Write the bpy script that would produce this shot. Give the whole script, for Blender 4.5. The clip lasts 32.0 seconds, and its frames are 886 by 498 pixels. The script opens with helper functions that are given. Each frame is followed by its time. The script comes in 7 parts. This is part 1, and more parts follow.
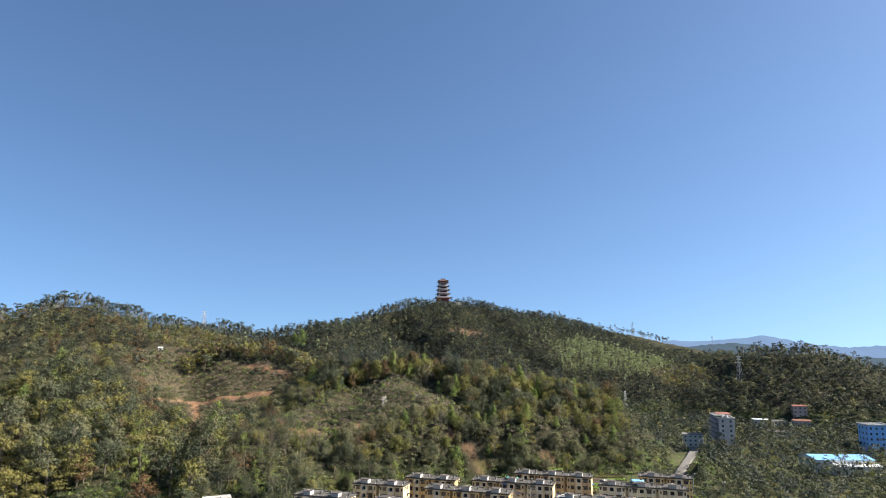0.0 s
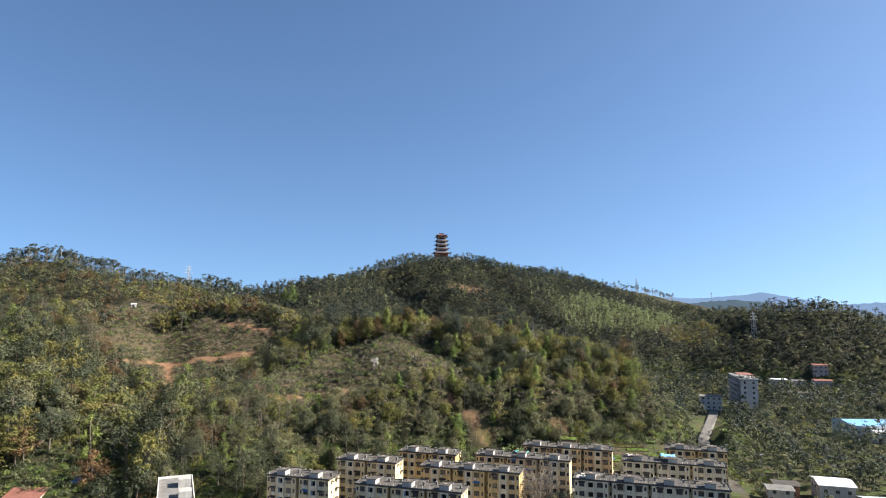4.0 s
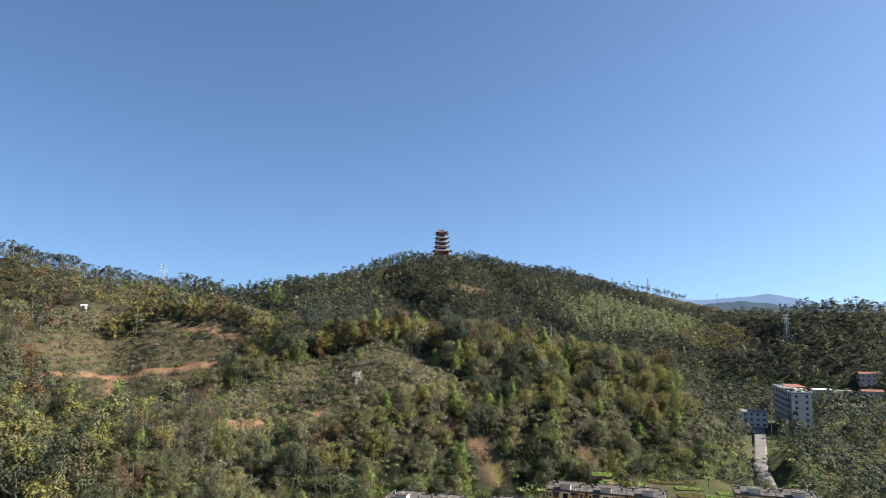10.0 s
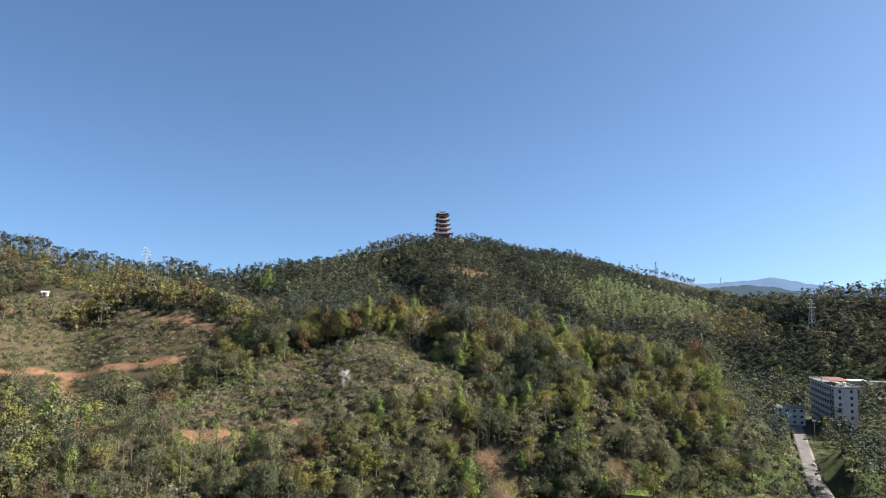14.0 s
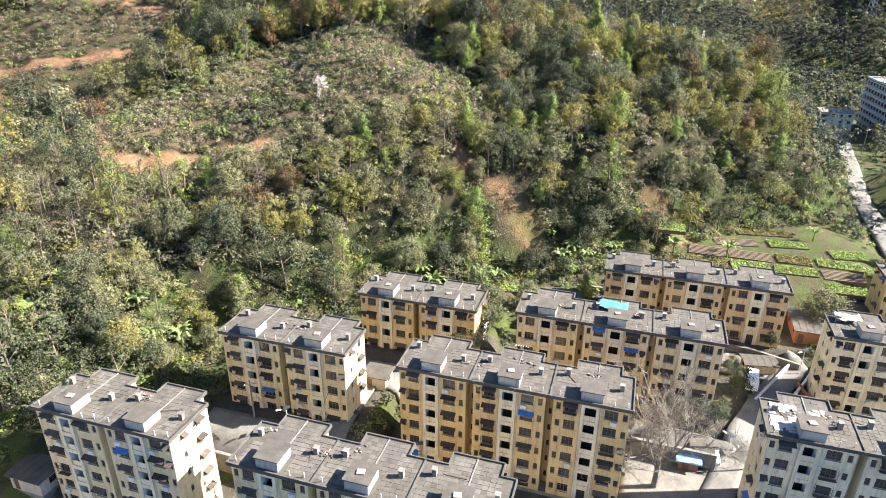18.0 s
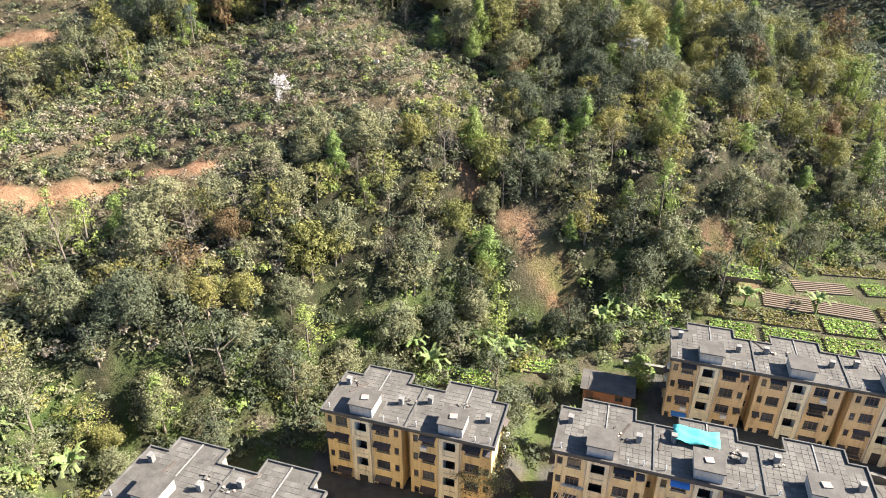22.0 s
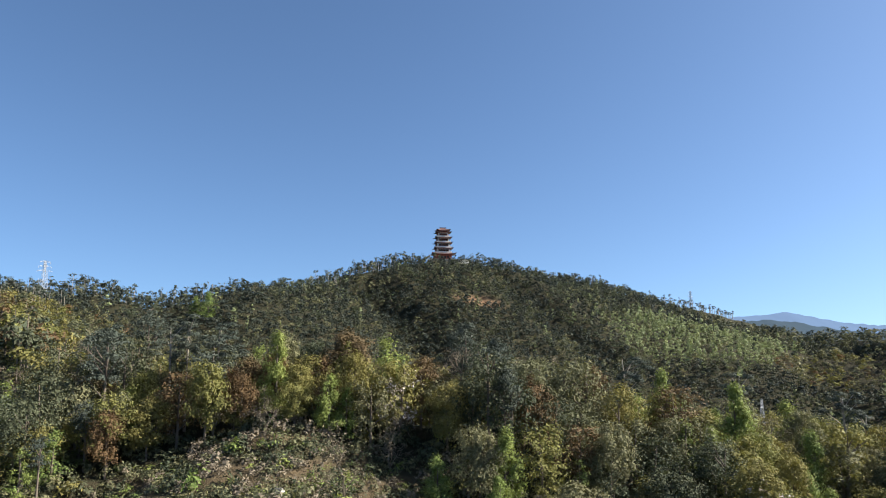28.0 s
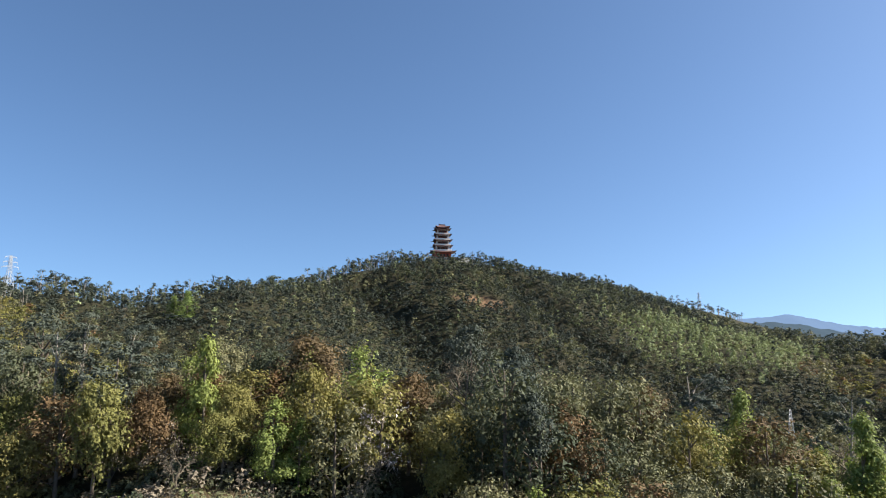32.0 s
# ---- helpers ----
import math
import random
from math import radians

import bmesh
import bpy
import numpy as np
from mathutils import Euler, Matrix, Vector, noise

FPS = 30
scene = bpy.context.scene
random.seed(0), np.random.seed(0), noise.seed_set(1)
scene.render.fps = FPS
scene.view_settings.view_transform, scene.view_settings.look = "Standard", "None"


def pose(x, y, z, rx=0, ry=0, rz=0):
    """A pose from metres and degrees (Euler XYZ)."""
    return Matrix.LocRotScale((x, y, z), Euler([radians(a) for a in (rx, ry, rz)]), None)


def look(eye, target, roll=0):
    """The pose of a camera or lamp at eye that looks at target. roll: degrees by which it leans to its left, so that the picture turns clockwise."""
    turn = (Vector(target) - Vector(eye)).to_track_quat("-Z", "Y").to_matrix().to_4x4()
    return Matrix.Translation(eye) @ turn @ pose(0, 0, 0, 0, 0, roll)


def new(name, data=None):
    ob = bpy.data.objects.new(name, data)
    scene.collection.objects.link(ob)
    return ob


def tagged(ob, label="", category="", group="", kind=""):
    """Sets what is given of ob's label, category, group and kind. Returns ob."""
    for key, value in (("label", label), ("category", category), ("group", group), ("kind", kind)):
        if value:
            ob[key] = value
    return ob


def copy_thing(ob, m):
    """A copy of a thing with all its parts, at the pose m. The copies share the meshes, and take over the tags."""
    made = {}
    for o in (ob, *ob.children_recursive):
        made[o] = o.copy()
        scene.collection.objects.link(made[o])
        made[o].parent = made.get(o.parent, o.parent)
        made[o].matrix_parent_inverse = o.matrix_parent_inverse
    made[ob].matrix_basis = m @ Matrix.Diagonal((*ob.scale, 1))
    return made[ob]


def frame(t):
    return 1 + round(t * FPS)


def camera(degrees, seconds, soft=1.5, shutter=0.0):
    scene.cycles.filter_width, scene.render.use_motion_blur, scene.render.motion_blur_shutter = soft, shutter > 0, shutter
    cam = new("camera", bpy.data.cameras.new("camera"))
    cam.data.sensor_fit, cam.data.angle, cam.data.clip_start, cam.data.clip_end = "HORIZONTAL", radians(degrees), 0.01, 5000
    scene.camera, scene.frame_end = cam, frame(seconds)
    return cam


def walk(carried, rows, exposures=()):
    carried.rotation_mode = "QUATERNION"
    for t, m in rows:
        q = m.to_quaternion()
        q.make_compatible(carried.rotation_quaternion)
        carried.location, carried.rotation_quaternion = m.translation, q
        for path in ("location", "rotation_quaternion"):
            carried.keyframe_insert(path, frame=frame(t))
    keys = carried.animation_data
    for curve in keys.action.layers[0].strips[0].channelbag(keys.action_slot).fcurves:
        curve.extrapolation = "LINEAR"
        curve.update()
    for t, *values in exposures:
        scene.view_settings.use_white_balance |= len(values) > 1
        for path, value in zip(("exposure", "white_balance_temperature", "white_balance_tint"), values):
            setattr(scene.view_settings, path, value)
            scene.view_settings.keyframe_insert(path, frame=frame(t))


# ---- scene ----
cam = camera(69.85, 32.0, soft=1.0)
PATH = [
    (0, (-10.33, -0.00, 71.49), (-9.13, 98.80, 86.85), 0.15),
    (0.5, (-10.33, 5.33, 71.44), (-9.08, 104.13, 86.80), 0.05),
    (1, (-10.31, 10.60, 71.36), (-9.02, 109.47, 86.32), 0.06),
    (1.5, (-10.24, 15.74, 71.25), (-8.89, 114.87, 84.30), 0.04),
    (2, (-10.18, 20.72, 71.12), (-8.74, 120.10, 82.12), -0.00),
    (2.5, (-10.09, 25.67, 71.01), (-8.63, 125.21, 80.50), -0.02),
    (3, (-10.02, 30.62, 70.91), (-8.56, 130.22, 79.70), 0.02),
    (3.5, (-9.95, 35.60, 70.83), (-8.51, 135.20, 79.62), 0.07),
    (5.5, (-9.90, 55.39, 70.27), (-8.36, 154.97, 79.23), 0.07),
    (6, (-9.82, 60.42, 70.20), (-8.30, 160.00, 79.18), 0.10),
    (6.5, (-9.63, 65.50, 70.13), (-8.13, 165.08, 79.10), 0.15),
    (7, (-9.39, 70.49, 70.06), (-7.91, 170.07, 79.09), 0.13),
    (7.5, (-9.19, 75.35, 70.01), (-7.75, 174.93, 79.06), 0.05),
    (8, (-8.97, 80.04, 70.01), (-7.56, 179.61, 79.13), 0.06),
    (8.5, (-8.80, 84.65, 70.02), (-7.43, 184.22, 79.15), 0.07),
    (9, (-8.70, 89.19, 70.04), (-7.31, 188.76, 79.21), 0.05),
    (9.5, (-8.67, 93.70, 70.06), (-7.29, 193.27, 79.19), 0.03),
    (10, (-8.66, 98.20, 70.09), (-7.28, 197.78, 79.22), 0.02),
    (10.5, (-8.64, 102.69, 70.14), (-7.26, 202.27, 79.28), 0.02),
    (11, (-8.67, 107.13, 70.22), (-7.34, 206.70, 79.35), -0.01),
    (11.5, (-8.74, 111.43, 70.31), (-7.35, 211.01, 79.43), -0.11),
    (12, (-8.83, 115.66, 70.40), (-7.45, 215.23, 79.53), -0.15),
    (12.5, (-8.86, 119.93, 70.47), (-7.41, 219.51, 79.54), -0.28),
    (13, (-8.83, 124.53, 70.52), (-7.39, 224.10, 79.61), -0.22),
    (13.5, (-8.85, 129.63, 70.57), (-7.48, 229.23, 79.40), -0.17),
    (15.5, (-8.85, 152.44, 71.22), (-7.60, 251.94, 61.40), 0.04),
    (16, (-8.86, 157.54, 71.30), (-7.59, 256.17, 54.88), 0.25),
    (16.5, (-8.89, 162.28, 71.42), (-7.61, 259.62, 48.53), 0.30),
    (17, (-8.85, 167.02, 71.62), (-7.62, 262.61, 42.27), 0.44),
    (17.5, (-8.79, 171.84, 71.74), (-7.58, 265.27, 36.09), 0.31),
    (18, (-8.70, 176.77, 71.74), (-7.57, 267.90, 30.58), 0.34),
    (18.5, (-8.66, 181.73, 71.66), (-7.60, 270.60, 25.83), 0.31),
    (19, (-8.61, 186.60, 71.54), (-7.59, 273.04, 21.27), 0.34),
    (19.5, (-8.51, 191.50, 71.42), (-7.53, 275.26, 16.80), 0.27),
    (20, (-8.41, 196.51, 71.32), (-7.46, 279.12, 14.99), 0.15),
    (20.5, (-8.34, 201.49, 71.28), (-7.39, 284.09, 14.92), 0.05),
    (21, (-8.28, 206.50, 71.22), (-7.32, 289.05, 14.78), 0.15),
    (21.5, (-8.34, 211.45, 71.21), (-7.25, 295.33, 16.77), 0.18),
    (22, (-8.55, 216.33, 71.22), (-7.24, 305.21, 25.41), 0.20),
    (22.5, (-8.74, 221.08, 71.23), (-7.28, 314.30, 35.06), 0.23),
    (23, (-8.90, 226.03, 71.26), (-7.24, 322.51, 45.03), 0.53),
    (23.5, (-8.99, 231.09, 71.24), (-7.27, 330.01, 56.66), 0.46),
    (24, (-9.01, 236.19, 71.18), (-7.35, 336.14, 68.69), 0.41),
    (24.5, (-9.00, 241.23, 71.14), (-7.38, 340.80, 80.29), 0.32),
    (25, (-8.98, 246.31, 71.07), (-7.42, 345.63, 82.57), 0.31),
    (25.5, (-9.02, 251.37, 71.00), (-7.48, 350.70, 82.52), 0.28),
    (27.5, (-8.87, 270.87, 70.68), (-7.36, 370.17, 82.42), 0.33),
    (28, (-8.85, 275.61, 70.69), (-7.31, 374.90, 82.48), 0.34),
    (28.5, (-8.81, 280.25, 70.72), (-7.27, 379.54, 82.53), 0.37),
    (29, (-8.74, 284.88, 70.76), (-7.23, 384.16, 82.63), 0.39),
    (29.5, (-8.59, 289.49, 70.79), (-7.10, 388.77, 82.67), 0.45),
    (30, (-8.42, 294.01, 70.80), (-6.94, 393.29, 82.69), 0.53),
    (30.5, (-8.23, 298.37, 70.83), (-6.75, 397.65, 82.75), 0.52),
    (31, (-8.05, 302.13, 70.91), (-6.55, 401.40, 82.90), 0.49),
    (31.5, (-7.99, 304.87, 70.96), (-6.45, 404.13, 82.97), 0.48),
    (32, (-8.05, 306.93, 70.97), (-6.42, 406.20, 82.95), 0.51),
]
walk(cam, [(t, look(eye, target, roll)) for t, eye, target, roll in PATH], [(0, 1.38), (15.0, 1.38), (16.0, 1.75), (17.0, 2.15), (17.6, 2.35), (19.0, 2.28), (21.5, 2.28), (23.0, 2.4), (23.7, 1.45), (24.3, 1.35), (32, 1.38)])

# ---- light: clear winter afternoon, sun from the east over the right shoulder of the valley ----
SUN_ELEV, SUN_AZ = 36.0, 2.0        # degrees; azimuth counted from +x towards +y
world = bpy.data.worlds.new("sky")
scene.world = world
world.use_nodes = True
_nt = world.node_tree
_bg = _nt.nodes["Background"]
_sky = _nt.nodes.new("ShaderNodeTexSky")
_sky.sky_type = 'NISHITA'
_sky.sun_disc = False
_sky.sun_elevation = radians(SUN_ELEV)
_sky.sun_rotation = radians(90.0 - SUN_AZ)
_sky.altitude = 500
_sky.air_density = 0.75
_sky.dust_density = 1.3
_sky.ozone_density = 5.0
_dir = _nt.nodes.new("ShaderNodeTexCoord")
_low = _nt.nodes.new("ShaderNodeMapping")           # a clear horizon: the pale band of the model sky lies lower
_low.inputs["Location"].default_value = (0, 0, 0.11)
_low.inputs["Scale"].default_value = (1, 1, 0.89)
_nt.links.new(_dir.outputs["Generated"], _low.inputs["Vector"])
_nt.links.new(_low.outputs["Vector"], _sky.inputs["Vector"])
_tint = _nt.nodes.new("ShaderNodeMix")
_tint.data_type, _tint.blend_type = 'RGBA', 'MULTIPLY'
_tint.inputs[0].default_value = 1.0
_tint.inputs[7].default_value = (0.955, 1.0, 0.965, 1)
_nt.links.new(_sky.outputs[0], _tint.inputs[6])
_nt.links.new(_tint.outputs[2], _bg.inputs[0])
_bg.inputs[1].default_value = 0.077
sun = new("sun", bpy.data.lights.new("sun", 'SUN'))
sun.data.energy = 5.0
sun.data.angle = radians(0.5)
sun.data.color = (1.0, 0.94, 0.85)
sun.matrix_world = look((0, 0, 0), (-math.cos(radians(SUN_ELEV)) * math.cos(radians(SUN_AZ)),
                                    -math.cos(radians(SUN_ELEV)) * math.sin(radians(SUN_AZ)), -math.sin(radians(SUN_ELEV))))

# ---- materials ----
def mat(name, rough=0.8, spec=0.3, metal=0.0):
    m = bpy.data.materials.new(name)
    m.use_nodes = True
    b = m.node_tree.nodes["Principled BSDF"]
    b.inputs["Roughness"].default_value = rough
    b.inputs["Specular IOR Level"].default_value = spec
    b.inputs["Metallic"].default_value = metal
    return m, m.node_tree, b


def nd(nt, kind, **inputs):
    n = nt.nodes.new(kind)
    for k, v in inputs.items():
        n.inputs[k.replace("_", " ")].default_value = v
    return n


def ramp(nt, fac, stops):
    r = nt.nodes.new("ShaderNodeValToRGB")
    els = r.color_ramp.elements
    while len(els) < len(stops):
        els.new(0.5)
    for e, (p, c) in zip(els, stops):
        e.position, e.color = p, (*c, 1)
    nt.links.new(fac, r.inputs[0])
    return r.outputs[0]


def where(nt, scale=1.0):
    g = nt.nodes.new("ShaderNodeNewGeometry")
    v = nt.nodes.new("ShaderNodeVectorMath")
    v.operation = 'SCALE'
    v.inputs["Scale"].default_value = scale
    nt.links.new(g.outputs["Position"], v.inputs[0])
    return v.outputs[0]


def noise_fac(nt, scale, detail=4.0, rough=0.6, stretch=None):
    n = nd(nt, "ShaderNodeTexNoise", Scale=scale, Detail=detail, Roughness=rough)
    src = where(nt)
    if stretch:
        mp = nt.nodes.new("ShaderNodeMapping")
        mp.inputs["Scale"].default_value = stretch
        nt.links.new(src, mp.inputs[0])
        src = mp.outputs[0]
    nt.links.new(src, n.inputs["Vector"])
    return n.outputs["Fac"]


def mixc(nt, fac, a, b, mode='MIX'):
    m = nt.nodes.new("ShaderNodeMix")
    m.data_type, m.blend_type = 'RGBA', mode
    for sock, v in ((m.inputs[0], fac), (m.inputs[6], a), (m.inputs[7], b)):
        if isinstance(v, bpy.types.NodeSocket):
            nt.links.new(v, sock)
        elif isinstance(v, tuple):
            sock.default_value = (*v, 1)
        else:
            sock.default_value = v
    return m.outputs[2]


def bump(nt, b, height, strength=0.4, dist=0.05):
    n = nd(nt, "ShaderNodeBump", Strength=strength, Distance=dist)
    nt.links.new(height, n.inputs["Height"])
    nt.links.new(n.outputs[0], b.inputs["Normal"])


def weathered(name, base, dirt, scale=0.5, grain=8.0, amount=0.5, rough=0.85, streak=False, spec=0.25, vary=0.0):
    """A surface with grain, stains and, on walls, rain streaks."""
    m, nt, b = mat(name, rough, spec)
    big = ramp(nt, noise_fac(nt, scale, 5, 0.65), [(0.35, (0, 0, 0)), (0.7, (1, 1, 1))])
    dk = tuple(base[k] + (dirt[k] - base[k]) * amount for k in range(3))
    c = mixc(nt, big, base, dk)
    if streak:
        st = ramp(nt, noise_fac(nt, 1.0, 4, 0.7, (2.2, 2.2, 0.16)), [(0.5, (0, 0, 0)), (0.72, (1, 1, 1))])
        f = nt.nodes.new("ShaderNodeMath")
        f.operation = 'MULTIPLY'
        f.inputs[1].default_value = 0.75
        nt.links.new(st, f.inputs[0])
        c = mixc(nt, f.outputs[0], c, dirt)
    fine = noise_fac(nt, grain, 3, 0.6)
    c = mixc(nt, 0.35, c, ramp(nt, fine, [(0.3, (0.35, 0.35, 0.35)), (0.7, (0.75, 0.75, 0.75))]), 'OVERLAY')
    if vary:
        oi = nt.nodes.new("ShaderNodeObjectInfo")
        v = nt.nodes.new("ShaderNodeMapRange")
        v.inputs[3].default_value, v.inputs[4].default_value = 1 - vary, 1 + vary
        nt.links.new(oi.outputs["Random"], v.inputs[0])
        h = nd(nt, "ShaderNodeHueSaturation")
        nt.links.new(v.outputs[0], h.inputs["Value"])
        nt.links.new(c, h.inputs["Color"])
        c = h.outputs[0]
    nt.links.new(c, b.inputs["Base Color"])
    bump(nt, b, fine, 0.25, 0.02)
    return m


def per_island(m, lo, hi):
    """Lets the value of a joined surface vary from piece to piece."""
    nt = m.node_tree
    b = nt.nodes["Principled BSDF"]
    src = b.inputs["Base Color"].links[0].from_socket
    g = nt.nodes.new("ShaderNodeNewGeometry")
    v = nt.nodes.new("ShaderNodeMapRange")
    v.inputs[3].default_value, v.inputs[4].default_value = lo, hi
    nt.links.new(g.outputs["Random Per Island"], v.inputs[0])
    h = nd(nt, "ShaderNodeHueSaturation")
    nt.links.new(v.outputs[0], h.inputs["Value"])
    nt.links.new(src, h.inputs["Color"])
    nt.links.new(h.outputs[0], b.inputs["Base Color"])


def leaf(name, base, warm, trans=0.42):
    """Foliage: hue drifts from tree to tree, value from leaf clump to leaf clump."""
    trans *= 0.62
    m, nt, b = mat(name, 0.7, 0.12)
    g = nt.nodes.new("ShaderNodeNewGeometry")
    oi = nt.nodes.new("ShaderNodeObjectInfo")
    at = nt.nodes.new("ShaderNodeAttribute")
    at.attribute_name = "tint"
    add = nt.nodes.new("ShaderNodeMath")
    add.operation = 'ADD'
    nt.links.new(oi.outputs["Random"], add.inputs[0])
    nt.links.new(at.outputs["Fac"], add.inputs[1])
    fr = nt.nodes.new("ShaderNodeMath")
    fr.operation = 'FRACT'
    nt.links.new(add.outputs[0], fr.inputs[0])
    c = mixc(nt, fr.outputs[0], base, warm)
    v = nt.nodes.new("ShaderNodeMapRange")
    v.inputs[3].default_value, v.inputs[4].default_value = 0.84, 1.16
    nt.links.new(g.outputs["Random Per Island"], v.inputs[0])
    fine = noise_fac(nt, 2.6, 3, 0.7)
    vf = nt.nodes.new("ShaderNodeMapRange")
    vf.inputs[1].default_value, vf.inputs[2].default_value = 0.3, 0.7
    vf.inputs[3].default_value, vf.inputs[4].default_value = 0.8, 1.25
    nt.links.new(fine, vf.inputs[0])
    grain = nt.nodes.new("ShaderNodeMapRange")
    grain.inputs[1].default_value, grain.inputs[2].default_value = 0.35, 0.65
    grain.inputs[3].default_value, grain.inputs[4].default_value = 0.5, 1.4
    nt.links.new(noise_fac(nt, 9.0, 2, 0.6), grain.inputs[0])
    vg = nt.nodes.new("ShaderNodeMath")
    vg.operation = 'MULTIPLY'
    nt.links.new(vf.outputs[0], vg.inputs[0])
    nt.links.new(grain.outputs[0], vg.inputs[1])
    mul = nt.nodes.new("ShaderNodeMath")
    mul.operation = 'MULTIPLY'
    nt.links.new(v.outputs[0], mul.inputs[0])
    nt.links.new(vg.outputs[0], mul.inputs[1])
    h = nd(nt, "ShaderNodeHueSaturation")
    nt.links.new(mul.outputs[0], h.inputs["Value"])
    nt.links.new(c, h.inputs["Color"])
    nt.links.new(h.outputs[0], b.inputs["Base Color"])
    t = nt.nodes.new("ShaderNodeBsdfTranslucent")
    nt.links.new(mixc(nt, 1.0, h.outputs[0], (trans, trans, trans * 0.75), 'MULTIPLY'), t.inputs["Color"])
    both = nt.nodes.new("ShaderNodeAddShader")
    nt.links.new(b.outputs[0], both.inputs[0])
    nt.links.new(t.outputs[0], both.inputs[1])
    nt.links.new(both.outputs[0], nt.nodes["Material Output"].inputs["Surface"])
    return m


LEAF = [
    leaf("leaf_dark_green", (0.046, 0.056, 0.033), (0.078, 0.083, 0.046), 0.5),
    leaf("leaf_olive", (0.102, 0.106, 0.057), (0.144, 0.136, 0.070), 0.5),
    leaf("leaf_yellow_green", (0.112, 0.114, 0.036), (0.156, 0.136, 0.044), 0.7),
    leaf("leaf_rust", (0.094, 0.068, 0.034), (0.126, 0.075, 0.036), 0.5),
    leaf("twig_grey", (0.140, 0.116, 0.084), (0.190, 0.157, 0.112), 0.3),
    leaf("leaf_fresh_green", (0.108, 0.146, 0.042), (0.160, 0.182, 0.050), 0.8),
    leaf("needle_pine", (0.042, 0.054, 0.044), (0.064, 0.074, 0.056), 0.35),
    leaf("leaf_feathery_green", (0.190, 0.225, 0.115), (0.225, 0.250, 0.125), 0.5),
    leaf("blossom_white", (0.50, 0.44, 0.44), (0.58, 0.53, 0.50), 0.3),
    # far hill leaf: blue of distance haze put into its dark green
    leaf("leaf_hill_haze_green", (0.025, 0.034, 0.029), (0.046, 0.053, 0.038), 0.3),
]
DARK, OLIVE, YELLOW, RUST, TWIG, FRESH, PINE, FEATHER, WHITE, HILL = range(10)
M_BARK = weathered("bark", (0.16, 0.13, 0.10), (0.07, 0.055, 0.045), 1.5, 12, 0.7)
M_BARKGREY = weathered("grey_brown_bark", (0.23, 0.20, 0.165), (0.11, 0.095, 0.08), 1.5, 12, 0.7)
M_BARKPALE = weathered("pale_bark", (0.34, 0.30, 0.25), (0.16, 0.14, 0.12), 1.5, 12, 0.7)
M_CREAM = weathered("cream_wall_paint", (0.76, 0.67, 0.48), (0.30, 0.23, 0.14), 0.25, 5, 0.4, streak=True)
M_ROOF = weathered("roof_screed", (0.098, 0.087, 0.075), (0.043, 0.038, 0.033), 0.6, 6, 0.75)
M_SLAB = weathered("roof_slab_tile", (0.122, 0.110, 0.095), (0.050, 0.045, 0.039), 0.35, 6, 0.8, vary=0.12)
M_SLABS = weathered("roof_slab_field", (0.122, 0.110, 0.095), (0.050, 0.045, 0.039), 0.35, 6, 0.8)
M_CONC = weathered("grey_concrete", (0.22, 0.208, 0.19), (0.09, 0.085, 0.078), 0.5, 8, 0.7, streak=True)
M_PAVE = weathered("pale_concrete_paving", (0.20, 0.183, 0.162), (0.085, 0.078, 0.07), 0.35, 4, 0.8)
M_ROAD = weathered("worn_road_concrete", (0.17, 0.16, 0.145), (0.08, 0.075, 0.069), 0.3, 3, 0.8)
M_COPING = weathered("blackened_coping", (0.105, 0.098, 0.088), (0.036, 0.034, 0.031), 0.8, 7, 0.8)
# black for tyres and cables; on openings, inside shade put into colour
M_DARK = weathered("black_and_inside_shade", (0.035, 0.032, 0.03), (0.015, 0.014, 0.013), 0.6, 4, 0.5)
M_FRAME = weathered("aged_window_frame", (0.16, 0.09, 0.06), (0.06, 0.04, 0.03), 1.5, 9, 0.6, vary=0.3)
M_PIPE = weathered("white_pipe", (0.62, 0.60, 0.56), (0.35, 0.32, 0.28), 0.8, 9, 0.5)
M_METALW = weathered("white_sheet_metal", (0.72, 0.73, 0.74), (0.45, 0.44, 0.42), 0.3, 6, 0.4, 0.45, spec=0.5)
M_BLUE = weathered("blue_sheet", (0.04, 0.17, 0.42), (0.04, 0.10, 0.24), 0.6, 6, 0.5, 0.5, spec=0.4, vary=0.15)
M_TEAL = weathered("turquoise_tarp", (0.07, 0.36, 0.33), (0.05, 0.22, 0.21), 0.8, 6, 0.4)
M_AWN = weathered("dark_awning", (0.085, 0.065, 0.055), (0.03, 0.026, 0.024), 1.2, 9, 0.6, vary=0.4)
M_RED = weathered("red_tile_roof", (0.25, 0.105, 0.075), (0.13, 0.065, 0.05), 0.5, 6, 0.6)
M_BRICK = weathered("red_brick", (0.36, 0.16, 0.09), (0.17, 0.09, 0.06), 0.5, 6, 0.6)
M_STEEL = weathered("galvanised_steel", (0.42, 0.43, 0.44), (0.25, 0.25, 0.25), 0.8, 9, 0.5, 0.5, spec=0.5)


def glass(name, tone):
    m, nt, b = mat(name, 0.12, 0.6)
    c = ramp(nt, noise_fac(nt, 0.35, 2, 0.5), [(0.35, tone), (0.65, tuple(v * 2.6 + 0.01 for v in tone))])
    nt.links.new(c, b.inputs["Base Color"])
    return m


M_GLASS = glass("window_glass", (0.018, 0.022, 0.028))


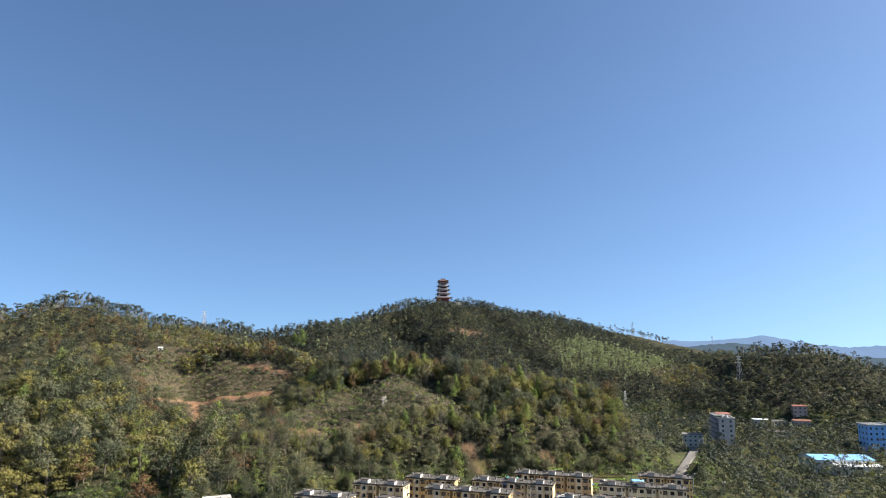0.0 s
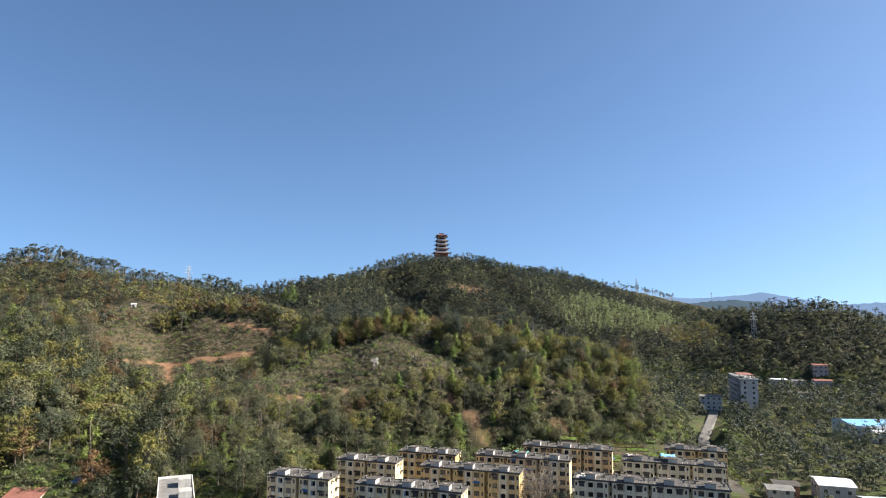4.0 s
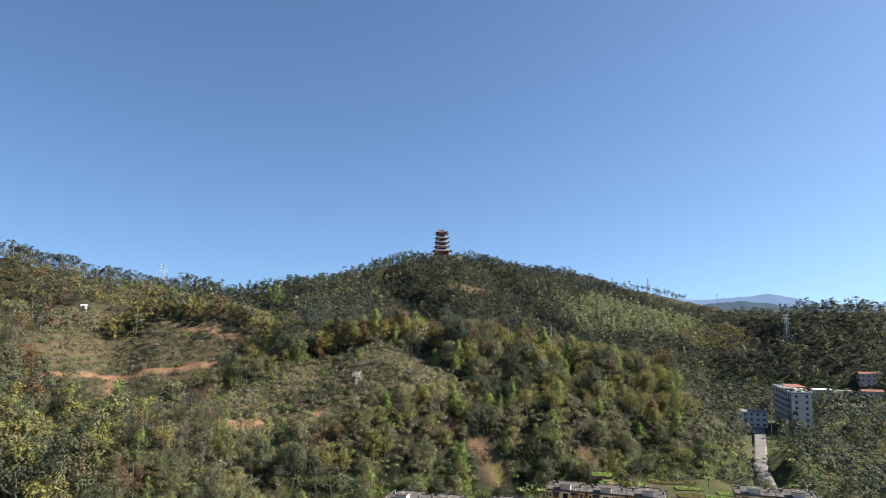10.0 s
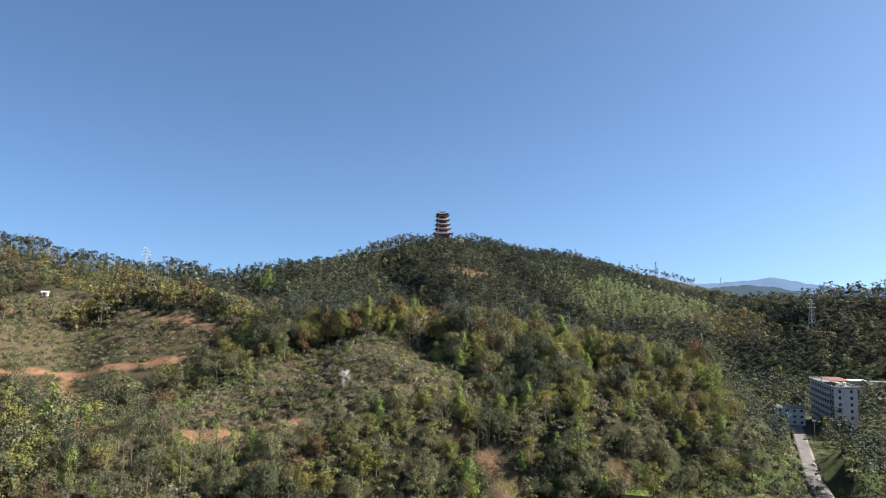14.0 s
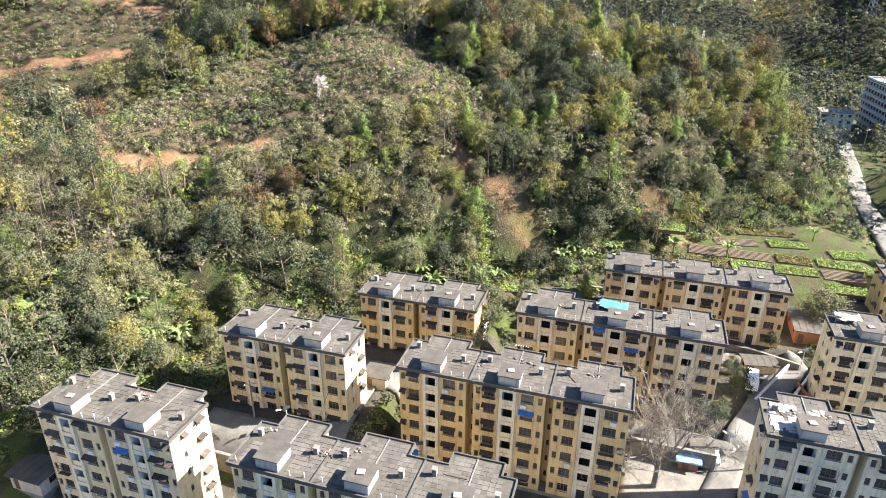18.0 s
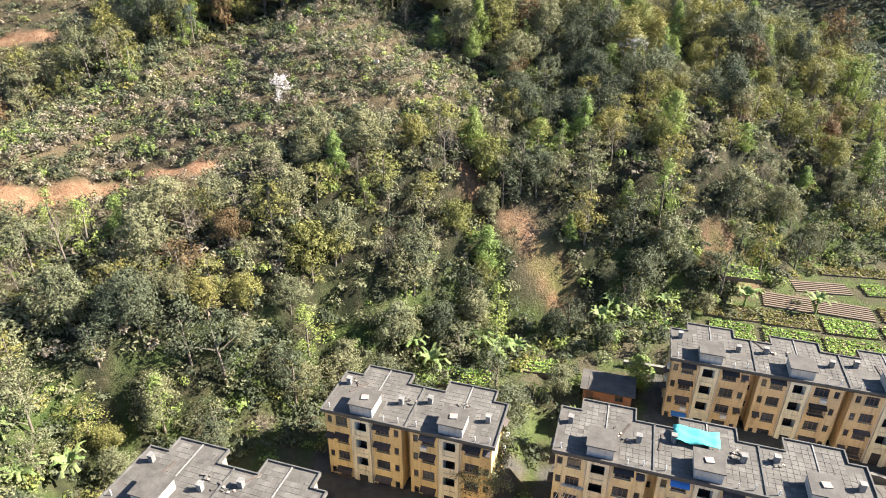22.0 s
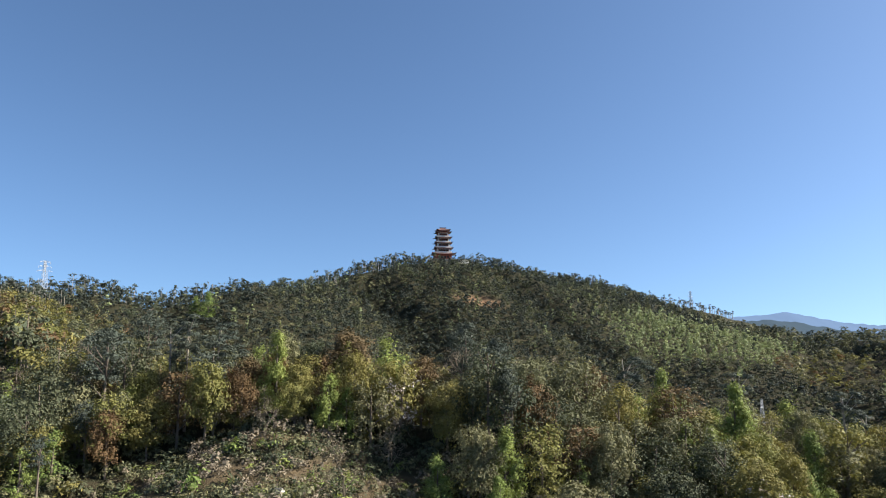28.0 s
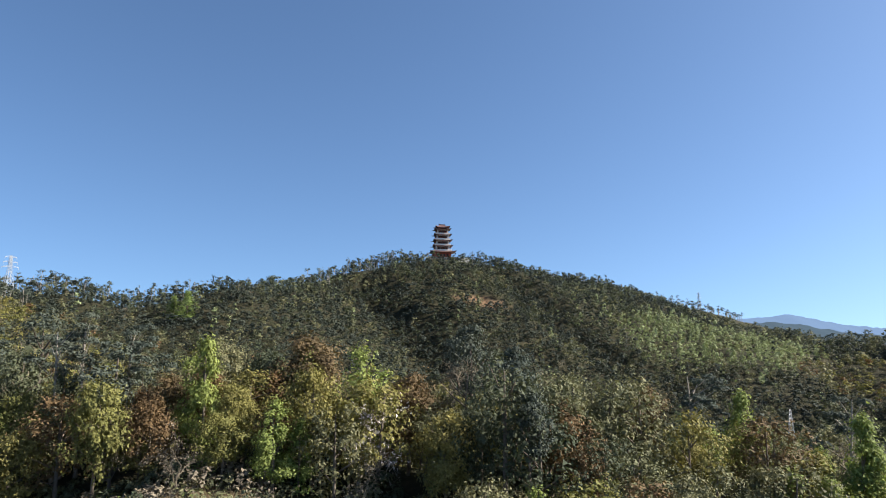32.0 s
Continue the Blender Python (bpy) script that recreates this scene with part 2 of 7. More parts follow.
def ground_material():
    """Hillside soil, dead grass and low green, orange where the earth is bare, and beds of the gardens."""
    m, nt, b = mat("hillside_ground", 0.95, 0.1)
    a = ramp(nt, noise_fac(nt, 0.09, 6, 0.7), [(0.3, (0.048, 0.050, 0.027)), (0.5, (0.090, 0.080, 0.049)), (0.70, (0.150, 0.116, 0.078))])
    f = ramp(nt, noise_fac(nt, 0.9, 6, 0.75), [(0.3, (0.042, 0.046, 0.022)), (0.55, (0.095, 0.084, 0.050)), (0.75, (0.170, 0.138, 0.094))])
    c = mixc(nt, 0.5, a, f)
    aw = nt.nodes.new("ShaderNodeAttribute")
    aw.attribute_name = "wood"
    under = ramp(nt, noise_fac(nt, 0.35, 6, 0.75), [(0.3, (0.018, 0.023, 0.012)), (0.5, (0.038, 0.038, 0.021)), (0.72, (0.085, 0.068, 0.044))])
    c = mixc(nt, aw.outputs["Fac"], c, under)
    at = nt.nodes.new("ShaderNodeAttribute")
    at.attribute_name = "bare"
    soil = ramp(nt, noise_fac(nt, 0.5, 5, 0.7), [(0.3, (0.18, 0.092, 0.052)), (0.55, (0.27, 0.160, 0.096)), (0.75, (0.36, 0.245, 0.160))])
    c = mixc(nt, at.outputs["Fac"], c, soil)
    a2 = nt.nodes.new("ShaderNodeAttribute")
    a2.attribute_name = "lush"
    a3 = nt.nodes.new("ShaderNodeAttribute")
    a3.attribute_name = "paved"
    yard = ramp(nt, noise_fac(nt, 0.4, 6, 0.7), [(0.3, (0.060, 0.056, 0.050)), (0.55, (0.105, 0.097, 0.086)), (0.75, (0.150, 0.138, 0.122))])
    grass = ramp(nt, noise_fac(nt, 0.7, 5, 0.7), [(0.3, (0.040, 0.070, 0.018)), (0.7, (0.110, 0.150, 0.040))])
    c = mixc(nt, a2.outputs["Fac"], c, grass)
    c = mixc(nt, a3.outputs["Fac"], c, yard)
    nt.links.new(mixc(nt, 1.0, c, (0.82, 0.80, 0.78), 'MULTIPLY'), b.inputs["Base Color"])
    bump(nt, b, noise_fac(nt, 1.6, 6, 0.75), 0.8, 0.5)
    return m


M_GROUND = ground_material()
per_island(M_SLABS, 0.88, 1.12)

# ---- the lie of the land: hills as ridge lines with falling flanks ----
# each ridge: points (x, y, height) along its crest, steepness of its flanks, roundness of its crest
RIDGES = [
    ([(-340, 690, 82), (-264, 698, 87), (-234, 700, 87), (-210, 715, 79), (-168, 735, 86), (-147, 745, 91), (-120, 830, 99), (-98, 870, 109), (-73, 905, 121),
      (-30, 935, 133), (0, 948, 138), (54, 955, 131), (113, 985, 119), (178, 1030, 116), (249, 1080, 103), (339, 1134, 92),
      (419, 1200, 80), (560, 1300, 60)], 0.42, 22),
    ([(113, 985, 112), (207, 852, 70), (268, 784, 52), (262, 690, 18)], 0.42, 20),
    ([(113, 985, 110), (160, 870, 80), (202, 790, 57), (230, 715, 30)], 0.36, 34),
    ([(-147, 745, 92), (-100, 700, 68), (-60, 668, 52), (-22, 640, 38)], 0.48, 12),
    ([(-470, 480, 78), (-363, 520, 91), (-327, 560, 106), (-295, 565, 98), (-266, 580, 89), (-243, 600, 84), (-219, 640, 80),
      (-205, 690, 78)], 0.42, 14),
    ([(-300, 560, 92), (-208, 480, 71), (-160, 460, 67), (-122, 440, 64), (-87, 420, 54), (-57, 395, 54), (-31, 388, 54), (-12, 388, 53),
      (7, 388, 52), (32, 385, 48), (63, 383, 44), (93, 380, 37), (108, 379, 22), (115, 378, 9)], 0.58, 8),
    ([(-57, 395, 53), (-78, 340, 39), (-84, 305, 32), (-76, 285, 22)], 0.50, 8),
    ([(-12, 388, 52), (-10, 354, 40), (-6, 343, 34), (2, 319, 25)], 0.45, 10),
    ([(35, 380, 46), (36, 355, 40), (50, 322, 20)], 0.50, 10),
    ([(-31, 388, 54), (-29, 360, 50), (-34, 336, 38), (-42, 312, 25)], 0.45, 10),
    ([(80, 378, 38), (82, 340, 22)], 0.55, 8),
    ([(-208, 480, 70), (-214, 400, 62), (-202, 340, 48), (-172, 305, 34), (-148, 280, 22), (-126, 246, 10)], 0.50, 10),
    ([(600, 640, 40), (423, 620, 49), (392, 640, 57), (376, 670, 67), (350, 690, 65), (327, 720, 62), (332, 900, 60), (420, 1190, 66)], 0.45, 14),
]


GULLIES = [
    ([(-70, 850), (-30, 780), (5, 700), (40, 640)], 15, 24), ([(62, 900), (84, 820), (112, 735)], 9, 20),
    ([(322, 880), (310, 800), (300, 720), (290, 665)], 8, 18), ([(-205, 640), (-150, 600), (-90, 560)], 8, 26)]
TERRACE = 3.0


def smooth(a, b, v):
    u = np.clip((v - a) / (b - a), 0, 1)
    return u * u * (3 - 2 * u)


def waves(x, y, size, seed):
    """Cheap smooth noise in -1..1 from crossed sines."""
    r = np.random.RandomState(seed)
    out = 0 * x
    for k in range(7):
        a, p, q = r.uniform(0, 6.28, 3)
        f = 6.28 / size * r.uniform(0.6, 1.7)
        out = out + np.sin((x * np.cos(a) + y * np.sin(a)) * f + p + 1.3 * np.sin((y * np.cos(a) - x * np.sin(a)) * f * 0.7 + q))
    return out / 4.0


def valley(x, y):
    """The built-up valley floor in terraces: q runs square to the rows of houses, s along them."""
    q, s = 0.309 * x + 0.951 * y, 0.951 * x - 0.309 * y
    west = 1 - smooth(-97.0, -95.4, s)
    z = 0.3 + 3.6 * west * smooth(227.5, 229.5, q)
    back = smooth(253.0, 254.6, q)
    z = z + (1 - west) * 3.4 * back * (1 - smooth(-44, -36, s)) + west * 2.3 * back
    z = z + (1 - west) * 2.5 * back * (1 - smooth(-84.5, -83, s))
    z = z + (1 - west) * 2.5 * smooth(277.2, 278.8, q) * smooth(-84, -82, s)
    east = smooth(-44, -36, s)
    z = z + east * 3.2 * smooth(240, 276, q)
    z = z + 1.6 * smooth(291, 300, q) * (1 - smooth(90, 120, x))
    return z * (1 - smooth(88, 118, x)) + smooth(88, 118, x) * (0.8 + 2.2 * smooth(225, 300, y))


def land(x, y):
    x, y = np.asarray(x, float), np.asarray(y, float)
    total = np.exp(0.7 * valley(x, y))
    for pts, steep, rnd in RIDGES:
        best = np.full(x.shape, -1e9)
        for (ax, ay, az), (bx, by, bz) in zip(pts[:-1], pts[1:]):
            dx, dy = bx - ax, by - ay
            u = np.clip(((x - ax) * dx + (y - ay) * dy) / (dx * dx + dy * dy), 0, 1)
            d = np.hypot(x - ax - u * dx, y - ay - u * dy)
            best = np.maximum(best, az + u * (bz - az) - steep * (np.sqrt(d * d + rnd * rnd) - rnd))
        best = best - 0.05 * np.maximum(0, 15 - best) ** 2          # flanks steepen to their foot
        total = total + np.exp(0.7 * np.clip(best, -30, 200))
    z = np.log(total) / 0.7
    for pts, deep, wide in GULLIES:
        d = np.full(x.shape, 1e9)
        for (ax, ay), (bx, by) in zip(pts[:-1], pts[1:]):
            dx, dy = bx - ax, by - ay
            u = np.clip(((x - ax) * dx + (y - ay) * dy) / (dx * dx + dy * dy), 0, 1)
            d = np.minimum(d, np.hypot(x - ax - u * dx, y - ay - u * dy))
        z = z - deep * np.exp(-(d / wide) ** 2) * smooth(12, 34, z)
    rough = smooth(10, 22, z)
    z = z + rough * (1.6 * waves(x, y, 38, 3) + 0.6 * waves(x, y, 13, 4))
    # old terraces on the cleared slopes
    z = z - 0.44 * np.sin(6.2832 * z / TERRACE) * rough * open_ground(x, y) * (y < 520)
    # the bank behind the houses and gardens, cut steep into the foot of the slope
    foot = np.interp(x, FOOT_X, FOOT_Y) + 1.6 * waves(x, y, 21, 9)
    bank = valley(x, y) + 0.6 + 1.45 * np.maximum(0, y - foot) + 0.02 * np.maximum(0, foot - y)
    cap = np.minimum(z, bank)
    side = smooth(-66, -50, x) * (1 - smooth(118, 135, x))
    z = z + (cap - z) * side
    # the road bench at the hill's foot
    off = np.abs(x - np.interp(y, ROAD_Y, ROAD_X))
    bench = 3.3 + 1.1 * np.maximum(0, off - 5) + 8 * (1 - smooth(300, 325, y)) + 300 * smooth(480, 520, y)
    return np.minimum(z, bench)


ROAD_X, ROAD_Y = [96, 110, 126, 150, 175, 182], [292, 325, 365, 412, 467, 500]
FOOT_X, FOOT_Y = [-100, -70, -45, -20, 5, 30, 46, 70, 90, 110, 130], [268, 270, 281, 296, 310, 313, 317, 330, 335, 344, 358]


def ellipse(x, y, cx, cy, rx, ry):
    return ((x - cx) / rx) ** 2 + ((y - cy) / ry) ** 2


def bare_soil(x, y):
    """Share of bare orange earth: slip face, cart tracks, cleared patches."""
    n = 0.5 + 0.5 * waves(x, y, 9, 8)
    v = 1.0 - smooth(0.35, 1.2, ellipse(x + 0.9 * (y - 315), y, 12, 315, 8, 8) + 0.9 * n)
    v = np.maximum(v, 0.55 * (1 - smooth(0.4, 1.2, ellipse(x, y, 48, 322, 10, 6) + 0.7 * n)))
    v = np.maximum(v, 0.7 * (1 - smooth(0.4, 1.4, ellipse(x, y, 30, 822, 26, 11) + 0.7 * n)))
    v = np.maximum(v, 0.8 * (1 - smooth(0.4, 1.2, ellipse(x, y, -1.5, 321.5, 4.2, 1.8) + 0.6 * n)))
    for pts in TRACKS:
        for (ax, ay), (bx, by) in zip(pts[:-1], pts[1:]):
            dx, dy = bx - ax, by - ay
            u = np.clip(((x - ax) * dx + (y - ay) * dy) / (dx * dx + dy * dy), 0, 1)
            d = np.hypot(x - ax - u * dx, y - ay - u * dy)
            v = np.maximum(v, 0.95 * (1 - smooth(1.5, 3.2, d + 0.8 * n)))
    return v


TRACKS = [
    [(-91, 352), (-90, 338), (-88, 325), (-84, 316), (-79, 311.5), (-74, 311.5), (-69, 314.5), (-61, 319), (-54, 319.5), (-47, 319.5)],
    [(-173, 366), (-167, 384), (-155, 393), (-140, 392), (-127, 395), (-110, 397)],
    [(-156, 396), (-150, 382), (-144, 372), (-142, 362)],
    [(-137, 431), (-121, 423), (-104, 415)],
    [(-215, 436), (-203, 430)],
    [(-153, 307), (-157, 331), (-147, 336)],
]


def open_ground(x, y):
    """1 where the slope is cleared: scrub and stumps instead of trees."""
    n = 0.25 * waves(x, y, 20, 6)
    v = 1 - smooth(0.8, 1.1, np.abs((x + 33) / 31) ** 3 + np.abs((y - 353) / 27) ** 3 + n)
    v = np.maximum(v, 1 - smooth(0.8, 1.1, ellipse(x, y, -150, 405, 52, 34) + n))
    v = np.maximum(v, 1 - smooth(0.8, 1.1, ellipse(x, y, -66, 325, 30, 18) + n))
    v = np.maximum(v, 1 - smooth(0.8, 1.1, ellipse(x, y, -212, 455, 38, 36) + n))
    v = np.maximum(v, 1 - smooth(0.8, 1.1, ellipse(x, y, 9, 316, 5, 6) + n))
    v = np.maximum(v, 1 - smooth(0.8, 1.1, ellipse(x, y, 30, 822, 23, 9) + n))
    return v


BUILT = [(231, 247, -124, -98), (247, 267, -110, -83), (205, 225, -137, -111), (228, 247, -94.5, -56), (248, 268, -81, -43), (271, 291, -68, -30), (205, 224, -106, -69),
         (228, 249, -45, 5), (256, 277, -31, 7), (285, 304, -16, 12), (225, 292, -56, -28)]


def built(x, y):
    """True on the house plots with their front yards and lanes."""
    q, s = 0.309 * x + 0.951 * y, 0.951 * x - 0.309 * y
    out = (y < 236) & (x > -80)
    for q0, q1, s0, s1 in BUILT:
        out = out | ((q > q0) & (q < q1) & (s > s0) & (s < s1))
    return out


def mesh_np(name, verts, faces, mats=(), index=None, attrs=None, smooth_faces=False):
    """A mesh from arrays: verts (n, 3), faces (m, k)."""
    me = bpy.data.meshes.new(name)
    faces = np.ascontiguousarray(faces, dtype=np.int32)
    m, k = faces.shape
    me.vertices.add(len(verts))
    me.vertices.foreach_set("co", np.ascontiguousarray(verts, dtype=np.float32).ravel())
    me.loops.add(m * k)
    me.loops.foreach_set("vertex_index", faces.ravel())
    me.polygons.add(m)
    me.polygons.foreach_set("loop_start", np.arange(0, m * k, k, dtype=np.int32))
    for mt in mats:
        me.materials.append(mt)
    if index is not None:
        me.polygons.foreach_set("material_index", np.ascontiguousarray(index, dtype=np.int32))
    me.polygons.foreach_set("use_smooth", np.full(m, smooth_faces))
    for key, (domain, values) in (attrs or {}).items():
        me.attributes.new(key, 'FLOAT', domain).data.foreach_set("value", np.ascontiguousarray(values, dtype=np.float32))
    me.update(calc_edges=True)
    return me


def build_ground():
    far = np.array([5200, 3800, 2800, 2000, 1500, 1150, 900, 720, 600.0])
    xs = np.concatenate([-far, np.arange(-520, -242, 7), np.arange(-242, -122, 2.4), np.arange(-122, 130, 1.6), np.arange(130, 520, 7), far[::-1]])
    ys = np.concatenate([[-3000, -1500, -700, -300, -100, 20, 90, 130, 160], np.arange(180, 226, 6), np.arange(226, 402, 1.6), np.arange(402, 480, 2.4), np.arange(480, 1320, 7),
                         [1340, 1400, 1500, 1700, 2000, 2500, 3200, 4200, 5400]])
    X, Y = np.meshgrid(xs, ys)
    Z = land(X, Y)
    n, w = X.size, len(xs)
    i = (np.arange(len(ys) - 1)[:, None] * w + np.arange(w - 1)[None]).ravel()
    faces = np.stack([i, i + 1, i + w + 1, i + w], 1)
    bare = bare_soil(X, Y)
    rise = (Z / TERRACE + 0.10 * waves(X, Y, 14, 33)) % 1.0
    bare = np.maximum(bare, 0.16 * open_ground(X, Y) * (rise > 0.62) * smooth(12, 22, Z) * (Y < 520))
    lush = 0.7 * smooth(-0.5, 0.5, waves(X, Y, 8, 12)) * (1 - smooth(14, 24, Z)) * (Y > 225)
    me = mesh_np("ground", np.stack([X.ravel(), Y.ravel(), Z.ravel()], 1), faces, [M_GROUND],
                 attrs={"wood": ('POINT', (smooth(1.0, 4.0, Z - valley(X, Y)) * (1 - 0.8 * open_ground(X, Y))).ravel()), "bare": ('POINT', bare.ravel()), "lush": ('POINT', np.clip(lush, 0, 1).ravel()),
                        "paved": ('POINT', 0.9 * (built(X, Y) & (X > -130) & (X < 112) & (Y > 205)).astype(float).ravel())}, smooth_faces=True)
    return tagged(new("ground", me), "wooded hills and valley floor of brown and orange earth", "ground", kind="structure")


ground = build_ground()

# ---- trees ----
def unit(v):
    return v / np.maximum(np.linalg.norm(v, axis=-1, keepdims=True), 1e-6)


def leaf_clumps(rng, c, out, size):
    """Pointed leaf clumps at points c, turned outwards and to the light: verts (3n, 3)."""
    n = len(c)
    nrm = unit(out * 0.85 + np.array([0, 0, 0.4]) + rng.normal(size=(n, 3)) * 0.3)
    t = unit(np.cross(nrm, rng.normal(size=(n, 3))))
    s = np.asarray(size) * rng.uniform(0.55, 1.3, (n, 1))
    u, v = t * s, np.cross(nrm, t) * s * rng.uniform(0.4, 0.75, (n, 1))
    return np.stack([c - u * 1.05, c + u * 0.5 - v, c + u * 0.7 + v + nrm * s * 0.15], 1).reshape(-1, 3)


def leaves_on(rng, blobs, n, size, inner=0.80):
    """n leaf clumps through the outer part of ellipsoid blobs (x, y, z, rx, ry, rz): verts (3n, 3)."""
    blobs = np.asarray(blobs, float)
    wt = (blobs[:, 3] * blobs[:, 4] + blobs[:, 5] * blobs[:, 3])
    b = blobs[rng.choice(len(blobs), n, p=wt / wt.sum())]
    d = unit(rng.normal(size=(n, 3)))
    d[:, 2] = np.where(d[:, 2] < -0.35, -d[:, 2], d[:, 2])
    return leaf_clumps(rng, b[:, :3] + d * rng.uniform(inner, 1.12, (n, 1)) * b[:, 3:], d, size)


def sprays(rng, kind, h, w, n, bare=True):
    """Sprays of foliage that fill a crown of height h and width w: (centres, outward directions, spray centres)."""
    m = max(9, n // (70 if n > 4000 else 40 if bare else 13))
    low = 0.26 if bare else 0.22
    if kind in (FRESH, FEATHER):
        f = rng.uniform(0, 1, m) ** 1.25
        edge = (1 - f) ** 0.62 * (0.35 + 0.65 * smooth(0, 0.16, f))
        low = 0.16 if bare else 0.05
    elif kind == PINE:
        f = rng.choice([0.35, 0.52, 0.68, 0.84, 0.97], m) + rng.normal(size=m) * 0.03
        edge = np.interp(f, [0.3, 0.6, 0.85, 1.0], [0.55, 1.0, 0.85, 0.35])
        low = 0.40 if bare else 0.15
    else:
        f = rng.beta(1.5, 1.25, m) if bare else rng.beta(1.3, 0.9, m)
        edge = np.sin(np.pi * (0.14 + 0.78 * f)) ** 0.65 if bare else np.sqrt(1.02 - 0.92 * f * f)
    a = rng.uniform(0, 6.2832, m)
    p = rng.uniform(0, 6.28, 3)
    lobes = 1 + 0.22 * np.sin(2 * a + p[0] + 3 * f) + 0.16 * np.sin(3 * a + p[1] - 5 * f) + 0.10 * np.sin(5 * a + p[2] + 7 * f)
    r = w * 0.5 * edge * lobes * rng.uniform(0.12, 1.0, m) ** 0.45
    cz = h * (low + (0.97 - low) * f)
    cen = np.stack([r * np.cos(a), r * np.sin(a), cz], 1)
    which = rng.randint(0, m, n)
    size = w * (0.085 if bare else 0.11) * rng.uniform(0.65, 1.35, (m, 1))
    off = rng.normal(size=(n, 3)) * size[which] * np.array([0.8, 0.8, 0.34 if kind == PINE else 0.62])
    c = cen[which] + off
    axis = np.array([0, 0, h * 0.45])
    return c, unit(0.5 * unit(c - axis) + 0.75 * unit(off)), cen


def crown_of(rng, kind, blobs, n, size):
    """A crown over given bodies of foliage; a twiggy one has long thin clumps."""
    lv = leaves_on(rng, blobs, n, size, 0.45)
    return (thinned(lv) if kind == TWIG else lv), leaf_faces(n)


def thinned(lv):
    q = lv.reshape(-1, 3, 3)
    m = q[:, 1:].mean(1, keepdims=True)
    return np.concatenate([m + (q[:, :1] - m) * 1.6, m + (q[:, 1:] - m) * 0.12], 1).reshape(-1, 3)


def leaf_faces(n, base=0):
    return (base + np.arange(3 * n)).reshape(-1, 3)


def halves(f):
    """Quads split into triangles."""
    return np.concatenate([f[:, [0, 1, 2]], f[:, [0, 2, 3]]])


def tube(path, radii, sides=6):
    """Tapered tube along points: verts, quad faces."""
    path = np.asarray(path, float)
    vs, fs = [], []
    for k, (p, r) in enumerate(zip(path, radii)):
        d = unit(path[min(k + 1, len(path) - 1)] - path[max(k - 1, 0)])
        a = unit(np.cross(d, (0.3, 0.9, 0.1)))
        b = np.cross(d, a)
        for s in range(sides):
            g = 6.2832 * s / sides
            vs.append(p + r * (math.cos(g) * a + math.sin(g) * b))
    for k in range(len(path) - 1):
        for s in range(sides):
            fs.append((k * sides + s, k * sides + (s + 1) % sides, (k + 1) * sides + (s + 1) % sides, (k + 1) * sides + s))
    return np.array(vs), np.array(fs)


def merged(parts):
    vs, fs, base = [], [], 0
    for v, f in parts:
        vs.append(v)
        fs.append(np.asarray(f) + base)
        base += len(v)
    return np.concatenate(vs), np.concatenate(fs)


def limbs(rng, p, d, length, r, depth, out, spread=0.75, sides=5, thin=0.5):
    """Recursive bare branches."""
    q, pts, rad = np.array(p, float), [np.array(p, float)], [r]
    for k in range(3):
        d = unit(d + rng.normal(size=3) * 0.16 + np.array([0, 0, 0.05]))
        q = q + d * length / 3
        pts.append(q)
        rad.append(r * (1 - 0.17 * (k + 1)))
    out.append(tube(pts, rad, sides))
    if depth > 0:
        for k in range(rng.randint(3, 5)):
            at = pts[rng.randint(1, 4)]
            nd_ = unit(d + rng.normal(size=3) * spread)
            limbs(rng, at, nd_, length * rng.uniform(0.55, 0.8), r * thin, depth - 1, out, spread, 4 if depth > 2 else 3, thin)


def trunk_mesh(rng, kind, h, w, blobs):
    r = 0.016 * h + 0.03
    lean = rng.normal(size=2) * 0.03 * h
    path = [(0, 0, -0.8), (lean[0] * 0.2, lean[1] * 0.2, h * 0.25), (lean[0] * 0.6, lean[1] * 0.6, h * 0.55), (lean[0], lean[1], h * 0.88)]
    parts = [tube(path, [r * 1.25, r, r * 0.7, r * 0.25])]
    for b in blobs[:7]:
        z0 = min(max(b[2] - 0.18 * h, h * 0.2), h * 0.7)
        parts.append(tube([(lean[0] * z0 / h, lean[1] * z0 / h, z0), (b[0] * 0.55, b[1] * 0.55, (z0 + b[2]) / 2 + 0.1), b[:3]], [r * 0.45, r * 0.32, r * 0.12], 4))
    return merged(parts)


SPECIES = {  # height, width
    DARK: (10.0, 7.5), OLIVE: (9.0, 7.0), YELLOW: (8.5, 6.5), RUST: (9.0, 6.5), TWIG: (8.5, 6.5), FRESH: (10.5, 6.8), PINE: (12.5, 7.0), FEATHER: (9.0, 5.4),
    WHITE: (8.0, 6.5), HILL: (9.0, 7.0)}
TREE_WORDS = {
    DARK: "dark green broadleaf tree with a dense crown", OLIVE: "olive green broadleaf tree on the wooded slope",
    YELLOW: "yellow-green broadleaf tree with sunlit foliage", RUST: "rust-brown autumn tree with thinning leaves",
    TWIG: "bare grey tree with fine leafless twigs", FRESH: "tall fresh green tree with a narrow crown",
    PINE: "dark pine with a flat layered crown", FEATHER: "feathery light green tree with a slim crown",
    HILL: "dark evergreen tree with a blue cast for haze", WHITE: "white-blossomed tree with bare grey branches"}


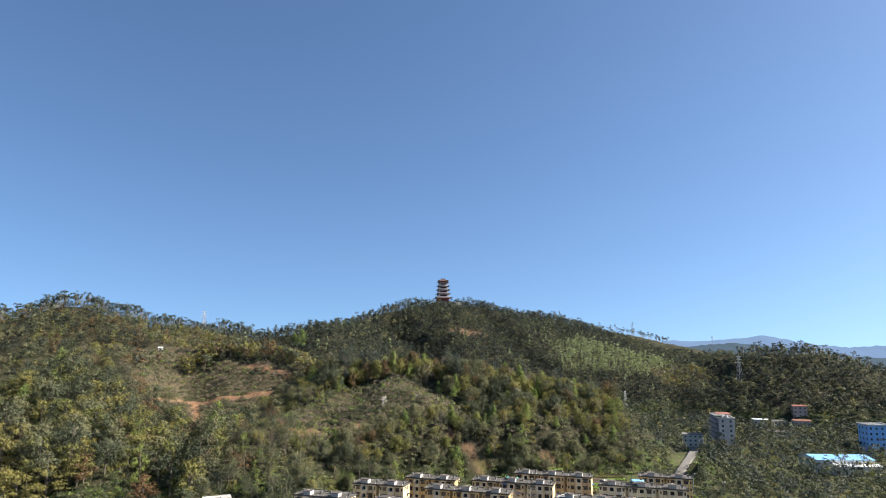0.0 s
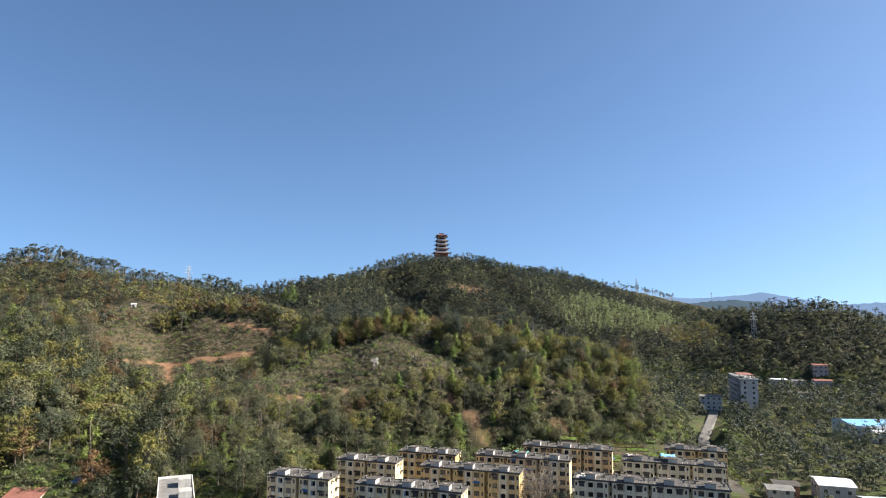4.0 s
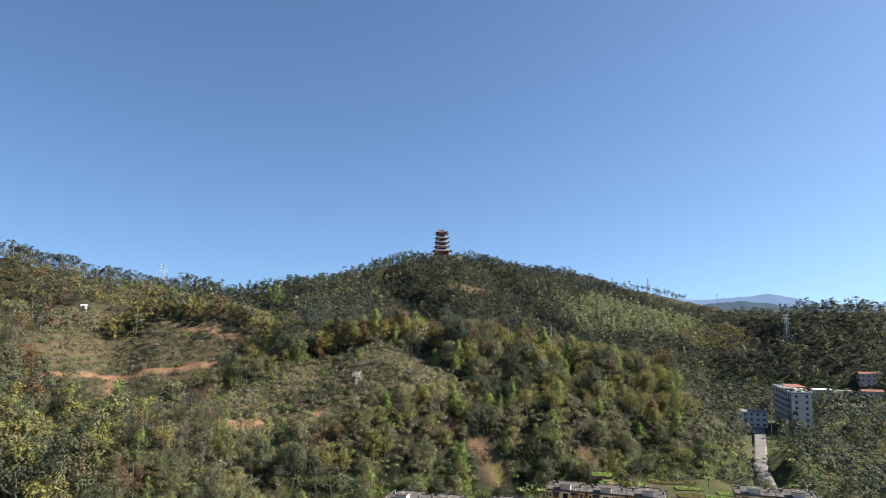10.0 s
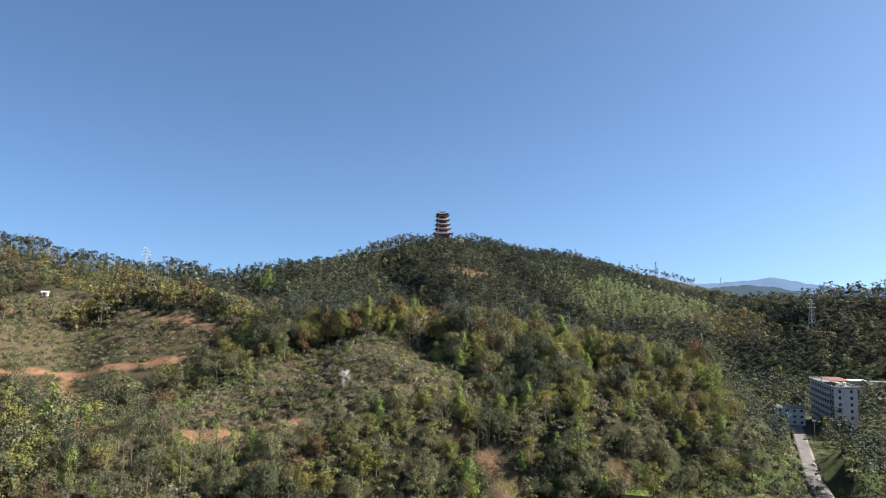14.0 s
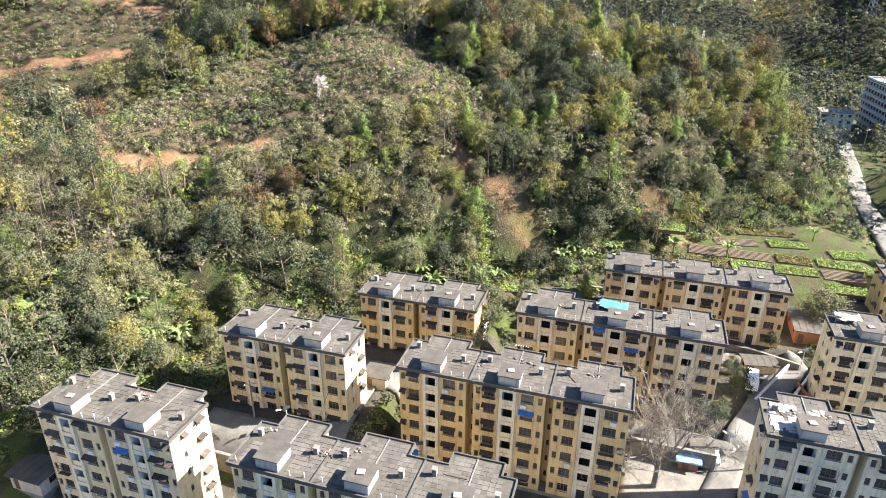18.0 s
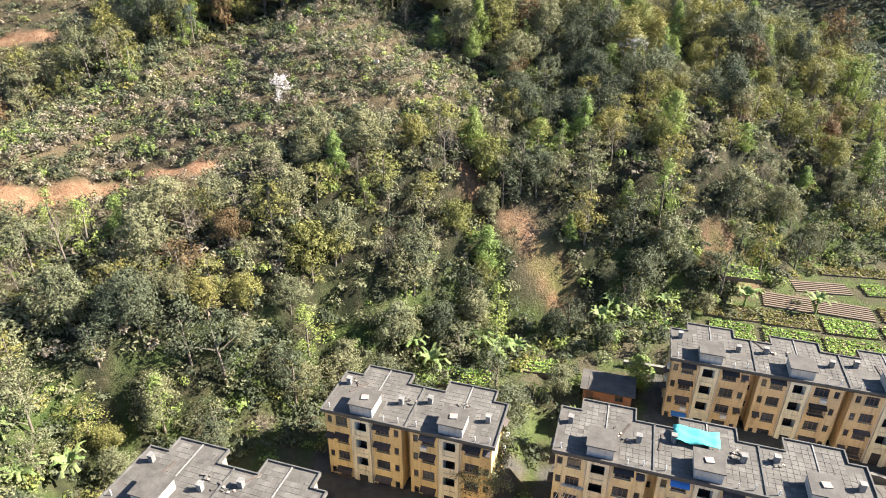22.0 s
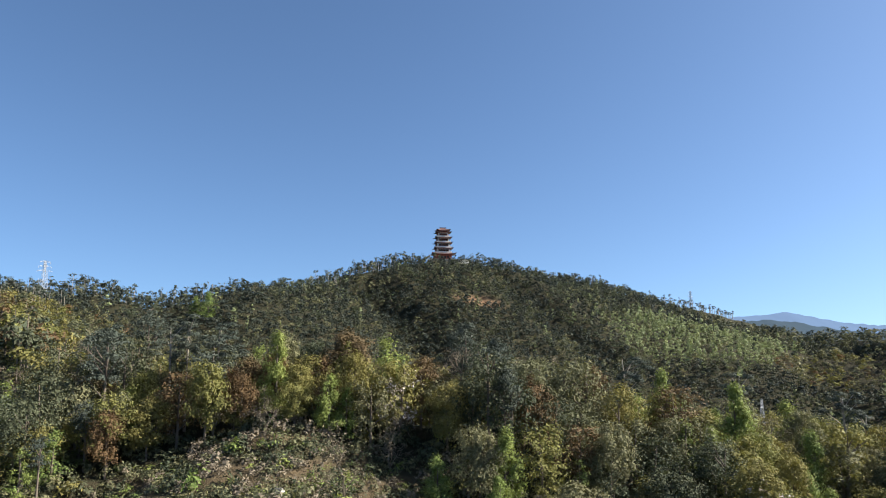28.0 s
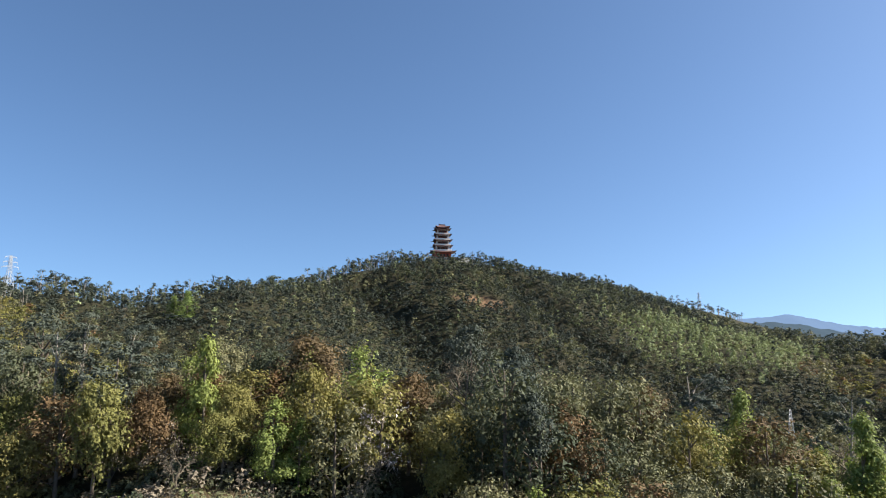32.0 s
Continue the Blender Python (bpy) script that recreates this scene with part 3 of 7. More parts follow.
def archetype(kind, seed, n, size, with_trunk=True):
    """(crown verts and faces, trunk verts and faces) of one tree of a kind, at its natural size."""
    rng = np.random.RandomState(seed)
    h, w = SPECIES[kind]
    h, w = h * rng.uniform(0.9, 1.12), w * rng.uniform(0.88, 1.12)
    c, out, cen = sprays(rng, kind, h, w, n, with_trunk)
    big = np.where(rng.uniform(0, 1, (n, 1)) < 0.14, 1.7, 1.0)          # larger, deeper clumps close the crown
    c = np.where(big > 1, c * np.array([0.62, 0.62, 1.0]), c)
    lv = leaf_clumps(rng, c, out, size * big)
    if kind == TWIG:
        lv = thinned(lv)
    return (lv, leaf_faces(n)), (trunk_mesh(rng, kind, h, w, [tuple(p) for p in cen]) if with_trunk else None)


def make_tree(kind, seed):
    """One whole tree as a thing: trunk and crown."""
    rng = np.random.RandomState(seed)
    top = tagged(new("tree"), TREE_WORDS[kind], "tree", "trees on the near slope")
    h, w = SPECIES[kind]
    if kind in (TWIG, WHITE):
        out = []
        limbs(rng, (0, 0, -0.6), np.array([0, 0, 1.0]), h * 0.42, 0.15, 4, out, 0.6)
        v, f = merged(out)
        a = new("trunk", mesh_np("trunk", v, f, [M_BARKPALE if kind == WHITE else LEAF[TWIG]]))
        a.parent = top
        tips = v[np.argsort(-v[:, 2] + rng.uniform(0, h * 0.5, len(v)))][: len(v) // 2]
        c = tips[rng.choice(len(tips), 700 if kind == WHITE else 420)] + rng.normal(size=(700 if kind == WHITE else 420, 3)) * 0.25
        cr = leaves_on(rng, [(0, 0, 0, 0.02, 0.02, 0.02)], len(c), 0.17 if kind == WHITE else 0.13) + np.repeat(c, 3, 0)
        b = new("crown", mesh_np("crown", cr, leaf_faces(len(c)), [LEAF[kind]]))
    else:
        (cv, cf), (v, f) = archetype(kind, seed, 5200, 0.165)
        a = new("trunk", mesh_np("trunk", v, f, [M_BARK]))
        a.parent = top
        b = new("crown", mesh_np("crown", cv, cf, [LEAF[kind]]))
    b.parent = top
    return top


def blend_species(x, y, z, rng):
    """Which kind of tree grows at each place."""
    n1, n2, n3 = waves(x, y, 60, 21), waves(x, y, 24, 22), rng.uniform(-1, 1, x.shape)
    v = 0.35 * n1 + 0.45 * n2 + 0.75 * n3
    u = np.argsort(np.argsort(v)) / max(1, len(v))

    def mix(*steps):
        return np.select([u < e for e, _ in steps], [k for _, k in steps], steps[-1][1])

    slope = mix((0.15, DARK), (0.50, OLIVE), (0.53, RUST), (0.78, YELLOW), (0.87, FRESH), (1.0, TWIG))
    tall = mix((0.14, DARK), (0.20, PINE), (0.44, OLIVE), (0.53, RUST), (0.82, YELLOW), (0.91, FRESH), (1.0, TWIG))
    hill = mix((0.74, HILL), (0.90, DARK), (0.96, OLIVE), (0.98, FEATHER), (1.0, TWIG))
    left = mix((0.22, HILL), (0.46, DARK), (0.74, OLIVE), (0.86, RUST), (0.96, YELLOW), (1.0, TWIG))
    autumn = mix((0.20, DARK), (0.42, OLIVE), (0.62, RUST), (0.94, YELLOW), (1.0, TWIG))
    # right: the larger pale olive share stands in for haze on the east hill
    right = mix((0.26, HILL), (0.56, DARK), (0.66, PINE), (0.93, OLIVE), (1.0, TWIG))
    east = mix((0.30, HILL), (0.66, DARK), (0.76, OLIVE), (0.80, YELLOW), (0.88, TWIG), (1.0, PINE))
    spur_w = mix((0.34, DARK), (0.52, OLIVE), (0.92, YELLOW), (0.96, RUST), (1.0, FRESH))
    k = np.where(y > 620, hill, np.where(y > 366, tall, slope))
    sunny = mix((0.10, DARK), (0.42, OLIVE), (0.46, RUST), (0.78, YELLOW), (0.92, FRESH), (1.0, TWIG))
    k = np.where((x > 26) & (y < 400), sunny, k)
    moist = mix((0.42, DARK), (0.78, OLIVE), (0.88, YELLOW), (0.97, FRESH), (1.0, TWIG))
    k = np.where((y < 366) & (z < 17 + 4 * n1) & (x > -110), moist, k)
    gully = ellipse(x, y, 22, 348, 17, 20) + 0.3 * n2 < 1
    k = np.where(gully & (u < 0.5), DARK, k)
    k = np.where((x < -95) & (y < 640), left, k)
    k = np.where((x < -58) & (x > -240) & (y < 655 + 0.2 * x) & (y > 398 - 0.1 * x), autumn, k)
    k = np.where((x > 96) & (y < 640), east, k)
    k = np.where((x > 282) & (y > 560), right, k)
    k = np.where((x < -104) & (y < 352), spur_w, k)
    band = ellipse(x, y, 205, 795, 72, 80) + 0.6 * n2 + 0.3 * n3 < 1
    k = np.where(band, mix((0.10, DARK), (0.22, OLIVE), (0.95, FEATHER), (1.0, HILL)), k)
    spur = ellipse(x, y, 265, 712, 34, 42) + 0.35 * n2 < 1
    k = np.where(spur, mix((0.40, OLIVE), (0.52, RUST), (0.74, YELLOW), (1.0, TWIG)), k)
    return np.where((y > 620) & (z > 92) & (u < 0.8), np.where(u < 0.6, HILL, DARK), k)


def jittered(x0, x1, y0, y1, step, seed):
    rng = np.random.RandomState(seed)
    X, Y = np.meshgrid(np.arange(x0, x1, step), np.arange(y0, y1, step))
    X = X.ravel() + rng.uniform(-0.45, 0.45, X.size) * step
    Y = Y.ravel() + rng.uniform(-0.45, 0.45, Y.size) * step
    return X, Y, rng


def no_trees(x, y):
    """True on the house plots, roads, yards and gardens, and on open ground."""
    z = land(x, y)
    flat = valley(x, y)
    q, s = 0.309 * x + 0.951 * y, 0.951 * x - 0.309 * y
    foot = np.interp(x, FOOT_X, FOOT_Y)
    estate = (z < flat + 2.2) & (s > -143) & (x < 100) & (y < foot - 5) & (waves(x, y, 15, 19) < 0.55)
    estate |= built(x, y) | ((x > 28) & (x < 96) & (y > 288) & (y < foot - 1))
    front = (y < 250) & (x > -150) & (x < 150)
    off = x - np.interp(y, ROAD_Y, ROAD_X)
    road = (off > -6.0) & (off < 11.0) & (y < 505)
    plots = np.zeros(x.shape, bool)
    for cx, cy, rx, ry in PLOTS:
        plots |= ellipse(x, y, cx, cy, rx, ry) < 1
    return estate | front | road | plots


PLOTS = [(190, 458, 17, 27), (175, 461, 9, 8), (271, 558, 13, 8), (296, 556, 10, 8), (305, 543, 9, 8), (220, 377, 22, 17), (131, 268, 12, 14), (137, 254, 12, 10),
         (112, 268, 14, 14), (272, 415, 10, 9), (-139, 253, 13, 12), (-131, 260, 8, 7), (-84, 231, 16, 24), (-70, 248, 8, 6)]


def bush_form(seed, n, size):
    """A rounded bush of a few lobes, about two metres high."""
    rng = np.random.RandomState(seed)
    blobs = []
    for k in range(4):
        a, o, r = k * 1.57 + rng.uniform(-0.5, 0.5), rng.uniform(0.2, 0.75), rng.uniform(0.5, 0.9)
        blobs.append((o * math.cos(a), o * math.sin(a), rng.uniform(0.35, 1.15), r, r, r * rng.uniform(0.7, 1.1)))
    return crown_of(rng, OLIVE, blobs, n, size)


def stand(name, label, x, y, rng, n_leaf, size, scale=(0.8, 1.25), variants=3, trunks=False, kind=None, squat=1.0):
    """A wood as one mesh: every tree set down from a few grown forms, turned and scaled; with kinds given, bushes."""
    z = land(x, y)
    low = kind is not None
    kind = kind if low else blend_species(x, y, z, rng)
    V, F, MI, T, base = [], [], [], [], 0
    form = rng.randint(0, variants, len(x))
    for k in np.unique(kind):
        for var in range(variants):
            pick = np.where((kind == k) & (form == var))[0]
            if not len(pick):
                continue
            crown, tr = (bush_form(60 + 7 * int(k) + var, n_leaf, size), None) if low else archetype(int(k), 100 * int(k) + var + 7, n_leaf, size, trunks)
            sets = [(*crown, int(k))]
            if tr is not None:
                sets.append((tr[0], halves(tr[1]), len(LEAF)))
            s = rng.uniform(*scale, len(pick))
            sz = squat * s * rng.uniform(0.8, 1.25, len(pick)) * (1.15 if squat < 1 and k in (FRESH, FEATHER) else 1.0)
            a = rng.uniform(0, 6.2832, len(pick))
            tint = np.clip(0.5 + 0.35 * waves(x[pick], y[pick], 45, 17) + rng.normal(size=len(pick)) * 0.16, 0.02, 0.98)
            for vv, ff, mi in sets:
                c, sn = np.cos(a)[:, None], np.sin(a)[:, None]
                wx = (vv[:, 0] * c - vv[:, 1] * sn) * s[:, None] + x[pick][:, None]
                wy = (vv[:, 0] * sn + vv[:, 1] * c) * s[:, None] + y[pick][:, None]
                wz = vv[:, 2] * sz[:, None] + z[pick][:, None] - 0.3
                V.append(np.stack([wx, wy, wz], -1).reshape(-1, 3))
                F.append((ff[None] + (np.arange(len(pick)) * len(vv))[:, None, None]).reshape(-1, 3) + base)
                MI.append(np.full(len(pick) * len(ff), mi))
                T.append(np.repeat(tint, len(ff)))
                base += len(pick) * len(vv)
    me = mesh_np(name, np.concatenate(V), np.concatenate(F), [*LEAF, M_BARK], np.concatenate(MI), {"tint": ('FACE', np.concatenate(T))}, True)
    return tagged(new(name, me), label, "undergrowth" if low else "forest", kind="stuff")


def far_woods():
    x, y, rng = jittered(-470, 470, 425, 1060, 5.3, 31)
    z = land(x, y)
    ok = ~no_trees(x, y) & (z > 1) & (open_ground(x, y) < rng.uniform(0.3, 1, len(x)))
    ok &= ((y > 468) | (x < -205) | (x > 96)) & (np.hypot(x - 1, y - 944) > 21)
    ok &= y < np.interp(x, [-470, -340, -200, -100, 0, 110, 250, 420], [720, 740, 760, 900, 985, 1020, 1110, 1230])
    x, y = x[ok], y[ok]
    left = (x < -60) & (y < 660)
    mid = ~left & (y < 790)
    stand("forest", "autumn-brown and yellow wood over the long west ridge", x[left], y[left], rng, 150, 0.44, (0.6, 1.3), 9, squat=0.82)
    stand("forest", "mixed green wood on the lower flanks of the pagoda hill", x[mid], y[mid], rng, 100, 0.58, (0.6, 1.3), 9, squat=0.80)
    back = ~left & ~mid
    stand("forest", "dark green wood covering the top of the pagoda hill", x[back], y[back], rng, 84, 0.66, (0.6, 1.3), 9, squat=0.82)


far_woods()


def near_woods():
    """The slopes beside the houses: single trees on the nearest slope, joined woods to both sides."""
    x, y, rng = jittered(-260, 330, 225, 474, 4.5, 41)
    z = land(x, y)
    gap = rng.uniform(0, 1, len(x))
    crest = smooth(360, 376, y)
    ok = ~no_trees(x, y) & ((z > valley(x, y) + 1.5) | (x > 96) | (gap < 0.42)) & (open_ground(x, y) < 0.15 + 0.85 * (gap < 0.05))
    ok &= (y < 436) | ((x > -205) & (x < 96))
    ok &= bare_soil(x, y) < 0.45
    thick = 0.72 + 0.22 * waves(x, y, 30, 23) + 0.2 * (y < 322)
    thick = np.where(ellipse(x, y, 22, 348, 17, 20) < 1, 0.9, thick)
    thick = np.where(ellipse(x, y, -42, 346, 46, 27) < 1, 0.17, thick)
    ok &= gap < np.where(x > 96, 0.55, np.where((x < -110) & (y < 400), 0.40, thick + (0.95 - thick) * crest))
    x, y, z, crest = x[ok], y[ok], z[ok], crest[ok]
    core = (x > -62) & (x < 84) & (y < 396) & (rng.uniform(0, 1, len(x)) < 0.5)
    protos = {}
    kinds = blend_species(x, y, z, rng)
    count = 0
    for i in np.where(core)[0]:
        k = int(kinds[i])
        key = (k, int(rng.randint(0, 3)))
        s = rng.uniform(0.55, 1.1) * (1 - crest[i]) + rng.uniform(0.85, 1.4) * crest[i]
        m = pose(x[i], y[i], z[i], 0, 0, rng.uniform(0, 360)) @ Matrix.Diagonal((s * (1 - 0.2 * crest[i]),) * 2 + (s * rng.uniform(0.9, 1.2), 1))
        if key not in protos:
            protos[key] = make_tree(k, 500 + 10 * k + key[1])
            protos[key].matrix_basis = m
        else:
            c = copy_thing(protos[key], Matrix())
            c.matrix_basis = m
        count += 1
    print("single trees", count)
    o = ~core
    e = o & (x > 96)
    stand("forest", "dark valley wood beyond the road", x[e], y[e], rng, 170, 0.40, (0.6, 1.35), 6, squat=0.9)
    o &= x <= 96
    w = o & (x < -104) & (y < 352)
    stand("forest", "tall spreading yellow-green trees on the west spur", x[w], y[w], rng, 1100, 0.22, (1.3, 1.9), 4, True)
    o &= ~w
    back = o & (y > 402)
    stand("forest", "mixed wood falling away behind the crest", x[back], y[back], rng, 240, 0.42, (0.9, 1.4), 3, True)
    o &= ~back
    hi = o & (crest > 0.5)
    stand("forest", "tall mixed wood along the crest above the clearing", x[hi], y[hi], rng, 2200, 0.16, (0.95, 1.45), 4, True)
    o &= ~hi
    stand("forest", "small green and yellow trees on the side slopes", x[o], y[o], rng, 1300, 0.165, (0.6, 1.15), 4, True)


near_woods()


def bushes():
    """Scrub, ferns and brambles, bush against bush, in rows along the old terraces of the cleared slopes."""
    for x0, x1, y0, y1, step, n, size, big, seed, words in (
            (-70, 124, 255, 384, 1.9, 84, 0.21, (0.75, 1.8), 51, "low green and straw-coloured scrub on the slope"),
            (-235, -70, 250, 470, 2.1, 56, 0.22, (0.7, 1.7), 52, "scrub and grass tufts on the old terraces"),
            (-98, 6, 304, 386, 1.1, 46, 0.22, (0.65, 1.35), 53, "low brambles and dry grass tussocks on the clearing"),
            (-62, 98, 268, 336, 1.5, 36, 0.15, (0.16, 0.42), 54, "weeds and tall grass round the gardens")):
        x, y, rng = jittered(x0, x1, y0, y1, step, seed)
        foot = np.interp(x, FOOT_X, FOOT_Y)
        u = rng.uniform(0, 1, len(x))
        low = open_ground(x, y) > 0.5
        ok = ~built(x, y) & (bare_soil(x, y) < 0.3 + 0.25 * u) & (u < 0.9)
        ok &= ~((x > 36) & (x < 98) & (y > 296 - 0.3 * (x - 40)) & (y < foot - 2) & (u < 0.8))
        ok &= np.abs(x - np.interp(y, ROAD_Y, ROAD_X)) > 4.6
        ok &= (y > foot - 9) | (x < -40) | (u < 0.3)
        if seed == 53:
            ok &= low
        if seed == 51:
            ok &= ~low | (u < 0.10)
        if seed == 54:
            ok = ~built(x, y) & (y < foot + 3) & (bare_soil(x, y) < 0.5) & (u < 0.8)
        rise = (land(x, y) / TERRACE + 0.10 * waves(x, y, 14, 33)) % 1.0
        ok &= ~low | (rise < 0.62) | (rng.uniform(0, 1, len(x)) < 0.45)
        x, y, low, rise = x[ok], y[ok], low[ok], rise[ok]
        pick = rng.uniform(0, 1, len(x)) + 0.22 * waves(x, y, 11, 14)
        kinds = np.select([pick < 0.24, pick < 0.74, pick < 0.81, pick < 0.92], [DARK, OLIVE, FRESH, TWIG], YELLOW)
        kinds = np.where((land(x, y) < 17) & (kinds != YELLOW), np.where(pick < 0.5, DARK, np.where(pick < 0.72, OLIVE, FRESH)), kinds)
        rows = np.select([pick < 0.40, pick < 0.72, pick < 0.86], [DARK, OLIVE, FRESH], TWIG)
        kinds = np.where(low, np.where(rise < 0.62, rows, np.where(pick < 0.25, OLIVE, TWIG)), kinds)
        stand("undergrowth", words, x, y, rng, n, size, big, 4, False, kinds)


bushes()


def crest_pines():
    """Tall bare-stemmed pines that stand against the sky along the crests."""
    rng = np.random.RandomState(77)
    xs, ys = [], []
    for pts, n in (([(-400, 505), (-363, 520), (-327, 560), (-295, 565), (-266, 580), (-243, 600), (-219, 640)], 210), ([(-300, 690), (-246, 700), (-215, 712), (-170, 735)], 70), ([(-168, 735), (-120, 830), (-73, 905), (-35, 930)], 60),
                   ([(35, 950), (113, 985), (178, 1030), (249, 1080), (339, 1134), (430, 1205)], 130), ([(330, 715), (350, 690), (376, 670), (392, 640), (423, 620), (480, 630)], 40)):
        p = np.array(pts, float)
        u = rng.uniform(0, len(pts) - 1.001, n)
        k = u.astype(int)
        q = p[k] + (p[k + 1] - p[k]) * (u - k)[:, None] + rng.normal(size=(n, 2)) * 3.5
        xs.append(q[:, 0])
        ys.append(q[:, 1])
    x, y = np.concatenate(xs), np.concatenate(ys)
    ok = np.hypot(x, y - 945) > 20
    x, y = x[ok], y[ok]
    z = land(x, y)
    V, F, MI, base = [], [], [], 0
    for i in range(len(x)):
        h = rng.uniform(9.5, 14.5)
        blobs = [(rng.normal() * 1.2, rng.normal() * 1.2, h * rng.uniform(0.58, 1.0), rng.uniform(1.0, 2.2), rng.uniform(1.0, 2.2), rng.uniform(0.8, 1.5)) for _ in range(5)]
        c = leaves_on(rng, blobs, 80, 0.65, 0.3) + (x[i], y[i], z[i])
        tv, tf = tube([(0, 0, -1), (rng.normal() * 0.3, 0, h * 0.5), (rng.normal() * 0.5, 0, h * 0.95)], [0.3, 0.24, 0.12], 4)
        V += [c, tv + (x[i], y[i], z[i])]
        F += [leaf_faces(80, base), halves(tf) + base + len(c)]
        MI += [np.full(80, PINE), np.full(2 * len(tf), len(LEAF))]
        base += len(c) + len(tv)
    me = mesh_np("forest", np.concatenate(V), np.concatenate(F), [*LEAF, M_BARKPALE], np.concatenate(MI))
    tagged(new("forest", me), "tall bare-stemmed pines standing along the ridge crests", "forest", kind="stuff")


crest_pines()

# ---- buildings ----
def part(name, bm, material, parent, label=""):
    if name.endswith("wall"):
        bmesh.ops.remove_doubles(bm, verts=bm.verts[:], dist=0.001)
    me = bpy.data.meshes.new(name)
    bm.to_mesh(me)
    bm.free()
    for m in material if isinstance(material, (list, tuple)) else [material]:
        me.materials.append(m)
    ob = new(name, me)
    ob.parent = parent
    return tagged(ob, label) if label else ob


def add_box(bm, x0, y0, z0, x1, y1, z1, bevel=0.0):
    vs = [bm.verts.new(p) for p in ((x0, y0, z0), (x1, y0, z0), (x1, y1, z0), (x0, y1, z0), (x0, y0, z1), (x1, y0, z1), (x1, y1, z1), (x0, y1, z1))]
    for f in ((3, 2, 1, 0), (4, 5, 6, 7), (0, 1, 5, 4), (1, 2, 6, 5), (2, 3, 7, 6), (3, 0, 4, 7)):
        bm.faces.new([vs[i] for i in f])
    return bm


def box(*a):
    return add_box(bmesh.new(), *a)


# front-left roof corner, roof height, stairwells, storeys, front paint, seed
M_OCHRE2 = weathered("yellow_ochre_paint", (0.66, 0.49, 0.24), (0.29, 0.19, 0.09), 0.25, 5, 0.45, streak=True)
M_PEACH = weathered("faded_peach_paint", (0.66, 0.48, 0.275), (0.29, 0.19, 0.10), 0.25, 5, 0.45, streak=True)
M_BUFF = weathered("buff_wall_paint", (0.71, 0.58, 0.35), (0.30, 0.22, 0.12), 0.25, 5, 0.45, streak=True)
M_INNER = weathered("pale_blue_distemper", (0.58, 0.63, 0.66), (0.36, 0.38, 0.38), 0.5, 5, 0.4)
M_AC = weathered("air_conditioner_casing", (0.66, 0.65, 0.61), (0.42, 0.40, 0.36), 0.9, 9, 0.4, 0.5, vary=0.15)
M_BARS = weathered("rusty_window_bars", (0.10, 0.075, 0.06), (0.045, 0.036, 0.032), 1.4, 9, 0.6, vary=0.3)
M_CLOTH = [weathered("curtain_cloth", c, tuple(v * 0.6 for v in c), 1.0, 6, 0.4) for c in ((0.36, 0.08, 0.09), (0.10, 0.22, 0.20), (0.42, 0.38, 0.30))]
APARTMENTS = [
    (-43.1, 262.9, 18.5, 2, 5, M_BUFF, 1), (-22.7, 276.8, 17.9, 2, 4, M_OCHRE2, 2), (-62.3, 245.0, 18.0, 2, 6, M_BUFF, 3),
    (-14.5, 253.4, 18.4, 3, 6, M_OCHRE2, 4), (4.6, 269.3, 18.3, 3, 5, M_BUFF, 5), (24.0, 286.9, 17.7, 3, 4, M_PEACH, 6),
    (-33.4, 234.6, 18.0, 3, 6, M_BUFF, 7), (32.8, 239.2, 18.0, 4, 6, M_CREAM, 8), (54.5, 262.0, 18.0, 3, 6, M_CREAM, 9), (77.5, 284.0, 17.0, 2, 5, M_OCHRE2, 10)]
TURN, UNIT, STOREY, DEEP = -18.0, 11.3, 2.85, 9.0
SHARED = {}
M_HEAD = weathered("limewashed_render", (0.46, 0.44, 0.40), (0.22, 0.20, 0.18), 0.5, 8, 0.6, streak=True)


def shared(key, name, make, mats):
    """Mesh data made once for alike parts."""
    if key not in SHARED:
        bm = make()
        me = bpy.data.meshes.new(name)
        bm.to_mesh(me)
        bm.free()
        for m in mats:
            me.materials.append(m)
        SHARED[key] = me
    return SHARED[key]


def placed(name, mesh, parent, x, y, z, turn=0.0, label="", kind=""):
    ob = new(name, mesh)
    ob.parent = parent
    ob.matrix_basis = pose(x, y, z, 0, 0, turn)
    return tagged(ob, label, kind=kind) if label else ob


def panel(bm, o, u, n, w, h, holes, deep):
    """A wall face from o along u (level) and up, facing n, w by h, with openings (u0, v0, u1, v1) and reveals deep."""
    o, u, n, up = Vector(o), Vector(u), Vector(n), Vector((0, 0, 1))
    us = sorted({0.0, w, *(q for r in holes for q in (r[0], r[2]))})
    vs = sorted({0.0, h, *(q for r in holes for q in (r[1], r[3]))})
    at = {}

    def vert(a, b):
        if (a, b) not in at:
            at[a, b] = bm.verts.new(o + u * a + up * b)
        return at[a, b]
    for a0, a1 in zip(us[:-1], us[1:]):
        for b0, b1 in zip(vs[:-1], vs[1:]):
            ca, cb = (a0 + a1) / 2, (b0 + b1) / 2
            if not any(r[0] < ca < r[2] and r[1] < cb < r[3] for r in holes):
                bm.faces.new((vert(a0, b0), vert(a1, b0), vert(a1, b1), vert(a0, b1)))
    for a0, b0, a1, b1 in holes:
        ring = [(a0, b0), (a1, b0), (a1, b1), (a0, b1)]
        for (p, q), (r, s) in zip(ring, ring[1:] + ring[:1]):
            c = [o + u * p + up * q, o + u * r + up * s]
            bm.faces.new([bm.verts.new(v) for v in (c[0], c[0] - n * deep, c[1] - n * deep, c[1])])


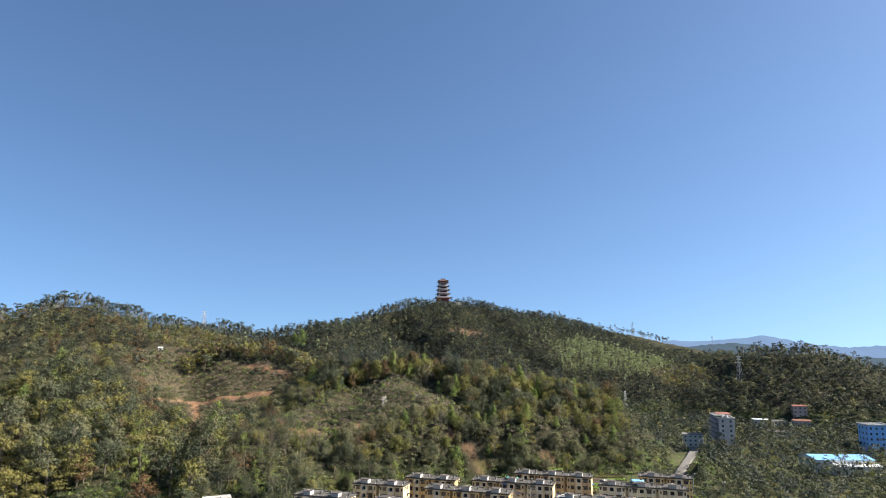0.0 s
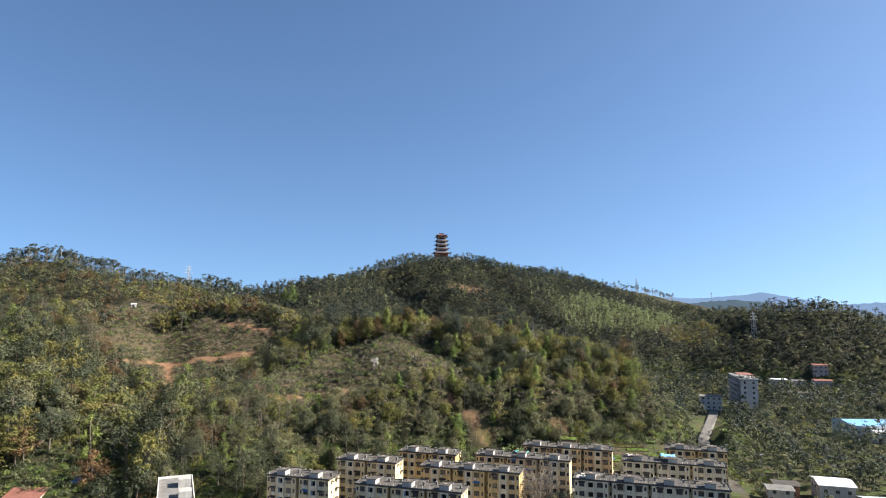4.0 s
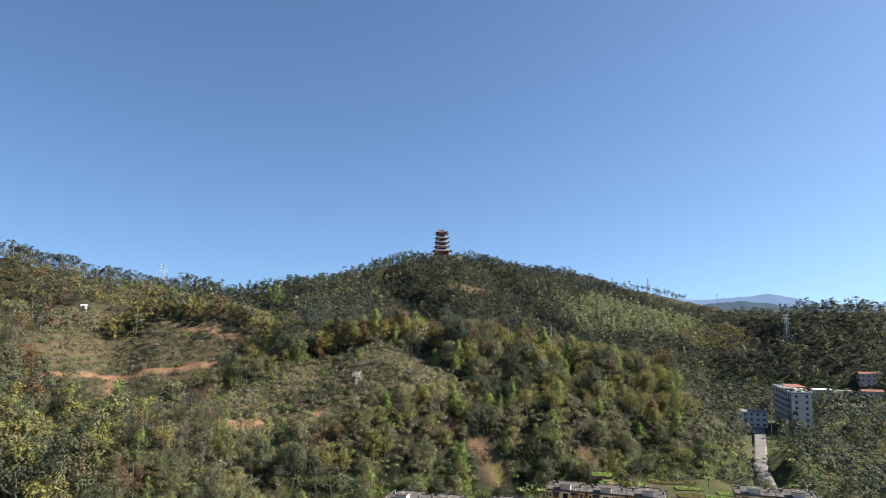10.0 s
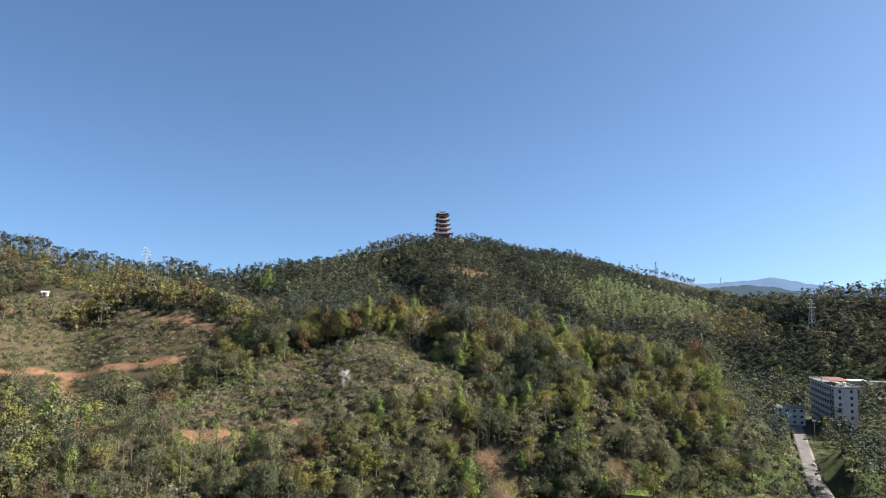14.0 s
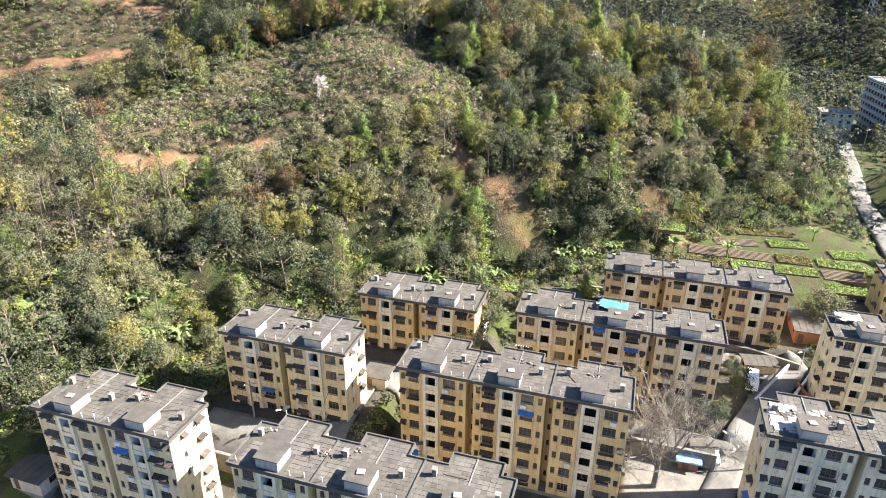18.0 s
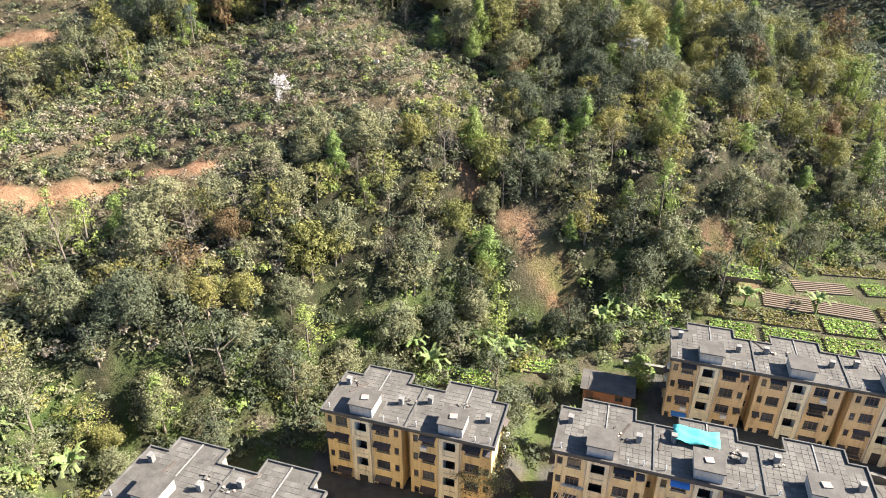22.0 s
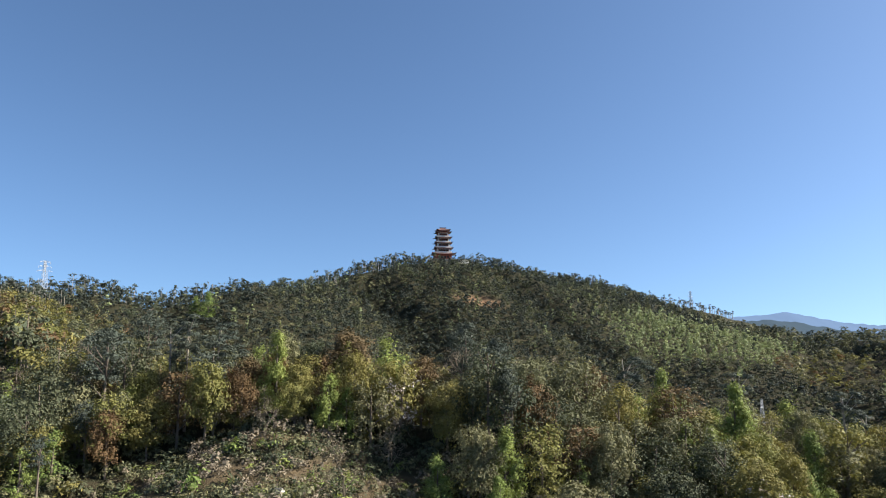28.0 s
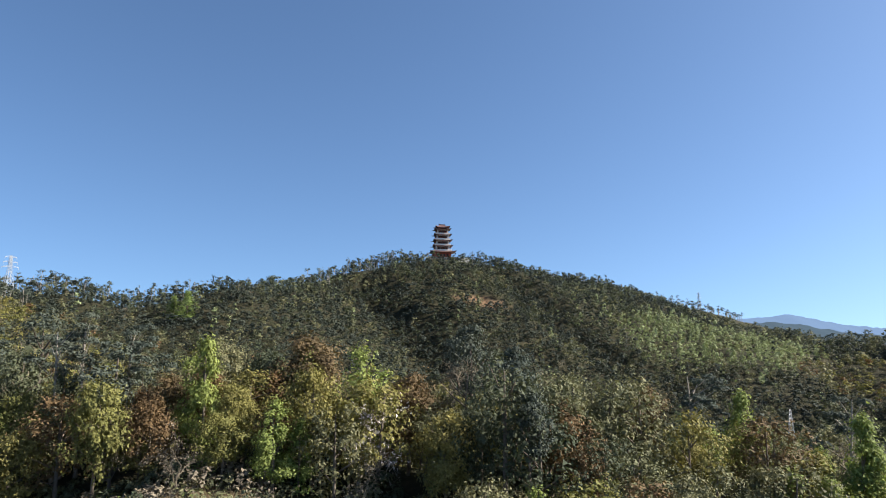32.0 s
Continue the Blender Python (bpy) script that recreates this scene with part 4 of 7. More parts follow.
def window_frame(w, h, bars):
    """A window frame in one piece: rails, stiles, mullions and a transom round the lights."""
    bm = bmesh.new()
    t, tr, holes = 0.07, h * 0.70, []
    pane = (w - t) / bars
    for k in range(bars):
        for lo, hi in ((t, tr), (tr + 0.05, h - t)):
            holes.append((k * pane + t, lo, (k + 1) * pane, hi))
    panel(bm, (-w / 2, 0, 0), (1, 0, 0), (0, -1, 0), w, h, holes, 0.067)
    bmesh.ops.remove_doubles(bm, verts=bm.verts[:], dist=0.001)
    return bm


def awning(w):
    bm = bmesh.new()
    vs = [bm.verts.new(p) for p in ((-w / 2, 0, 0), (w / 2, 0, 0), (w / 2, -0.75, -0.32), (-w / 2, -0.75, -0.32),
                                    (-w / 2, 0, 0.05), (w / 2, 0, 0.05), (w / 2, -0.77, -0.27), (-w / 2, -0.77, -0.27))]
    for f in ((3, 2, 1, 0), (4, 5, 6, 7), (0, 1, 5, 4), (1, 2, 6, 5), (2, 3, 7, 6), (3, 0, 4, 7)):
        bm.faces.new([vs[i] for i in f])
    for s in (-w / 2 + 0.06, w / 2 - 0.09):
        add_box(bm, s, -0.72, -0.36, s + 0.03, -0.01, -0.33)
    return bm


def cage(w, h):
    """A cage of bars in front of a window, with a floor for pots."""
    bm = bmesh.new()
    d, t = 0.55, 0.03
    add_box(bm, -w / 2, -d, -0.05, w / 2, -0.01, 0.0)
    for z in (h * 0.33, h * 0.66, h):
        add_box(bm, -w / 2, -d, z, w / 2, -d + t, z + t)
        for s in (-w / 2, w / 2 - t):
            add_box(bm, s, -d + t, z, s + t, -0.01, z + t)
    k = int(w / 0.16)
    for i in range(k + 1):
        x = -w / 2 + i * (w - t) / k
        add_box(bm, x, -d + 0.002, 0.0, x + t * 0.8, -d + t - 0.002, h)
    return bm


def air_conditioner():
    bm = bmesh.new()
    add_box(bm, -0.40, -0.36, 0, 0.40, -0.06, 0.56)
    bmesh.ops.bevel(bm, geom=bm.edges[:], offset=0.02, segments=1, affect='EDGES')
    r = bmesh.ops.create_circle(bm, cap_ends=True, segments=12, radius=0.21, matrix=pose(-0.1, -0.364, 0.28, 90, 0, 0))
    for s in (-0.3, 0.25):
        add_box(bm, s, -0.40, -0.05, s + 0.05, 0.0, -0.005)
    return bm


def stair_head(w, d, h):
    bm = bmesh.new()
    add_box(bm, 0, 0, 0, w, d, h)
    n = len(bm.faces)
    add_box(bm, -0.18, -0.18, h, w + 0.18, d + 0.18, h + 0.14)
    bm.faces.ensure_lookup_table()
    for f in bm.faces[n:]:
        f.material_index = 1
    return bm


def chimney(w, h):
    bm = bmesh.new()
    add_box(bm, -w / 2, -w / 2, 0, w / 2, w / 2, h)
    add_box(bm, -w / 2 - 0.07, -w / 2 - 0.07, h, w / 2 + 0.07, w / 2 + 0.07, h + 0.08)
    for s in (-1, 1):
        add_box(bm, s * w * 0.22 - 0.06, -w / 2 - 0.004, h * 0.55, s * w * 0.22 + 0.06, -w / 2 + 0.1, h * 0.9)
    return bm


def pipe(r, h):
    bm = bmesh.new()
    bmesh.ops.create_cone(bm, cap_ends=True, segments=8, radius1=r, radius2=r, depth=h, matrix=Matrix.Translation((0, 0, h / 2)))
    return bm


def loggia(w, h, d):
    """An open balcony niche: floor and back coloured dark for its shade, pale sides, soffit, and a solid balustrade."""
    bm = bmesh.new()
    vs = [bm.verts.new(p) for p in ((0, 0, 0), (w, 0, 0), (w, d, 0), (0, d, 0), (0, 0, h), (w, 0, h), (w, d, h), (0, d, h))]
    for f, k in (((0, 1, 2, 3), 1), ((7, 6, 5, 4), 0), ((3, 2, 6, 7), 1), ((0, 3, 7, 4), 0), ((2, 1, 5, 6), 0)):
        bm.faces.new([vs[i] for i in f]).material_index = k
    n = len(bm.faces)
    add_box(bm, 0.002, 0.0, 0.002, w - 0.002, 0.09, 0.80)
    bm.faces.ensure_lookup_table()
    for f in bm.faces[n:]:
        f.material_index = 2
    return bm


# a near-black slab set in the doorway as its shade
def doorway_shade(w, h):
    bm = bmesh.new()
    add_box(bm, 0, 0, 0, w, 0.05, h)
    return bm


def roof_outline(L, stairs):
    """The notched roof outline: each stairwell bay stands out at the back."""
    pts = [(0, 0), (L, 0), (L, DEEP - 1.2)]
    for k in reversed(range(stairs)):
        x = k * UNIT
        pts += [(x + 8.9, DEEP - 1.2), (x + 8.9, DEEP + 0.9), (x + 2.4, DEEP + 0.9), (x + 2.4, DEEP - 1.2)]
    pts += [(0, DEEP - 1.2)]
    return pts


def prism(bm, pts, z0, z1):
    lo, hi = [bm.verts.new((x, y, z0)) for x, y in pts], [bm.verts.new((x, y, z1)) for x, y in pts]
    bm.faces.new(lo[::-1])
    bm.faces.new(hi)
    for i in range(len(pts)):
        j = (i + 1) % len(pts)
        bm.faces.new((lo[i], lo[j], hi[j], hi[i]))
    return bm


def inset(pts, d):
    """The outline moved inwards by d (right angles only)."""
    out, n = [], len(pts)
    for i in range(n):
        a, b, c = Vector(pts[i - 1]), Vector(pts[i]), Vector(pts[(i + 1) % n])
        e, f = (b - a).normalized(), (c - b).normalized()
        m = Vector((-e.y, e.x)) + Vector((-f.y, f.x))
        out.append((b.x + m.x * d, b.y + m.y * d))
    return out


def kerb_ring(pts, wide, z0, z1):
    """A low wall that follows an outline."""
    bm, inner = bmesh.new(), inset(pts, wide)
    n = len(pts)
    vs = [[bm.verts.new((*p, z)) for p in loop] for loop, z in ((pts, z0), (pts, z1), (inner, z1), (inner, z0))]
    for i in range(n):
        j = (i + 1) % n
        for a in range(3):
            bm.faces.new((vs[a][i], vs[a][j], vs[a + 1][j], vs[a + 1][i]))
    return bm


M_HATCH = weathered("faded_pink_lid", (0.34, 0.26, 0.21), (0.17, 0.13, 0.11), 1.2, 8, 0.6)


def apartment_block(x, y, top, stairs, storeys, paint, seed):
    rng = random.Random(seed)
    words = {2: "short", 3: "long", 4: "very long"}[stairs]
    tone = {M_CREAM.name: "cream", M_BUFF.name: "buff", M_OCHRE2.name: "ochre yellow", M_PEACH.name: "faded peach"}[paint.name]
    t = tagged(new("apartment_block"), f"{words} {tone} apartment block with a flat grey roof", "building", "apartment blocks in the valley")
    H = storeys * STOREY
    t.matrix_basis = pose(x, y, top - H - 0.32, 0, 0, TURN)
    L = UNIT * stairs - 0.6
    e = 0.4
    W, back = L - 2 * e, DEEP - 1.2 - e
    # walls, bay by bay
    wins = []
    for k in range(stairs):
        x0 = k * UNIT
        wide = UNIT - 0.6 - (0.0 if k == stairs - 1 else 0.25)
        lo = e if k == 0 else x0 + 0.25
        hi = x0 + wide - (e if k == stairs - 1 else 0)
        holes = []
        for s in range(storeys):
            z = s * STOREY
            for cx, w, h, sill in ((0.95, 0.62, 1.15, 1.05), (2.55, 1.55, 1.45, 0.95), (7.95, 1.75, 1.45, 0.95), (9.75, 0.62, 1.15, 1.05)):
                a = x0 + cx - lo
                holes.append((a - w / 2, z + sill, a + w / 2, z + sill + h))
                wins.append((x0 + cx, e, z + sill, w, h, 0))
        left = [r for r in holes if r[2] < x0 + 4 - lo]
        right = [(r[0] - (x0 + 6.4 - lo), r[1], r[2] - (x0 + 6.4 - lo), r[3]) for r in holes if r[0] > x0 + 6.4 - lo]
        for o_, w_, holes_ in ((lo, x0 + 4.0 - lo, left), (x0 + 6.4, hi - x0 - 6.4, right)):
            bm = bmesh.new()
            panel(bm, (o_, e, 0), (1, 0, 0), (0, -1, 0), w_, H, holes_, 0.22)
            part("wall", bm, paint, t)
        if k < stairs - 1:      # the dark light-well between two bays
            bm = bmesh.new()
            nx = (k + 1) * UNIT + 0.25
            for o, u, n, w in (((hi, e, 0), (0, 1, 0), (1, 0, 0), 2.2), ((nx, e + 2.2, 0), (0, -1, 0), (-1, 0, 0), 2.2)):
                panel(bm, o, u, n, w, H, [], 0.1)
            panel(bm, (hi, e + 2.2, 0), (1, 0, 0), (0, -1, 0), nx - hi, H, [], 0.1)
            part("light_well", bm, paint, t, "dark recessed light-well")
            for s in range(storeys):
                placed("well_window", shared(("well",), "well_window", lambda: box(-0.2, -0.05, 0, 0.2, 0.0, 0.9), [M_DARK]), t, (hi + nx) / 2, e + 2.198, s * STOREY + 1.2)
    for o, u, n in (((e + W, e, 0), (0, 1, 0), (1, 0, 0)), ((e, e + back, 0), (0, -1, 0), (-1, 0, 0))):
        holes = []
        for s in range(storeys):
            for cy, w, h, sill in ((2.3, 0.6, 1.1, 1.1), (5.3, 1.0, 1.3, 1.0)):
                holes.append((cy - w / 2, s * STOREY + sill, cy + w / 2, s * STOREY + sill + h))
                q = Vector(o) + Vector(u) * cy
                wins.append((q.x, q.y, s * STOREY + sill, w, h, 90 if n[0] > 0 else -90))
        bm = bmesh.new()
        panel(bm, o, u, n, back, H, holes, 0.22)
        part("gable_wall", bm, paint, t)
    bm = bmesh.new()
    for k in range(stairs):      # stepped rear
        x0 = k * UNIT
        run = [(x0 + UNIT - 0.6 - (e if k == stairs - 1 else 0), back + e), (x0 + 8.5, back + e), (x0 + 8.5, DEEP + 0.5), (x0 + 2.8, DEEP + 0.5),
               (x0 + 2.8, back + e), (x0 + (e if k == 0 else -0.6), back + e)]
        for (ax, ay), (bx, by) in zip(run[:-1], run[1:]):
            d = Vector((bx - ax, by - ay, 0))
            panel(bm, (ax, ay, 0), d.normalized(), Vector((d.y, -d.x, 0)).normalized(), d.length, H, [], 0.1)
    part("rear_wall", bm, paint, t)
    part("plinth", box(e + 0.05, e + 0.05, -7.0, e + W - 0.05, e + back - 0.05, 0.0), M_CONC, t, "stained concrete plinth")
    # stair bays with open niches
    for k in range(stairs):
        x0 = k * UNIT + 4.0
        bm, holes = bmesh.new(), []
        for s in range(1, storeys):
            holes.append((0.45, s * STOREY + 0.12, 1.95, s * STOREY + 2.35))
        holes.append((0.6, 0.0, 1.8, 2.2))
        panel(bm, (x0, e - 0.25, 0), (1, 0, 0), (0, -1, 0), 2.4, H, holes, 0.12)
        for o, u, n in (((x0 + 2.4, e - 0.25, 0), (0, 1, 0), (1, 0, 0)), ((x0, e, 0), (0, -1, 0), (-1, 0, 0))):
            panel(bm, o, u, n, 0.25, H, [], 0.1)
        bay = part("stair_bay", bm, M_CREAM, t, "whitewashed stair bay")
        for s in range(1, storeys):
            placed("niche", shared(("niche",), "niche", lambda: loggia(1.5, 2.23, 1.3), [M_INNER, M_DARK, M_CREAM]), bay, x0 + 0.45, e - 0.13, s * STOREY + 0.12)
        placed("entrance", shared(("entry",), "entrance", lambda: doorway_shade(1.2, 2.2), [M_DARK]), bay, x0 + 0.6, e - 0.14, 0)
        for px_ in (x0 - 0.14, x0 + 2.56):
            placed("drainpipe", shared(("pipe", storeys), "drainpipe", lambda: pipe(0.055, H + 0.1), [M_PIPE]), t, px_, e - 0.1, 0)
    # windows with what hangs on them
    for wx, wy, wz, w, h, turn in wins:
        n = Vector((0, -1, 0)) if turn == 0 else Vector((1 if turn > 0 else -1, 0, 0))
        q = Vector((wx, wy, wz)) - n * 0.13
        fr = placed("window", shared(("frame", w, h), "window_frame", lambda: window_frame(w, h, 1 if w < 0.8 else 2 if w < 1.2 else 3), [M_FRAME]), t, q.x, q.y, q.z, turn)
        pn = placed("pane", shared(("pane", w, h), "window_pane", lambda: box(-w / 2 + 0.02, 0.03, 0.02, w / 2 - 0.02, 0.05, h - 0.02), [M_GLASS]), fr, 0, 0, 0)
        roll = rng.random()
        f = Vector((wx, wy, wz)) + n * 0.004
        if w > 1.2:
            placed("sill", shared(("sill", w), "sill", lambda: box(-w / 2 - 0.08, -0.12, -0.07, w / 2 + 0.08, 0.12, -0.002), [M_CONC]), fr, 0, -0.1, 0)
        if w > 1.2 and roll < 0.16:
            placed("window_cage", shared(("cage", w), "window_cage", lambda: cage(w + 0.3, h + 0.15), [M_BARS]), t, f.x, f.y, f.z - 0.05, turn, "rusty window cage", "stuff")
        if w > 0.9 and rng.random() < 0.55:
            blue = rng.random() < 0.07
            placed("awning", shared(("awning", w, blue), "awning", lambda: awning(w + 0.45), [M_BLUE if blue else M_AWN]), t, f.x, f.y, f.z + h + 0.12, turn,
                   "bright blue awning" if blue else "dark sheet awning")
        elif w < 0.8 and rng.random() < 0.25:
            placed("awning", shared(("awning", w), "awning", lambda: awning(w + 0.3), [M_AWN]), t, f.x, f.y, f.z + h + 0.08, turn, "dark sheet awning")
        if w > 0.9 and rng.random() < 0.20 and roll >= 0.16:
            s_ = rng.choice((-0.5, 0.4))
            placed("air_conditioner", shared(("ac",), "air_conditioner", air_conditioner, [M_AC]), t, f.x + (s_ if turn == 0 else 0), f.y + (0 if turn == 0 else s_), f.z - 0.75, turn,
                   "white air conditioner unit")
        if roll > 0.90:
            mt = rng.choice(M_CLOTH)
            placed("curtain", shared(("cloth", w, h, mt.name), "curtain", lambda: box(-w / 2 + 0.08, 0.056, 0.06, 0.05, 0.07, h - 0.08), [mt]), fr, 0, 0, 0, 0, "drawn curtain")
    # roof
    out = roof_outline(L, stairs)
    part("roof", prism(bmesh.new(), out, H, H + 0.30), M_ROOF, t, "flat concrete roof")
    part("parapet", kerb_ring(out, 0.16, H + 0.302, H + 0.52), M_COPING, t, "low blackened parapet")
    for k in range(1, stairs):
        part("party_kerb", box(k * UNIT - 0.42, 0.2, H + 0.302, k * UNIT - 0.22, DEEP - 1.4, H + 0.46), M_COPING, t)
    for k in range(stairs):
        part("party_kerb", box(k * UNIT + 5.5, 4.2, H + 0.302, k * UNIT + 5.64, DEEP + 0.7, H + 0.42), M_CONC, t)
        placed("stair_head", shared(("head",), "stair_head", lambda: stair_head(2.9, 3.0, 1.45), [M_HEAD, M_ROOF]), t, k * UNIT + 3.75, 0.55, H + 0.30, 0, "pale concrete stair head")
        for cx, cy, hh in ((1.5, 5.6, 0.95), (9.2, 4.4, 0.95)):
            placed("chimney", shared(("chim",), "chimney", lambda: chimney(0.55, 0.95), [M_CONC]), t, k * UNIT + cx + rng.uniform(-0.3, 0.3), cy + rng.uniform(-0.4, 0.4), H + 0.30)
        for cx, cy in ((0.9, 0.8), (8.2, 0.5), (9.9, 0.8)):
            placed("vent_pipe", shared(("vent",), "vent_pipe", lambda: pipe(0.06, 0.75), [M_PIPE]), t, k * UNIT + cx, cy, H + 0.30)
        if rng.random() < 0.7:
            placed("hatch", shared(("hatch",), "hatch", lambda: box(-0.45, -0.4, 0, 0.45, 0.4, 0.16), [M_HATCH]), t, k * UNIT + 5.2, 2.0, H + 1.89, 12)
    return t, H, L, stairs


ROOFS = [apartment_block(*row) for row in APARTMENTS]


def roof_clutter():
    """Broken slabs, bricks, planks and buckets left lying on the roofs."""
    for n, (t, H, L, stairs) in enumerate(ROOFS):
        rng = random.Random(310 + n)
        for k in range(stairs * 2):
            x, y = rng.uniform(1.2, L - 1.6), rng.uniform(4.4, DEEP - 2.0)
            o = tagged(new("rubble_heap"), "small heap of broken slabs and bricks on the roof", "rubble", "heaps left on the roofs")
            o.matrix_basis = t.matrix_basis @ pose(x, y, H + 0.33, 0, 0, rng.uniform(0, 360))
            for j in range(rng.randint(4, 8)):
                w = rng.choice((0.25, 0.4, 0.6))
                q = placed("piece", shared(("rub", w), "piece", lambda: box(-w / 2, -0.12, 0, w / 2, 0.12, 0.1), [M_HATCH if w < 0.3 else M_SLAB]), o, rng.gauss(0, 0.4), rng.gauss(0, 0.35), 0.02 * j)
                q.rotation_euler[2] = rng.uniform(0, 6.28)
            if k % 2 == 0:
                a = tagged(new("plank", shared(("plank",), "plank", lambda: box(-1.4, -0.1, 0, 1.4, 0.1, 0.05), [M_BARS])), "weathered plank lying on the roof", "plank", "planks on the roofs")
                a.matrix_basis = t.matrix_basis @ pose(rng.uniform(2, L - 2), rng.uniform(4.6, DEEP - 2.2), H + 0.36, 0, 0, rng.uniform(0, 180))


def slab_mesh(seed):
    r = random.Random(seed)
    bm = bmesh.new()
    d = [r.uniform(-0.012, 0.012) for _ in range(4)]
    vs = [bm.verts.new(p) for p in ((-0.33, -0.33, 0), (0.33, -0.33, 0), (0.33, 0.33, 0), (-0.33, 0.33, 0),
                                    (-0.32, -0.32, 0.035 + d[0]), (0.32, -0.32, 0.035 + d[1]), (0.32, 0.32, 0.035 + d[2]), (-0.32, 0.32, 0.035 + d[3]))]
    for f in ((4, 5, 6, 7), (0, 1, 5, 4), (1, 2, 6, 5), (2, 3, 7, 6), (3, 0, 4, 7)):
        bm.faces.new([vs[i] for i in f])
    return bm


def inside(pts, x, y):
    c = False
    for (ax, ay), (bx, by) in zip(pts, pts[1:] + pts[:1]):
        if (ay > y) != (by > y) and x < (bx - ax) * (y - ay) / (by - ay) + ax:
            c = not c
    return c


def roof_slabs():
    """Heat-insulation slabs on the roofs: a good many missing or broken."""
    for n, (t, H, L, stairs) in enumerate(ROOFS):
        rng = random.Random(90 + n)
        out = inset(roof_outline(L, stairs), 0.3)
        near = n in (2, 3, 6)
        roof = next(o for o in t.children if o.name.startswith("roof"))
        V, F, made = [], [], 0
        for i in range(int(L / 0.7)):
            for j in range(int((DEEP + 0.9) / 0.7)):
                x, y = 0.6 + i * 0.7, 0.6 + j * 0.7
                u = x % UNIT
                if not inside(out, x - 0.35, y - 0.35) or not inside(out, x + 0.35, y + 0.35) or (3.4 < u < 7.1 and y < 4.1) or rng.random() < 0.10:
                    continue
                if noise.noise((x * 0.25, y * 0.25, n * 3.7)) > 0.36:
                    continue
                if near and made < 100 and (2 < y < 7):
                    placed("slab", shared(("slab", made % 4), "slab", lambda: slab_mesh(made % 4), [M_SLAB]), roof, x, y, H + 0.302, rng.uniform(-2, 2))
                    made += 1
                    continue
                a = math.radians(rng.uniform(-2, 2))
                c, s = math.cos(a), math.sin(a)
                b = len(V)
                for px_, py_, pz_ in ((-0.33, -0.33, 0), (0.33, -0.33, 0), (0.33, 0.33, 0), (-0.33, 0.33, 0), (-0.32, -0.32, 1), (0.32, -0.32, 1), (0.32, 0.32, 1), (-0.32, 0.32, 1)):
                    V.append((x + c * px_ - s * py_, y + s * px_ + c * py_, H + 0.302 + pz_ * (0.022 + rng.uniform(-0.01, 0.012))))
                F += [tuple(b + q for q in f) for f in ((4, 5, 6, 7), (0, 1, 5, 4), (1, 2, 6, 5), (2, 3, 7, 6), (3, 0, 4, 7))]
        ob = new("slab_field", mesh_np("slab_field", np.array(V), np.array(F), [M_SLABS]))
        ob.parent = roof
        tagged(ob, "square grey roof slabs, some missing", kind="stuff")


roof_slabs()
roof_clutter()


# ---- pagoda and pylons ----
M_TILE = weathered("dark_red_glazed_tile", (0.115, 0.062, 0.052), (0.06, 0.038, 0.035), 0.6, 5, 0.5, 0.5, spec=0.4)
M_LACQ = weathered("red_lacquered_timber", (0.32, 0.075, 0.045), (0.16, 0.05, 0.035), 0.6, 5, 0.5, 0.6)
M_PLASTER = weathered("white_plaster", (0.74, 0.70, 0.62), (0.48, 0.43, 0.36), 0.4, 4, 0.4)


def eave_mesh(inner, outer, z, rise, lift, thick=0.35, n=10):
    """A square skirt roof with upturned corners."""
    bm = bmesh.new()
    rings = []
    for half, zz, lf in ((inner, z + rise, 0.0), ((inner + outer) / 2, z + rise * 0.38, lift * 0.25), (outer, z, lift), (outer, z - thick, lift), (inner, z - thick * 0.6, 0.0)):
        ring = []
        for side in range(4):
            for k in range(n):
                u = -1 + 2 * k / n
                c = abs(u) ** 3
                p = Vector((u * half, -half, zz + lf * c)) * 1.0
                p.xy = p.xy * (1 + 0.05 * c * (half / outer))
                a = side * math.pi / 2
                ring.append(bm.verts.new((p.x * math.cos(a) - p.y * math.sin(a), p.x * math.sin(a) + p.y * math.cos(a), p.z)))
        rings.append(ring)
    m = 4 * n
    for a, b in zip(rings[:-1], rings[1:]):
        for k in range(m):
            bm.faces.new((a[k], b[k], b[(k + 1) % m], a[(k + 1) % m]))
    return bm


